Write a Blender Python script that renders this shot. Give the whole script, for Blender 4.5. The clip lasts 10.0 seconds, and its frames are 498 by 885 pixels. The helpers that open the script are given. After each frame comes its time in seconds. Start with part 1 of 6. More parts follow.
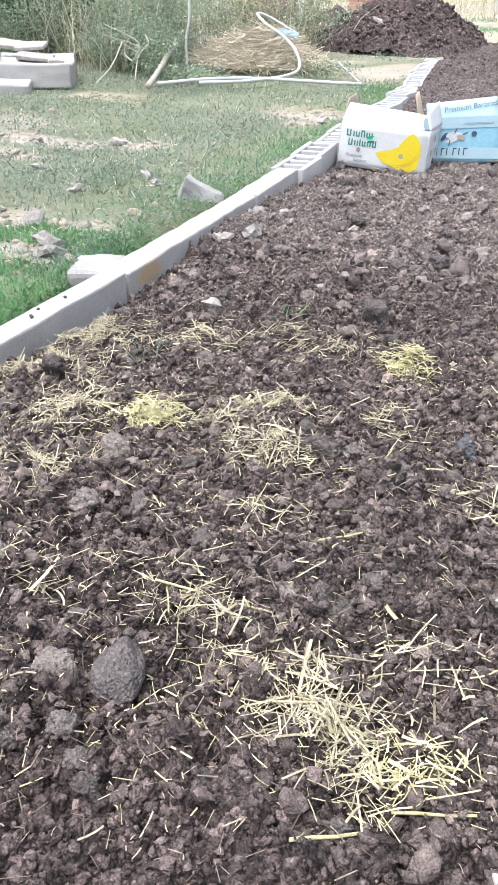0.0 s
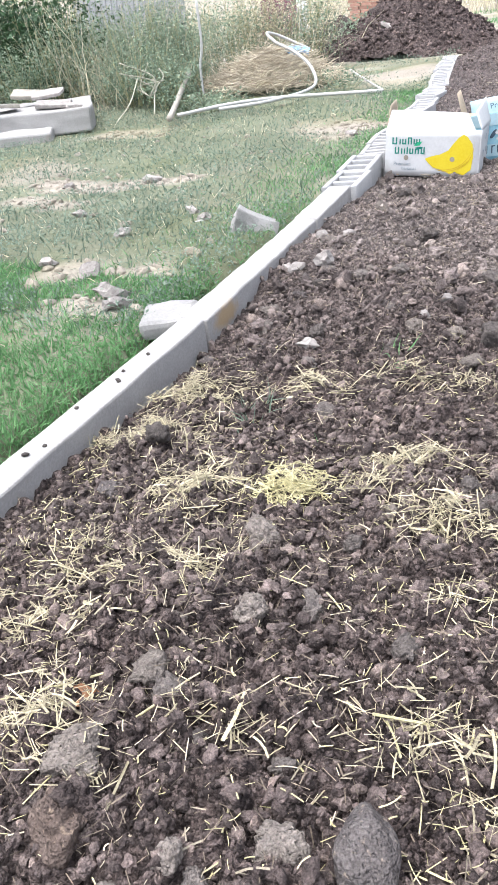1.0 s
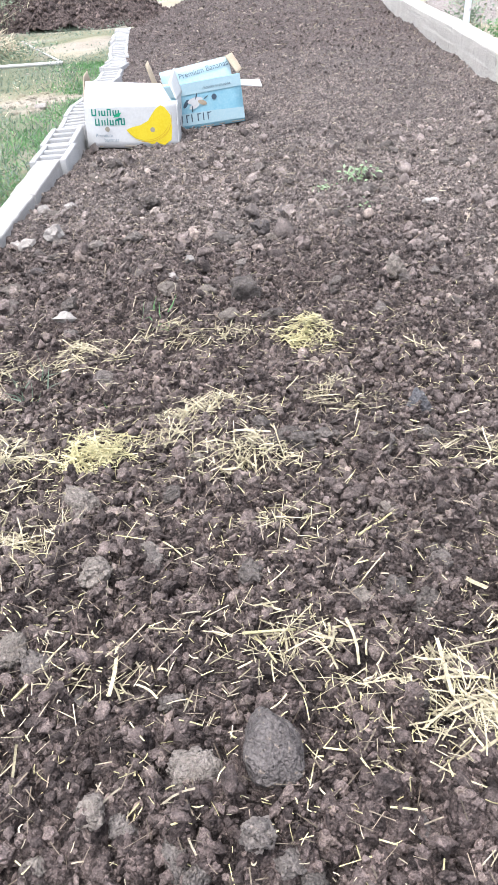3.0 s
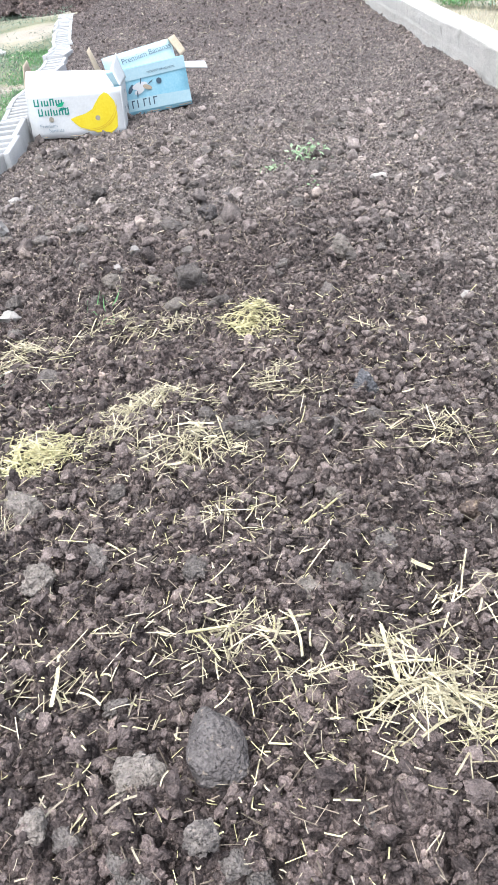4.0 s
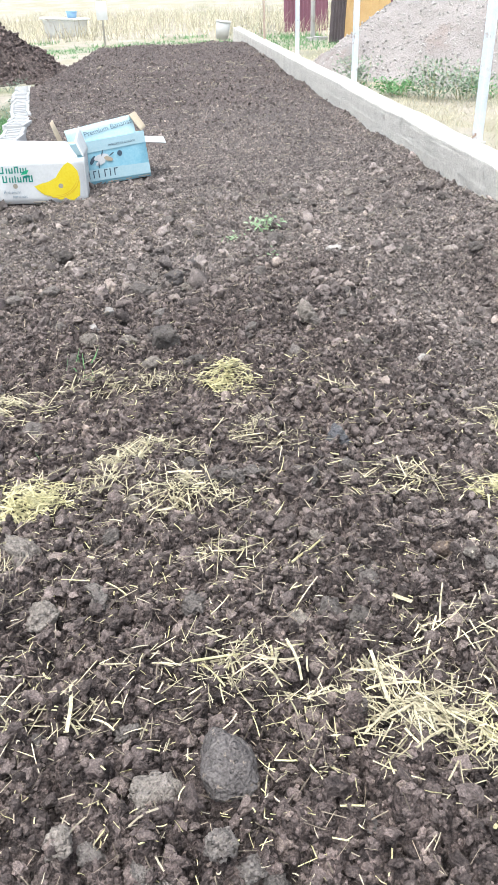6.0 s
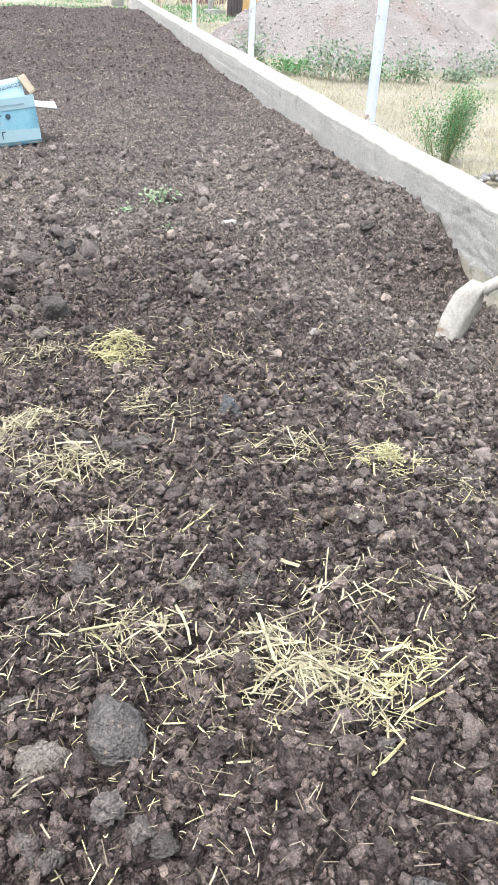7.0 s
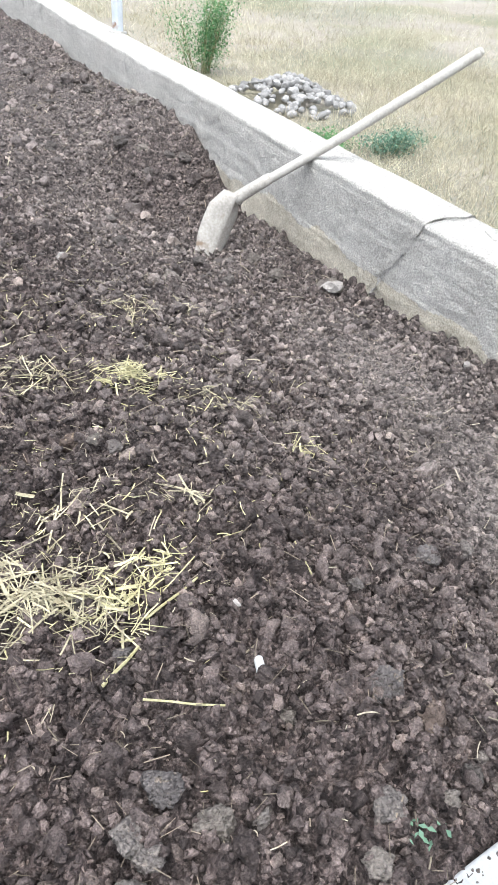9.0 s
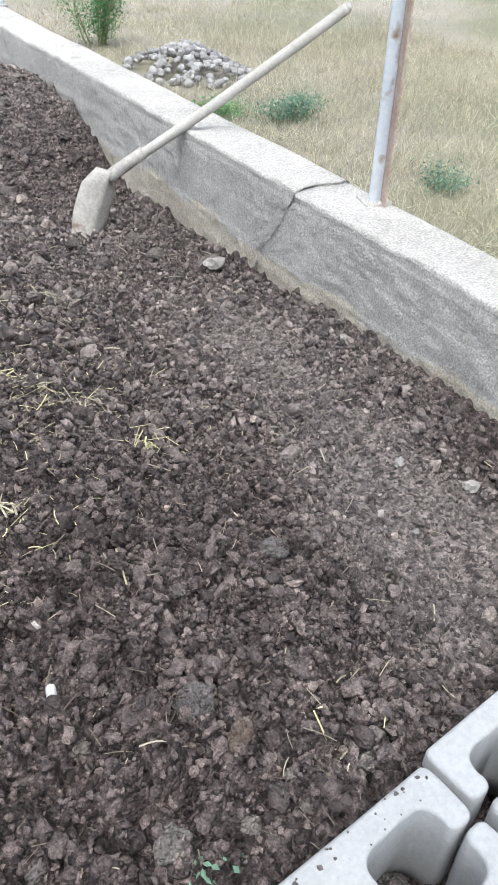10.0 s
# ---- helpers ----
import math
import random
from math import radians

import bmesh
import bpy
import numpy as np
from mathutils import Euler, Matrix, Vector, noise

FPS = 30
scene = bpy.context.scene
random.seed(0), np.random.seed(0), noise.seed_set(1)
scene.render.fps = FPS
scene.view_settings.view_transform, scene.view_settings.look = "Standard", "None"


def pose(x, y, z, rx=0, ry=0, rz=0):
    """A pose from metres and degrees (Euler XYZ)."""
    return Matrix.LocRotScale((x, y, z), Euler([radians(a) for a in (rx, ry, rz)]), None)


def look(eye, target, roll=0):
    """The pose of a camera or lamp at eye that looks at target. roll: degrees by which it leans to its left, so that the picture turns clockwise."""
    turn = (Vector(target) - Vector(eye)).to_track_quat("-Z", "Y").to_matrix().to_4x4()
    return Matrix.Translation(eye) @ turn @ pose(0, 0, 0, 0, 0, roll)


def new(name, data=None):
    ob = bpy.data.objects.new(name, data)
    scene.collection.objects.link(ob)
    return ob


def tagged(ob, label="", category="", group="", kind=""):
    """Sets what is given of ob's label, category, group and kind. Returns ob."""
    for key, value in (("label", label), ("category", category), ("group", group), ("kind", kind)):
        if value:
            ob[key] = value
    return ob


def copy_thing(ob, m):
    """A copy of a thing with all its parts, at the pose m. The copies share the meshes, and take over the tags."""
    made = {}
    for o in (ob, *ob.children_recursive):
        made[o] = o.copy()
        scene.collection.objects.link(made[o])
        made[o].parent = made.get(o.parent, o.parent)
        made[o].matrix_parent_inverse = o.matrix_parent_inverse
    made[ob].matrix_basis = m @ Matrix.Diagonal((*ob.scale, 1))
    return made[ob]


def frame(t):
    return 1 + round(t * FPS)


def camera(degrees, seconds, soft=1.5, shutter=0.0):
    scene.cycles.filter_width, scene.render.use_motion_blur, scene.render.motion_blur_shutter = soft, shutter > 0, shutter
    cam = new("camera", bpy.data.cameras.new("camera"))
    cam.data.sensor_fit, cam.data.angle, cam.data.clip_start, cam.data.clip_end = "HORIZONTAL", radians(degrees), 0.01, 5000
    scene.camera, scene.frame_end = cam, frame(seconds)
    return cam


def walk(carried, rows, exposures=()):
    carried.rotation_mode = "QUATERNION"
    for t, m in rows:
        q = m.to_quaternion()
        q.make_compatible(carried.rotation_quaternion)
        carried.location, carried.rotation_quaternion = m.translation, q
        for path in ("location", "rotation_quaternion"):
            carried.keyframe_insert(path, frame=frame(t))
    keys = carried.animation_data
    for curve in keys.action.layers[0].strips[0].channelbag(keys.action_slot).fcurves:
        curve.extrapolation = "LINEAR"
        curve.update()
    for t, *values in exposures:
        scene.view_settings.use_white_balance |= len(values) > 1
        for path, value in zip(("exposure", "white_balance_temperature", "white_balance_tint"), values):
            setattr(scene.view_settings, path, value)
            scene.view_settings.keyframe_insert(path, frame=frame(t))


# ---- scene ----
cam = camera(36.1, 10.0)
PATH = [
    (0, (-0.009, -0.006, 0.841), (-0.67, 1.554, -0.22), 1.7),
    (0.5, (-0.146, 0.041, 0.83), (-0.834, 1.594, -0.225), -0.5),
    (1, (-0.299, 0.117, 0.832), (-1.054, 1.662, -0.189), -5.8),
    (1.2, (-0.345, 0.122, 0.824), (-1.082, 1.675, -0.198), -5.4),
    (1.4, (-0.392, 0.108, 0.823), (-0.973, 1.713, -0.218), -2.3),
    (1.5, (-0.4, 0.09, 0.826), (-0.865, 1.757, -0.176), -2.7),
    (1.7, (-0.484, 0.078, 0.826), (-0.865, 1.718, -0.253), -4.4),
    (2, (-0.561, 0.043, 0.839), (-0.861, 1.674, -0.278), -2.0),
    (2.3, (-0.557, 0.033, 0.840), (-0.724, 1.676, -0.288), -0.6),
    (2.5, (-0.523, 0.021, 0.841), (-0.604, 1.68, -0.273), -0.7),
    (3, (-0.418, 0.031, 0.831), (-0.491, 1.692, -0.282), -2.8),
    (3.2, (-0.394, 0.053, 0.826), (-0.481, 1.709, -0.292), -3.0),
    (4.3, (-0.354, 0.053, 0.836), (-0.354, 1.685, -0.321), -5.9),
    (4.5, (-0.37, 0.035, 0.848), (-0.334, 1.679, -0.291), -4.7),
    (5, (-0.418, -0.01, 0.875), (-0.301, 1.655, -0.226), -3.3),
    (5.2, (-0.43, -0.02, 0.879), (-0.313, 1.662, -0.196), -3.2),
    (6.3, (-0.443, -0.044, 0.863), (-0.259, 1.666, -0.157), -0.9),
    (6.5, (-0.443, -0.046, 0.861), (-0.207, 1.649, -0.174), -0.2),
    (7, (-0.429, -0.054, 0.855), (-0.028, 1.587, -0.215), 2.3),
    (7.5, (-0.414, -0.067, 0.864), (0.176, 1.507, -0.219), 3.1),
    (8, (-0.412, -0.076, 0.849), (0.25, 1.455, -0.255), 3.2),
    (8.5, (-0.382, -0.088, 0.833), (0.35, 1.303, -0.404), 4.5),
    (9, (-0.278, -0.105, 0.836), (0.517, 1.282, -0.366), 3.8),
    (9.5, (-0.129, -0.135, 0.832), (0.742, 1.221, -0.353), 3.3),
    (10, (-0.047, -0.136, 0.816), (0.82, 1.164, -0.433), 2.0),
]
walk(cam, [(t, look(eye, target, roll)) for t, eye, target, roll in PATH],
     [(0, 1.62, 6200, 10), (1.5, 1.57, 6250, 11), (2.5, 1.61, 6250, 11), (4.5, 1.68, 6050, 6), (6.5, 1.54, 6250, 5), (8.0, 1.48, 6170, 7), (9.0, 1.38, 6100, 6), (10, 1.08, 6060, 6)])

# ---- world and light ----
world = bpy.data.worlds.new("sky")
scene.world = world
world.use_nodes = True
wn = world.node_tree.nodes
sky = wn.new("ShaderNodeTexSky")
sky.sky_type, sky.sun_disc = "NISHITA", False
sky.sun_elevation, sky.sun_rotation = radians(73), radians(223)
sky.air_density, sky.dust_density, sky.ozone_density = 0.8, 5.0, 0.3
cloud = wn.new("ShaderNodeHueSaturation")
cloud.inputs["Saturation"].default_value = 0.45
world.node_tree.links.new(sky.outputs[0], cloud.inputs["Color"])
world.node_tree.links.new(cloud.outputs[0], wn["Background"].inputs[0])
wn["Background"].inputs[1].default_value = 0.157
sun_data = bpy.data.lights.new("sun", "SUN")
sun_data.energy, sun_data.angle, sun_data.color = 0.85, radians(80), (1.0, 0.985, 0.97)
sun = new("sun", sun_data)
sun.matrix_world = look((-0.5, -1.6, 6.2), (0, 0, 0))

# ---- small numeric helpers ----
RNG = np.random.default_rng(7)


def smooth(a, b, x):
    t = np.clip((x - a) / (b - a), 0, 1)
    return t * t * (3 - 2 * t)


def hashed(ix, iy, seed):
    n = (ix.astype(np.int64) * 374761393 + iy.astype(np.int64) * 668265263 + seed * 974711) & 0xFFFFFFFF
    n = ((n ^ (n >> 13)) * 1103515245) & 0xFFFFFFFF
    n = ((n ^ (n >> 16)) * 73244475) & 0xFFFFFFFF
    return (n ^ (n >> 15)) / 4294967295.0


def vnoise(x, y, seed=0):
    """Smooth value noise, -1 to 1, one cell a unit."""
    ix, iy = np.floor(x), np.floor(y)
    u, v = x - ix, y - iy
    u, v = u * u * (3 - 2 * u), v * v * (3 - 2 * v)
    a, b = hashed(ix, iy, seed), hashed(ix + 1, iy, seed)
    c, d = hashed(ix, iy + 1, seed), hashed(ix + 1, iy + 1, seed)
    return 2 * ((a * (1 - u) + b * u) * (1 - v) + (c * (1 - u) + d * u) * v) - 1


def fbm(x, y, seed=0, octaves=4):
    total, amp = 0, 1
    for o in range(octaves):
        total = total + amp * vnoise(x * 2 ** o + 17.3 * o, y * 2 ** o - 9.1 * o, seed + o)
        amp *= 0.5
    return total


def lumps(x, y, cell, seed, share=1.0, squash=0.6):
    """Rounded clods as a height field: in each cell one dome with a radius of its own."""
    gx, gy = np.floor(x / cell), np.floor(y / cell)
    best = np.zeros_like(x)
    for dx in (-1, 0, 1):
        for dy in (-1, 0, 1):
            cx, cy = gx + dx, gy + dy
            px = (cx + 0.15 + 0.7 * hashed(cx, cy, seed)) * cell
            py = (cy + 0.15 + 0.7 * hashed(cx, cy, seed + 1)) * cell
            r = cell * (0.3 + 0.42 * hashed(cx, cy, seed + 2))
            r = np.where(hashed(cx, cy, seed + 3) < share, r, 1e-6)
            d2 = ((x - px) ** 2 + (y - py) ** 2) / r ** 2
            best = np.maximum(best, squash * r * np.sqrt(np.clip(1 - d2, 0, 1)))
    return best


# ---- mesh helpers ----
def np_mesh(name, verts, faces, materials=(), smooth_faces=True):
    """A mesh from arrays: verts (n, 3), faces (m, 3) or (m, 4)."""
    me = bpy.data.meshes.new(name)
    verts, faces = np.asarray(verts, np.float32), np.asarray(faces, np.int32)
    k = faces.shape[1]
    me.vertices.add(len(verts))
    me.vertices.foreach_set("co", verts.ravel())
    me.loops.add(faces.size)
    me.loops.foreach_set("vertex_index", faces.ravel())
    me.polygons.add(len(faces))
    me.polygons.foreach_set("loop_start", np.arange(len(faces), dtype=np.int32) * k)
    me.polygons.foreach_set("use_smooth", np.broadcast_to(np.asarray(smooth_faces, bool), len(faces)).copy())
    me.update(calc_edges=True)
    for m in materials:
        me.materials.append(m)
    return me


def grid_faces(rows, cols):
    i = np.arange(rows * cols).reshape(rows, cols)
    return np.stack([i[:-1, :-1], i[:-1, 1:], i[1:, 1:], i[1:, :-1]], -1).reshape(-1, 4)


def thing(name, me, label="", category="", group="", kind="", at=None):
    ob = new(name, me)
    if at is not None:
        ob.matrix_basis = at
    return tagged(ob, label, category, group, kind)


def holder(name, label, category, group="", at=None):
    return thing(name, None, label, category, group, "", at)


def part(name, bm, material, parent, label="", at=None, flat=False):
    """Links a bmesh (or a ready mesh) as one part under parent."""
    if isinstance(bm, bmesh.types.BMesh):
        me = bpy.data.meshes.new(name)
        bm.to_mesh(me)
        bm.free()
        for p in me.polygons:
            p.use_smooth = not flat
    else:
        me = bm
    if material is not None and not me.materials:
        me.materials.append(material)
    ob = new(name, me)
    ob.parent = parent
    if at is not None:
        ob.matrix_basis = at
    return tagged(ob, label)


def rbox(size, centre=(0, 0, 0), bevel=0.0, segments=2, bm=None, turn=None):
    bm = bm or bmesh.new()
    made = bmesh.ops.create_cube(bm, size=1)["verts"]
    m = Matrix.Translation(centre) @ (turn or Matrix()) @ Matrix.Diagonal((*size, 1))
    bmesh.ops.transform(bm, matrix=m, verts=made)
    if bevel:
        edges = list({e for v in made for e in v.link_edges})
        bmesh.ops.bevel(bm, geom=edges, offset=bevel, segments=segments, affect="EDGES", profile=0.5)
    return bm


def roughen(bm, amount, scale, seed=0):
    off = Vector((seed * 3.7, seed * 1.3, seed * 2.1))
    for v in bm.verts:
        v.co += noise.noise_vector(v.co * scale + off) * amount
    return bm


def tube(points, radius, sides=8, taper=1.0):
    """A round bar or hose along points."""
    pts = [Vector(p) for p in points]
    bm = bmesh.new()
    rings = []
    for i, p in enumerate(pts):
        d = (pts[min(i + 1, len(pts) - 1)] - pts[max(i - 1, 0)]).normalized()
        a = d.orthogonal().normalized() if not rings else (last - d * last.dot(d)).normalized()
        last = a
        b = d.cross(a)
        r = radius * (1 + (taper - 1) * i / max(1, len(pts) - 1))
        rings.append([bm.verts.new(p + r * (math.cos(t) * a + math.sin(t) * b)) for t in [2 * math.pi * k / sides for k in range(sides)]])
    for r1, r2 in zip(rings, rings[1:]):
        for k in range(sides):
            bm.faces.new((r1[k], r1[(k + 1) % sides], r2[(k + 1) % sides], r2[k]))
    bm.faces.new(rings[0][::-1])
    bm.faces.new(rings[-1])
    return bm


def spline(points, steps=8):
    """Points along a smooth line through the given ones."""
    p = [Vector(q) for q in points]
    p = [2 * p[0] - p[1]] + p + [2 * p[-1] - p[-2]]
    out = []
    for i in range(1, len(p) - 2):
        for s in range(steps):
            t = s / steps
            out.append(0.5 * (2 * p[i] + (p[i + 1] - p[i - 1]) * t + (2 * p[i - 1] - 5 * p[i] + 4 * p[i + 1] - p[i + 2]) * t * t + (3 * p[i] - p[i - 1] - 3 * p[i + 1] + p[i + 2]) * t ** 3))
    return out + [p[-2]]


def rotations(yaw, pitch, roll):
    """Many rotation matrices at once: roll about x, then pitch about y, then yaw about z."""
    cy, sy, cp, sp, cr, sr = np.cos(yaw), np.sin(yaw), np.cos(pitch), np.sin(pitch), np.cos(roll), np.sin(roll)
    return np.stack([np.stack([cy * cp, cy * sp * sr - sy * cr, cy * sp * cr + sy * sr], -1),
                     np.stack([sy * cp, sy * sp * sr + cy * cr, sy * sp * cr - cy * sr], -1),
                     np.stack([-sp, cp * sr, cp * cr], -1)], -2)


def scattered(template, pos, rot, scale):
    """Arrays of many copies of a template (verts, faces), joined."""
    tv, tf = template
    v = np.einsum("nij,nkj->nki", rot, tv[None] * scale[:, None, :]) + pos[:, None, :]
    f = tf[None] + (np.arange(len(pos)) * len(tv))[:, None, None]
    return v.reshape(-1, 3), f.reshape(-1, tf.shape[1])


def joined(chunks):
    vs, fs, n = [], [], 0
    for v, f in chunks:
        vs.append(v)
        fs.append(f + n)
        n += len(v)
    return np.concatenate(vs), np.concatenate(fs)


def lump_template(seed, level=2, rough=0.28):
    """A broken, irregular clod of about radius 1; high levels have broken flats and a crumbly skin."""
    bm = bmesh.new()
    bmesh.ops.create_icosphere(bm, subdivisions=level, radius=1)
    off = Vector((seed * 5.1, seed * 2.7, seed * 8.3))
    g = random.Random(seed)
    cuts = [(Vector((g.gauss(0, 1), g.gauss(0, 1), g.gauss(0, 1))).normalized(), g.uniform(0.62, 0.9)) for _ in range(6)]
    for v in bm.verts:
        n = v.co.normalized()
        k = 1 + rough * noise.noise(n * 1.3 + off) + rough * 0.6 * noise.noise(n * 3.1 + off)
        p = n * k
        if level > 2:
            for d, far in cuts:
                over = p.dot(d) - far
                if over > 0:
                    p -= d * over * 0.8
            p += n * (0.16 * noise.noise(n * 4.3 + off) + 0.10 * noise.noise(n * 9 + off) + 0.06 * noise.noise(n * 19 + off))
        else:
            p += n * rough * 0.3 * noise.noise(n * 7.3 + off)
        v.co = p
    bm.verts.ensure_lookup_table()
    verts = np.array([v.co[:] for v in bm.verts])
    faces = np.array([[v.index for v in f.verts] for f in bm.faces])
    bm.free()
    return verts, faces


def strand_template(bend, rings=4, sides=3, side=0.0):
    """A stalk one long, from -0.5 to 0.5 along x, radius one across, bowed up by bend and sideways by side."""
    xs = np.linspace(-0.5, 0.5, rings)
    v = [(x, math.cos(2 * math.pi * s / sides) + side * (0.25 - x * x) * 20, math.sin(2 * math.pi * s / sides) + bend * (0.25 - x * x) * 20) for x in xs for s in range(sides)]
    f = []
    for r in range(rings - 1):
        for s in range(sides):
            a, b = r * sides + s, r * sides + (s + 1) % sides
            f.append((a, b, b + sides, a + sides))
    return np.array(v), np.array(f)


def blade_template(curl, segments=2):
    """A grass blade one high, one wide at its foot, leaning to +x by its curl."""
    v, f = [], []
    for i in range(segments + 1):
        t = i / segments
        w = 0.5 * (1 - t ** 1.6) + 0.03
        v += [(curl * t * t, -w, t - 0.3 * curl * t * t), (curl * t * t, w, t - 0.3 * curl * t * t)]
    for i in range(segments):
        f.append((2 * i, 2 * i + 1, 2 * i + 3, 2 * i + 2))
    return np.array(v), np.array(f)


def leaf_template():
    """A folded leaf one long along x with a pointed tip."""
    v = np.array([(0, 0, 0), (0.45, 0.28, 0.07), (0.5, 0, -0.02), (0.45, -0.28, 0.07), (1, 0, -0.12)])
    return v, np.array([(0, 2, 1), (0, 3, 2), (1, 2, 4), (2, 3, 4)])


# ---- materials ----
def noisy(name, low, high, scale=6.0, fine=60.0, rough=0.85, bump=0.4, depth=0.004, vary=None, amount=0.25, metal=0.0, stain=None, stain_scale=2.0, stain_share=0.5, spec=0.3, transmit=0.0):
    """A surface of two colours mixed at two scales, with fine relief; stain: a third colour in patches; vary: 'object' or 'island'."""
    m = bpy.data.materials.new(name)
    m.use_nodes = True
    nt, nodes = m.node_tree, m.node_tree.nodes
    bsdf = nodes["Principled BSDF"]
    geo = nodes.new("ShaderNodeNewGeometry")
    info = nodes.new("ShaderNodeObjectInfo")
    big, small = nodes.new("ShaderNodeTexNoise"), nodes.new("ShaderNodeTexNoise")
    for n, s, d in ((big, scale, 5.0), (small, fine, 6.0)):
        n.inputs["Scale"].default_value, n.inputs["Detail"].default_value, n.inputs["Roughness"].default_value = s, d, 0.65
        nt.links.new(geo.outputs["Position"], n.inputs["Vector"])
    add = nodes.new("ShaderNodeMath")
    add.operation = "MULTIPLY_ADD"
    add.inputs[1].default_value = 0.5
    nt.links.new(small.outputs["Fac"], add.inputs[0])
    half = nodes.new("ShaderNodeMath")
    half.operation = "MULTIPLY"
    half.inputs[1].default_value = 0.5
    nt.links.new(big.outputs["Fac"], half.inputs[0])
    nt.links.new(half.outputs[0], add.inputs[2])
    ramp = nodes.new("ShaderNodeValToRGB")
    ramp.color_ramp.elements[0].position, ramp.color_ramp.elements[1].position = 0.36, 0.64
    ramp.color_ramp.elements[0].color, ramp.color_ramp.elements[1].color = (*low, 1), (*high, 1)
    nt.links.new(add.outputs[0], ramp.inputs[0])
    colour = ramp.outputs[0]
    if stain:
        patch = nodes.new("ShaderNodeTexNoise")
        patch.inputs["Scale"].default_value, patch.inputs["Detail"].default_value = stain_scale, 6.0
        nt.links.new(geo.outputs["Position"], patch.inputs["Vector"])
        cut = nodes.new("ShaderNodeMapRange")
        cut.inputs["From Min"].default_value, cut.inputs["From Max"].default_value = stain_share, stain_share + 0.12
        nt.links.new(patch.outputs["Fac"], cut.inputs["Value"])
        mix = nodes.new("ShaderNodeMixRGB")
        mix.inputs[2].default_value = (*stain, 1)
        nt.links.new(cut.outputs[0], mix.inputs[0])
        nt.links.new(colour, mix.inputs[1])
        colour = mix.outputs[0]
    if vary:
        hsv = nodes.new("ShaderNodeHueSaturation")
        span = nodes.new("ShaderNodeMapRange")
        span.inputs["To Min"].default_value, span.inputs["To Max"].default_value = 1 - amount, 1 + amount
        nt.links.new(info.outputs["Random"] if vary == "object" else geo.outputs["Random Per Island"], span.inputs["Value"])
        nt.links.new(span.outputs[0], hsv.inputs["Value"])
        nt.links.new(colour, hsv.inputs["Color"])
        colour = hsv.outputs[0]
    nt.links.new(colour, bsdf.inputs["Base Color"])
    bsdf.inputs["Roughness"].default_value, bsdf.inputs["Metallic"].default_value = rough, metal
    bsdf.inputs["Specular IOR Level"].default_value = spec
    if bump:
        b = nodes.new("ShaderNodeBump")
        b.inputs["Strength"].default_value, b.inputs["Distance"].default_value = bump, depth
        nt.links.new(small.outputs["Fac"], b.inputs["Height"])
        nt.links.new(b.outputs[0], bsdf.inputs["Normal"])
    if transmit:
        thin = nodes.new("ShaderNodeBsdfTranslucent")
        nt.links.new(colour, thin.inputs[0])
        mixs = nodes.new("ShaderNodeMixShader")
        mixs.inputs[0].default_value = transmit
        nt.links.new(bsdf.outputs[0], mixs.inputs[1])
        nt.links.new(thin.outputs[0], mixs.inputs[2])
        nt.links.new(mixs.outputs[0], nodes["Material Output"].inputs[0])
    return m


def relief(nt, bsdf, layers):
    """Bump maps laid over one another: (height, depth in metres)."""
    last = None
    for source, depth in layers:
        b = nt.nodes.new("ShaderNodeBump")
        b.inputs["Strength"].default_value, b.inputs["Distance"].default_value = 1.0, depth
        nt.links.new(source, b.inputs["Height"])
        if last:
            nt.links.new(last.outputs[0], b.inputs["Normal"])
        last = b
    nt.links.new(last.outputs[0], bsdf.inputs["Normal"])


def clod_material(name, low, high, amount, speck, gloss=0.85):
    """Dried earth: mottled, pitted, with specks of another colour pressed into it."""
    m = noisy(name, low, high, 30, 240, gloss, 0, vary="object", amount=amount, stain=speck, stain_scale=95, stain_share=0.6, spec=0.2)
    nt, nodes = m.node_tree, m.node_tree.nodes
    geo = nodes.new("ShaderNodeNewGeometry")
    heights = []
    for kind, scale in (("ShaderNodeTexNoise", 70), ("ShaderNodeTexVoronoi", 210), ("ShaderNodeTexNoise", 420)):
        n = nodes.new(kind)
        n.inputs["Scale"].default_value = scale
        nt.links.new(geo.outputs["Position"], n.inputs["Vector"])
        heights.append(n.outputs[0])
    relief(nt, nodes["Principled BSDF"], ((heights[0], 0.008), (heights[1], -0.0035), (heights[2], 0.003)))
    return m


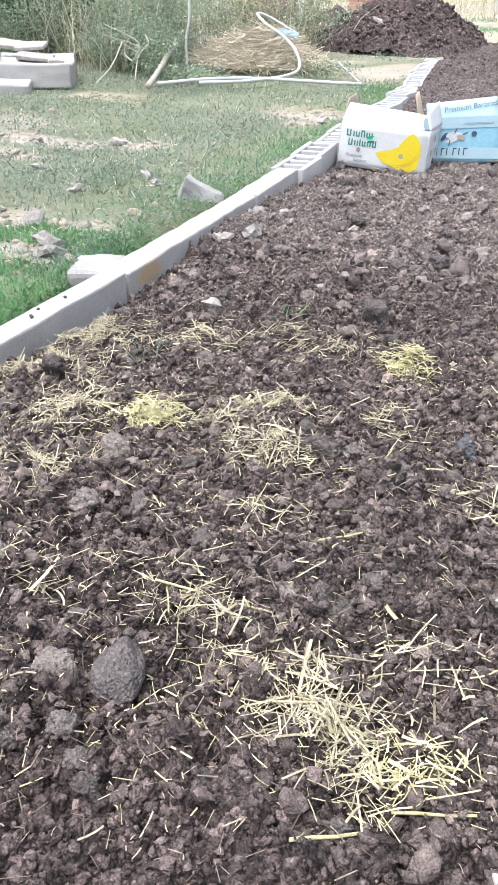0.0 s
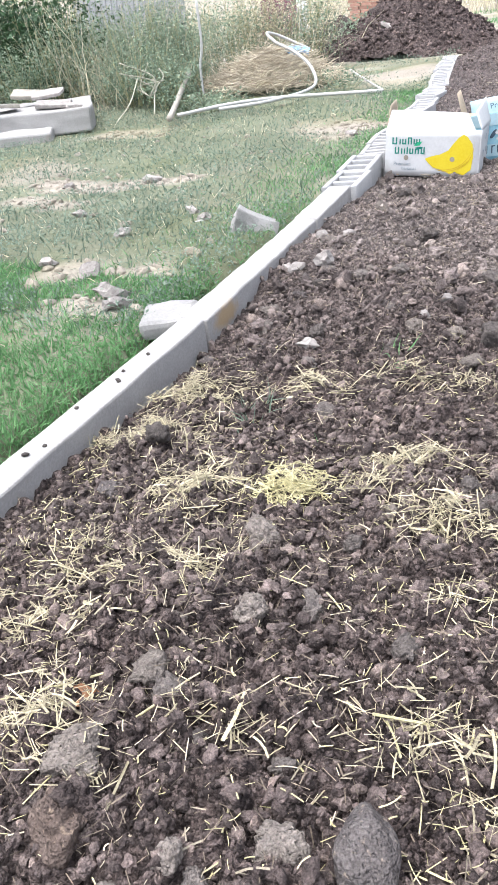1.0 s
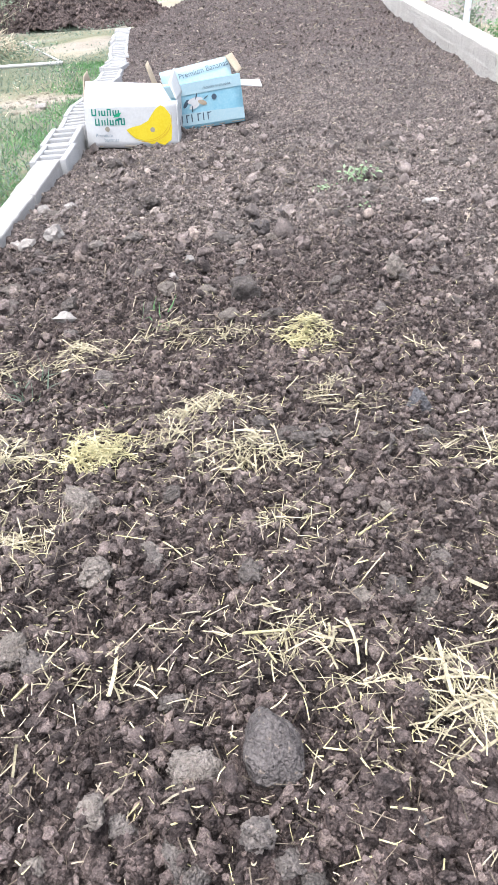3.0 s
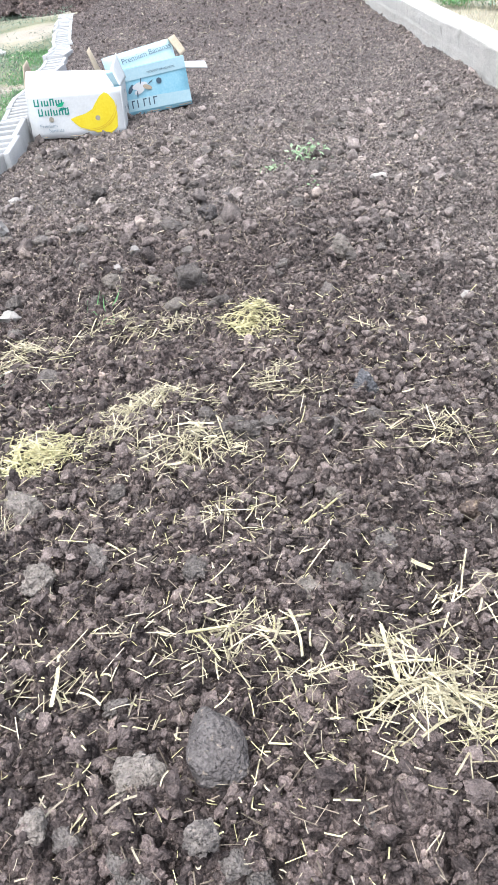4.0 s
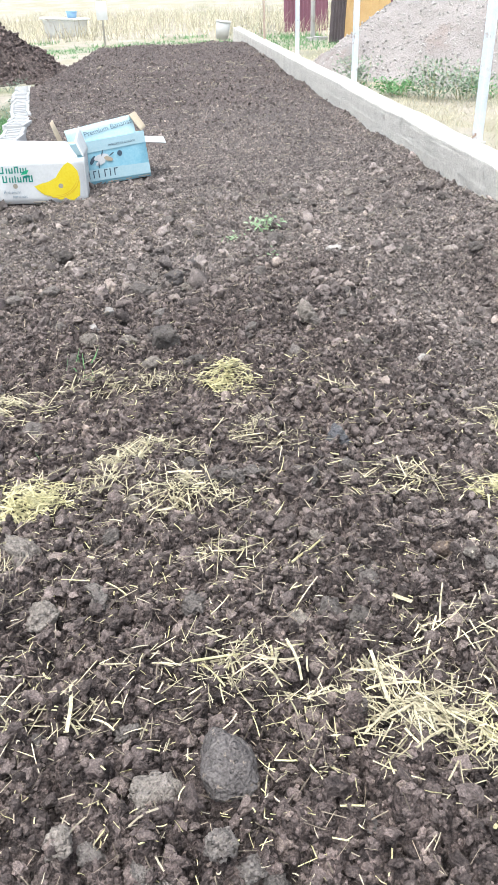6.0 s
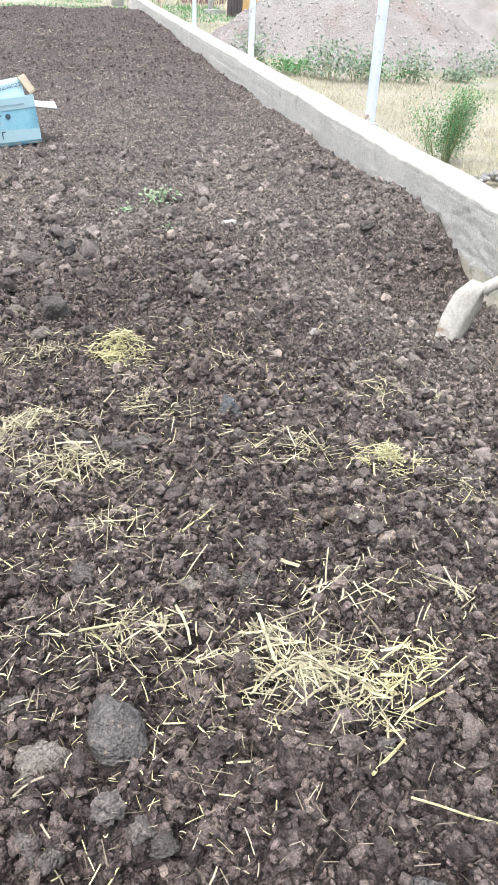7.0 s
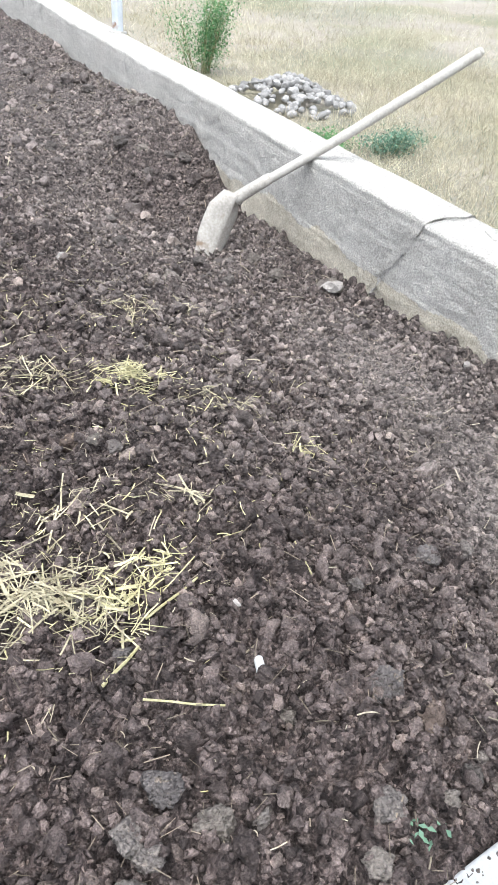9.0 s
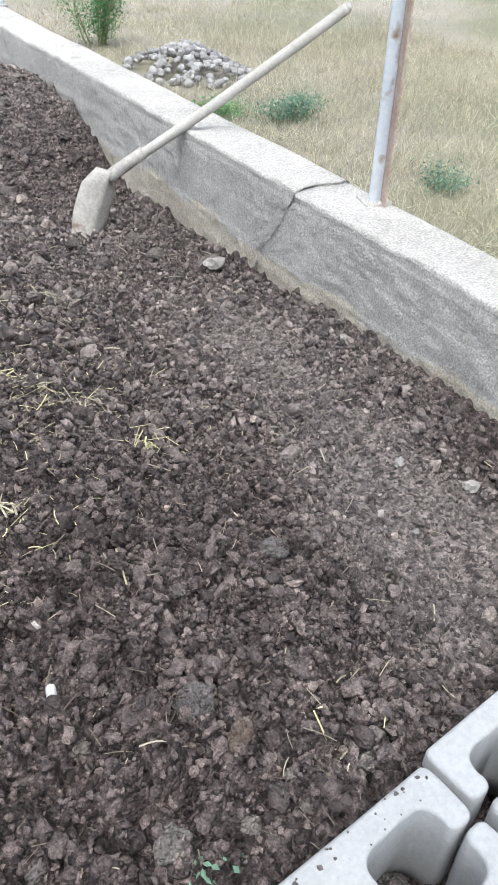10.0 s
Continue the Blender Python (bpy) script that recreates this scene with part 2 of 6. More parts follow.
def soil_material(name, island):
    """Crumbly dung-rich soil: moist dark to dry brown by the mesh's 'dry' value, with fine fibres and grit; the bed's
    colour also holds gap shade.
    """
    m = bpy.data.materials.new(name)
    m.use_nodes = True
    nt, nodes = m.node_tree, m.node_tree.nodes
    bsdf = nodes["Principled BSDF"]
    geo = nodes.new("ShaderNodeNewGeometry")

    def tex(scale, detail=4.0):
        n = nodes.new("ShaderNodeTexNoise")
        n.inputs["Scale"].default_value, n.inputs["Detail"].default_value, n.inputs["Roughness"].default_value = scale, detail, 0.7
        nt.links.new(geo.outputs["Position"], n.inputs["Vector"])
        return n

    def ramp(src, lo, hi, c0, c1):
        r = nodes.new("ShaderNodeValToRGB")
        r.color_ramp.elements[0].position, r.color_ramp.elements[1].position = lo, hi
        r.color_ramp.elements[0].color, r.color_ramp.elements[1].color = (*c0, 1), (*c1, 1)
        nt.links.new(src, r.inputs[0])
        return r.outputs[0]

    def mixed(fac, a, b, mode="MIX"):
        x = nodes.new("ShaderNodeMixRGB")
        x.blend_type = mode
        for k, s in enumerate((fac, a, b)):
            if isinstance(s, float):
                x.inputs[k].default_value = s
            else:
                nt.links.new(s, x.inputs[k])
        return x.outputs[0]

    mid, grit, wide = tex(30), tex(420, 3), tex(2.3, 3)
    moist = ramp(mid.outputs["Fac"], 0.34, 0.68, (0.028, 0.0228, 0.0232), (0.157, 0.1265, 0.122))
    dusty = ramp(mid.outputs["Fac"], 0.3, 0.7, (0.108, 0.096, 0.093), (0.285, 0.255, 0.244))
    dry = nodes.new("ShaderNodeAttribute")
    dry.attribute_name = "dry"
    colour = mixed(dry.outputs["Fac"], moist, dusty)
    colour = mixed(1.0, colour, ramp(grit.outputs["Fac"], 0.36, 0.66, (0.72, 0.71, 0.71), (1.35, 1.34, 1.33)), "MULTIPLY")
    colour = mixed(1.0, colour, ramp(wide.outputs["Fac"], 0.3, 0.7, (0.82, 0.82, 0.82), (1.18, 1.16, 1.14)), "MULTIPLY")
    cells = nodes.new("ShaderNodeTexVoronoi")
    cells.inputs["Scale"].default_value = 135
    nt.links.new(geo.outputs["Position"], cells.inputs["Vector"])
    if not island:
        # bed cells run darker than loose crumbs: shade between crumbs put into the colour
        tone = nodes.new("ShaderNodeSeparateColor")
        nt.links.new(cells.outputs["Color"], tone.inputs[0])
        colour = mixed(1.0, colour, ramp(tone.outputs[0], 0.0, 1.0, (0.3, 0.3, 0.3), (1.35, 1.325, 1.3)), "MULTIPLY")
    else:
        r = nodes.new("ShaderNodeValToRGB")
        stops = ((0.0, (0.45, 0.44, 0.44)), (0.5, (1.0, 0.98, 0.97)), (0.85, (1.4, 1.36, 1.34)), (0.95, (1.45, 1.42, 1.36)), (0.996, (2.0, 1.93, 1.8)))
        while len(r.color_ramp.elements) < len(stops):
            r.color_ramp.elements.new(0.5)
        for e, (p, c) in zip(r.color_ramp.elements, stops):
            e.position, e.color = p, (*c, 1)
        nt.links.new(geo.outputs["Random Per Island"], r.inputs[0])
        colour = mixed(1.0, colour, r.outputs[0], "MULTIPLY")
    nt.links.new(colour, bsdf.inputs["Base Color"])
    bsdf.inputs["Roughness"].default_value, bsdf.inputs["Specular IOR Level"].default_value = 0.7, 0.1
    coarse = tex(150, 4)
    grains = nodes.new("ShaderNodeTexVoronoi")
    grains.inputs["Scale"].default_value = 300
    nt.links.new(geo.outputs["Position"], grains.inputs["Vector"])
    domes = nodes.new("ShaderNodeMath")
    domes.operation = "SUBTRACT"
    domes.inputs[0].default_value = 1.0
    nt.links.new(grains.outputs["Distance"], domes.inputs[1])
    relief(nt, bsdf, ((coarse.outputs["Fac"], 0.005), (cells.outputs["Distance"], 0.0 if island else -0.007), (domes.outputs[0], 0.0018), (grit.outputs["Fac"], 0.0011)))
    return m


def concrete_material(name, low, high):
    """Rough-cast concrete: mottled colour, sandy grain, pits and lost aggregate."""
    m = noisy(name, low, high, 4, 60, 0.93, 0, stain=tuple(c * 0.85 for c in low), stain_scale=9, stain_share=0.62, spec=0.2)
    nt, nodes = m.node_tree, m.node_tree.nodes
    bsdf = nodes["Principled BSDF"]
    geo = nodes.new("ShaderNodeNewGeometry")
    source = bsdf.inputs["Base Color"].links[0].from_socket
    grain, holes, wave = nodes.new("ShaderNodeTexNoise"), nodes.new("ShaderNodeTexVoronoi"), nodes.new("ShaderNodeTexNoise")
    for n, s in ((grain, 190), (holes, 130), (wave, 95)):
        n.inputs["Scale"].default_value = s
        nt.links.new(geo.outputs["Position"], n.inputs["Vector"])
    grain.inputs["Detail"].default_value, wave.inputs["Detail"].default_value = 5, 6
    wave.inputs["Roughness"].default_value = 0.7
    pit = nodes.new("ShaderNodeMapRange")
    pit.inputs["From Min"].default_value, pit.inputs["From Max"].default_value = 0.12, 0.42
    nt.links.new(holes.outputs["Distance"], pit.inputs["Value"])
    tone = nodes.new("ShaderNodeMapRange")
    tone.inputs["From Min"].default_value, tone.inputs["From Max"].default_value = 0.35, 0.65
    tone.inputs["To Min"].default_value, tone.inputs["To Max"].default_value = 0.72, 1.2
    nt.links.new(grain.outputs["Fac"], tone.inputs["Value"])
    speck = nodes.new("ShaderNodeHueSaturation")
    nt.links.new(tone.outputs[0], speck.inputs["Value"])
    nt.links.new(source, speck.inputs["Color"])
    nt.links.new(speck.outputs[0], bsdf.inputs["Base Color"])
    last = None
    for src, dist in ((wave.outputs["Fac"], 0.005), (pit.outputs[0], 0.0007), (grain.outputs["Fac"], 0.0022)):
        b = nodes.new("ShaderNodeBump")
        b.inputs["Strength"].default_value, b.inputs["Distance"].default_value = 1.0, dist
        nt.links.new(src, b.inputs["Height"])
        if last:
            nt.links.new(last.outputs[0], b.inputs["Normal"])
        last = b
    nt.links.new(last.outputs[0], bsdf.inputs["Normal"])
    return m


def stained_at(m, centre, radii, colour):
    """One stain of its own at a place, with a ragged edge."""
    nt, nodes = m.node_tree, m.node_tree.nodes
    bsdf = nodes["Principled BSDF"]
    source = bsdf.inputs["Base Color"].links[0].from_socket
    geo = nodes.new("ShaderNodeNewGeometry")
    place = nodes.new("ShaderNodeVectorMath")
    place.operation = "SUBTRACT"
    place.inputs[1].default_value = centre
    size = nodes.new("ShaderNodeVectorMath")
    size.operation = "DIVIDE"
    size.inputs[1].default_value = radii
    far = nodes.new("ShaderNodeVectorMath")
    far.operation = "LENGTH"
    ragged = nodes.new("ShaderNodeTexNoise")
    ragged.inputs["Scale"].default_value, ragged.inputs["Detail"].default_value = 30, 5
    total = nodes.new("ShaderNodeMath")
    cut = nodes.new("ShaderNodeMapRange")
    cut.inputs["From Min"].default_value, cut.inputs["From Max"].default_value = 1.1, 1.75
    cut.inputs["To Min"].default_value, cut.inputs["To Max"].default_value = 0.75, 0.0
    mix = nodes.new("ShaderNodeMixRGB")
    mix.inputs[2].default_value = (*colour, 1)
    for a, b in ((geo.outputs["Position"], place.inputs[0]), (place.outputs[0], size.inputs[0]), (size.outputs[0], far.inputs[0]), (geo.outputs["Position"], ragged.inputs["Vector"]), (far.outputs["Value"], total.inputs[0]), (ragged.outputs["Fac"], total.inputs[1]), (total.outputs[0], cut.inputs["Value"]), (cut.outputs[0], mix.inputs[0]), (source, mix.inputs[1]), (mix.outputs[0], bsdf.inputs["Base Color"])):
        nt.links.new(a, b)
    return m


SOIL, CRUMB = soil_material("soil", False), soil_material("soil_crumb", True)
STRAW = noisy("straw", (0.29, 0.26, 0.125), (0.56, 0.52, 0.315), 25, 200, 0.55, 0.2, 0.001, "island", 0.3, spec=0.4)
MIXED_STRAW = noisy("mixed_straw", (0.20, 0.172, 0.105), (0.47, 0.425, 0.295), 25, 200, 0.6, 0.2, 0.001, "island", 0.35, spec=0.4)
OLD_STRAW = noisy("old_straw", (0.2, 0.172, 0.125), (0.42, 0.375, 0.29), 12, 200, 0.7, 0.2, 0.001, "island", 0.4)
FIBRE = noisy("fibre", (0.06, 0.048, 0.038), (0.26, 0.215, 0.165), 9, 150, 0.8, 0, 0.001, "island", 0.5)
CONCRETE = concrete_material("concrete", (0.405, 0.386, 0.358), (0.56, 0.538, 0.504))
BLOCK = noisy("block_concrete", (0.275, 0.279, 0.282), (0.365, 0.369, 0.372), 7, 150, 0.9, 0.5, 0.003, "object", 0.08)
KERB = noisy("kerb_concrete", (0.265, 0.26, 0.253), (0.365, 0.359, 0.351), 6, 120, 0.88, 0.5, 0.003, "object", 0.06, stain=(0.3, 0.275, 0.25), stain_scale=5, stain_share=0.62)
RUBBLE = noisy("rubble_stone", (0.17, 0.155, 0.145), (0.35, 0.33, 0.31), 20, 120, 0.85, 0.6, 0.004, "object", 0.3)
GREY_RUBBLE = noisy("grey_broken_concrete", (0.21, 0.208, 0.204), (0.31, 0.307, 0.3), 9, 110, 0.9, 0.6, 0.004)
PEBBLE = noisy("river_pebble", (0.18, 0.175, 0.17), (0.34, 0.33, 0.32), 14, 120, 0.7, 0.3, 0.002, "object", 0.35)
CLOD = clod_material("clod_earth", (0.07, 0.061, 0.057), (0.165, 0.146, 0.136), 0.25, (0.22, 0.19, 0.168))
PALE_CLOD = clod_material("pale_clod_earth", (0.108, 0.093, 0.083), (0.235, 0.207, 0.186), 0.22, (0.085, 0.072, 0.066))
RED_CLOD = clod_material("dung_clod", (0.07, 0.052, 0.045), (0.15, 0.116, 0.099), 0.15, (0.26, 0.2, 0.15))
BLUE_CLOD = clod_material("blue_black_clod_earth", (0.052, 0.052, 0.058), (0.125, 0.125, 0.134), 0.1, (0.19, 0.18, 0.18), 0.6)
SPROUT = noisy("sprout_leaf", (0.2, 0.31, 0.18), (0.35, 0.46, 0.28), 9, 60, 0.6, 0, 0.001, "object", 0.25, transmit=0.25)
DARK_CLOD = clod_material("dark_clod_earth", (0.062, 0.054, 0.053), (0.15, 0.135, 0.131), 0.15, (0.27, 0.22, 0.18), 0.7)
GROUND = noisy("dry_ground", (0.235, 0.21, 0.175), (0.36, 0.327, 0.277), 1.1, 40, 0.95, 0.8, 0.02, stain=(0.26, 0.24, 0.175), stain_scale=0.9, stain_share=0.46)
WALL_FOOT = concrete_material("earth_stained_concrete", (0.4, 0.36, 0.29), (0.61, 0.56, 0.47))
LOOSE_HAY = noisy("loose_hay", (0.42, 0.365, 0.27), (0.66, 0.6, 0.48), 3, 60, 0.7, 0, 0.001, "island", 0.3, transmit=0.15)


def greened(m, tint):
    """Lets the mesh's own 'green' value turn the ground to low growth."""
    nt = m.node_tree
    bsdf = nt.nodes["Principled BSDF"]
    source = bsdf.inputs["Base Color"].links[0].from_socket
    attr = nt.nodes.new("ShaderNodeAttribute")
    attr.attribute_name = "green"
    mix, shade = nt.nodes.new("ShaderNodeMixRGB"), nt.nodes.new("ShaderNodeMixRGB")
    shade.blend_type = "MULTIPLY"
    shade.inputs[0].default_value, shade.inputs[2].default_value = 1.0, (*tint, 1)
    nt.links.new(source, shade.inputs[1])
    nt.links.new(attr.outputs["Fac"], mix.inputs[0])
    nt.links.new(source, mix.inputs[1])
    nt.links.new(shade.outputs[0], mix.inputs[2])
    nt.links.new(mix.outputs[0], bsdf.inputs["Base Color"])


greened(GROUND, (0.46, 0.56, 0.44))
GRASS = noisy("grass_blade", (0.075, 0.185, 0.07), (0.165, 0.33, 0.14), 3, 60, 0.6, 0, 0.001, "island", 0.25, transmit=0.3)
COVER = noisy("ground_cover_leaf", (0.095, 0.143, 0.106), (0.21, 0.272, 0.212), 2.2, 40, 0.65, 0, 0.001, "island", 0.24, transmit=0.25)
HAY = noisy("dry_grass", (0.37, 0.335, 0.238), (0.6, 0.557, 0.43), 1.5, 40, 0.7, 0, 0.001, "island", 0.45, transmit=0.4)
WEED = noisy("weed_leaf", (0.122, 0.175, 0.12), (0.255, 0.325, 0.23), 2.5, 40, 0.6, 0, 0.001, "island", 0.35, transmit=0.25)
BLUE_LEAF = noisy("blue_green_leaf", (0.095, 0.175, 0.12), (0.19, 0.30, 0.21), 2.5, 40, 0.6, 0, 0.001, "island", 0.35, transmit=0.25)
DARK_LEAF = noisy("shrub_leaf", (0.018, 0.05, 0.022), (0.06, 0.11, 0.05), 2.5, 40, 0.55, 0, 0.001, "island", 0.4, transmit=0.2)
BRANCH = noisy("dry_branch", (0.24, 0.235, 0.185), (0.40, 0.39, 0.32), 6, 60, 0.8, 0.3, 0.002, "object", 0.2)
STEM = noisy("weed_stem", (0.22, 0.22, 0.11), (0.42, 0.40, 0.25), 6, 60, 0.7, 0, 0.001, "object", 0.2)
WHITE_PLASTIC = noisy("white_plastic", (0.4, 0.4, 0.392), (0.49, 0.49, 0.482), 5, 60, 0.45, 0.05, 0.001, stain=(0.413, 0.398, 0.36), stain_scale=6, stain_share=0.62)
PAPER_WHITE = noisy("white_carton", (0.45, 0.459, 0.468), (0.53, 0.539, 0.548), 9, 80, 0.6, 0.08, 0.002)
PAPER_BROWN = noisy("brown_carton", (0.29, 0.24, 0.175), (0.39, 0.335, 0.26), 8, 90, 0.8, 0.1, 0.002)
PAPER_BLUE = noisy("blue_carton", (0.17, 0.38, 0.49), (0.28, 0.47, 0.55), 5, 80, 0.55, 0.08, 0.002)
PAPER_PALE = noisy("pale_blue_carton", (0.29, 0.43, 0.49), (0.36, 0.48, 0.52), 5, 80, 0.55, 0.08, 0.002)
INK_TEAL = noisy("teal_ink", (0.004, 0.15, 0.115), (0.012, 0.2, 0.155), 9, 90, 0.6, 0)
INK_GREEN = noisy("green_ink", (0.02, 0.33, 0.16), (0.03, 0.40, 0.2), 9, 90, 0.6, 0)
INK_YELLOW = noisy("yellow_ink", (0.55, 0.42, 0.01), (0.60, 0.49, 0.03), 20, 90, 0.6, 0)
VENT = noisy("vent_shadow_board", (0.22, 0.2, 0.16), (0.3, 0.27, 0.22), 20, 90, 0.8, 0)
INK_AMBER = noisy("amber_ink", (0.46, 0.31, 0.01), (0.52, 0.36, 0.03), 20, 90, 0.6, 0)
INK_GREY = noisy("grey_ink", (0.19, 0.24, 0.27), (0.25, 0.3, 0.34), 20, 90, 0.6, 0)
INK_DARK = noisy("dark_ink", (0.035, 0.06, 0.09), (0.06, 0.09, 0.12), 20, 90, 0.6, 0)
SHOVEL_WOOD = noisy("grey_weathered_wood", (0.34, 0.32, 0.29), (0.5, 0.48, 0.445), 12, 140, 0.75, 0.4, 0.002)
SHOVEL_STEEL = noisy("muddy_steel", (0.27, 0.25, 0.225), (0.46, 0.435, 0.4), 22, 120, 0.65, 0.4, 0.002, metal=0.15, stain=(0.20, 0.15, 0.11), stain_scale=18, stain_share=0.58)
POST_PAINT = noisy("pale_blue_paint", (0.6, 0.65, 0.72), (0.76, 0.8, 0.84), 12, 90, 0.5, 0.15, 0.001, stain=(0.306, 0.198, 0.135), stain_scale=14, stain_share=0.62)
RUST = noisy("rust", (0.36, 0.26, 0.2), (0.58, 0.48, 0.41), 16, 110, 0.85, 0.4, 0.002, stain=(0.55, 0.5, 0.46), stain_scale=12, stain_share=0.6)
GRAVEL = noisy("gravel_sand", (0.2, 0.18, 0.172), (0.32, 0.292, 0.28), 2.5, 45, 0.95, 1.0, 0.03, stain=(0.243, 0.194, 0.18), stain_scale=1.2, stain_share=0.55)
WOOD = noisy("old_board", (0.21, 0.195, 0.165), (0.36, 0.34, 0.3), 8, 70, 0.85, 0.4, 0.003, "object", 0.15)
PURPLE = noisy("plum_metal", (0.17, 0.075, 0.105), (0.23, 0.11, 0.145), 3, 50, 0.5, 0.05)
SLATE = noisy("grey_slate", (0.25, 0.26, 0.28), (0.38, 0.39, 0.41), 4, 50, 0.8, 0.2)
OCHRE = noisy("ochre_sheet", (0.48, 0.31, 0.13), (0.58, 0.40, 0.20), 3, 50, 0.6, 0.05)
DARK_SHEET = noisy("dark_sheet", (0.075, 0.062, 0.066), (0.12, 0.1, 0.105), 3, 50, 0.5, 0.05)
BRICK = noisy("red_brick", (0.30, 0.16, 0.12), (0.42, 0.26, 0.21), 12, 90, 0.9, 0.3, 0.003, "object", 0.2)
BLUE_PLASTIC = noisy("blue_plastic", (0.16, 0.30, 0.48), (0.28, 0.44, 0.62), 9, 60, 0.4, 0.05)
ENAMEL = noisy("white_enamel", (0.496, 0.504, 0.496), (0.608, 0.616, 0.608), 4, 60, 0.35, 0.05, stain=(0.36, 0.32, 0.272), stain_scale=5, stain_share=0.6)

# ---- the lie of the land ----
def soil_base(x, y):
    """Height of the raked bed: high by the near edge, sinking towards the boxes, dug out along the wall."""
    z = np.interp(y, [-2, .3, 1.2, 1.6, 2.1, 2.7, 3.3, 4, 5, 5.6, 7, 9, 12, 16, 18], [0, 0, 0, -.03, -.055, -.1, -.155, -.18, -.2, -.21, -.18, -.12, -.06, -.03, -.03])
    z = z - 0.2 * smooth(.1, .85, x) * (1 - smooth(2.5, 3.1, y)) * smooth(-.2, .5, y)
    z = z + 0.08 * smooth(.5, 1.1, x) * smooth(2.9, 3.5, y) * (1 - smooth(6, 9, y))
    z = z - 0.10 * smooth(.75, 1.35, -x) * (1 - smooth(2.2, 3.2, y))
    z = z - 0.045 * smooth(1.22, 1.42, -x) * (1 - smooth(2.0, 3.0, y))
    left = np.interp(y, [9, 10.6, 14, 17], [-2.2, -2.2, -2.0, -1.85])
    z = z - 0.35 * smooth(-0.35, 0.25, left - x) * smooth(10.2, 11.0, y)
    z = z - 0.35 * smooth(16.4, 17.6, y)
    z = z - 0.03 * smooth(-1.8, -1.5, x) * (1 - smooth(-0.45, -0.1, x)) * smooth(4.1, 4.6, y) * (1 - smooth(5.5, 5.9, y))
    step = y - (0.118 + 0.096 * (x - 0.381))
    z = z - 0.03 * (1 - smooth(0.0, 0.10, step)) - 0.13 * (1 - smooth(-0.02, 0.0, step))
    return z


def trench(x, y):
    """Where the dug strip by the wall is trodden smooth."""
    edge = 0.66 + 0.10 * vnoise(y * 2.0, y * 0.0 + 3.0, 5) - 0.04 * (y - 1.2) - 0.20 * (1 - smooth(0.55, 0.95, y))
    foot = 0.98 + 0.05 * vnoise(y * 3.0, y * 0.0 + 8.0, 6)
    return smooth(edge - 0.1, edge + 0.14, x) * (1 - 0.75 * smooth(foot - 0.05, foot + 0.05, x)) * (1 - smooth(1.3, 1.75, y)) * smooth(0.12, 0.34, y)


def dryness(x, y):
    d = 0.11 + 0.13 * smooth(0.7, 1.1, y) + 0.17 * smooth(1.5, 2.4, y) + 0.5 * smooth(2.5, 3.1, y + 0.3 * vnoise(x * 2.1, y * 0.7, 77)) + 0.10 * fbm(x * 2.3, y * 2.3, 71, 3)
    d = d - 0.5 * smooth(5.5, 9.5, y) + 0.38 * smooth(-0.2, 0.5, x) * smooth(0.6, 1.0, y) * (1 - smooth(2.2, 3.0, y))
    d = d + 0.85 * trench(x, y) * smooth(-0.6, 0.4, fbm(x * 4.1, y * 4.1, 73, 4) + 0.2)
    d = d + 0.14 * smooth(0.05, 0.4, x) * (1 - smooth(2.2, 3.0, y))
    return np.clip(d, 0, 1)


def soil_top(x, y, fine=True):
    """The surface with its clods; fine adds the small rounded crumbs with gaps between them."""
    x, y = np.asarray(x, float), np.asarray(y, float)
    flat = 1 - 0.75 * trench(x, y)
    fade = 1 - 0.4 * smooth(1.8, 4.0, y)
    z = soil_base(x, y) + 0.022 * fbm(x * 1.7, y * 1.7, 3, 3) * flat
    wx, wy = x + 0.006 * vnoise(x * 60, y * 60, 51), y + 0.006 * vnoise(x * 60, y * 60, 53)
    z = z + flat * fade * (0.4 * lumps(wx, wy, 0.15, 11, 0.30, 0.4) + 0.75 * lumps(wx, wy, 0.07, 21, 0.6, 0.55) + 0.008 * fbm(x * 22, y * 22, 23, 3))
    if fine:
        crumb = np.maximum(lumps(wx, wy, 0.034, 31, 0.75, 0.8), np.maximum(lumps(wx, wy, 0.021, 35, 0.85, 0.75), lumps(wx, wy, 0.0135, 41, 0.95, 0.75)))
        z = z + (0.25 + 0.75 * flat) * fade * (2.3 * crumb - 0.017)
    return z


def ground_z(x, y):
    left = -0.18 - 0.11 * smooth(2.5, 5.5, y) - 0.05 * smooth(-2.0, -4.0, x)
    right = -0.30 - 0.06 * smooth(1.5, 4, x) + 0 * y
    z = np.where(x < 0, left, right) + 0.025 * fbm(x * 0.8, y * 0.8, 91, 3)
    under = smooth(-1.75, -1.6, x) * (1 - smooth(1.15, 1.4, x)) * (1 - smooth(17, 18.5, y))
    return z - 0.25 * under + 0.07 * np.clip(y - 45, 0, 400)


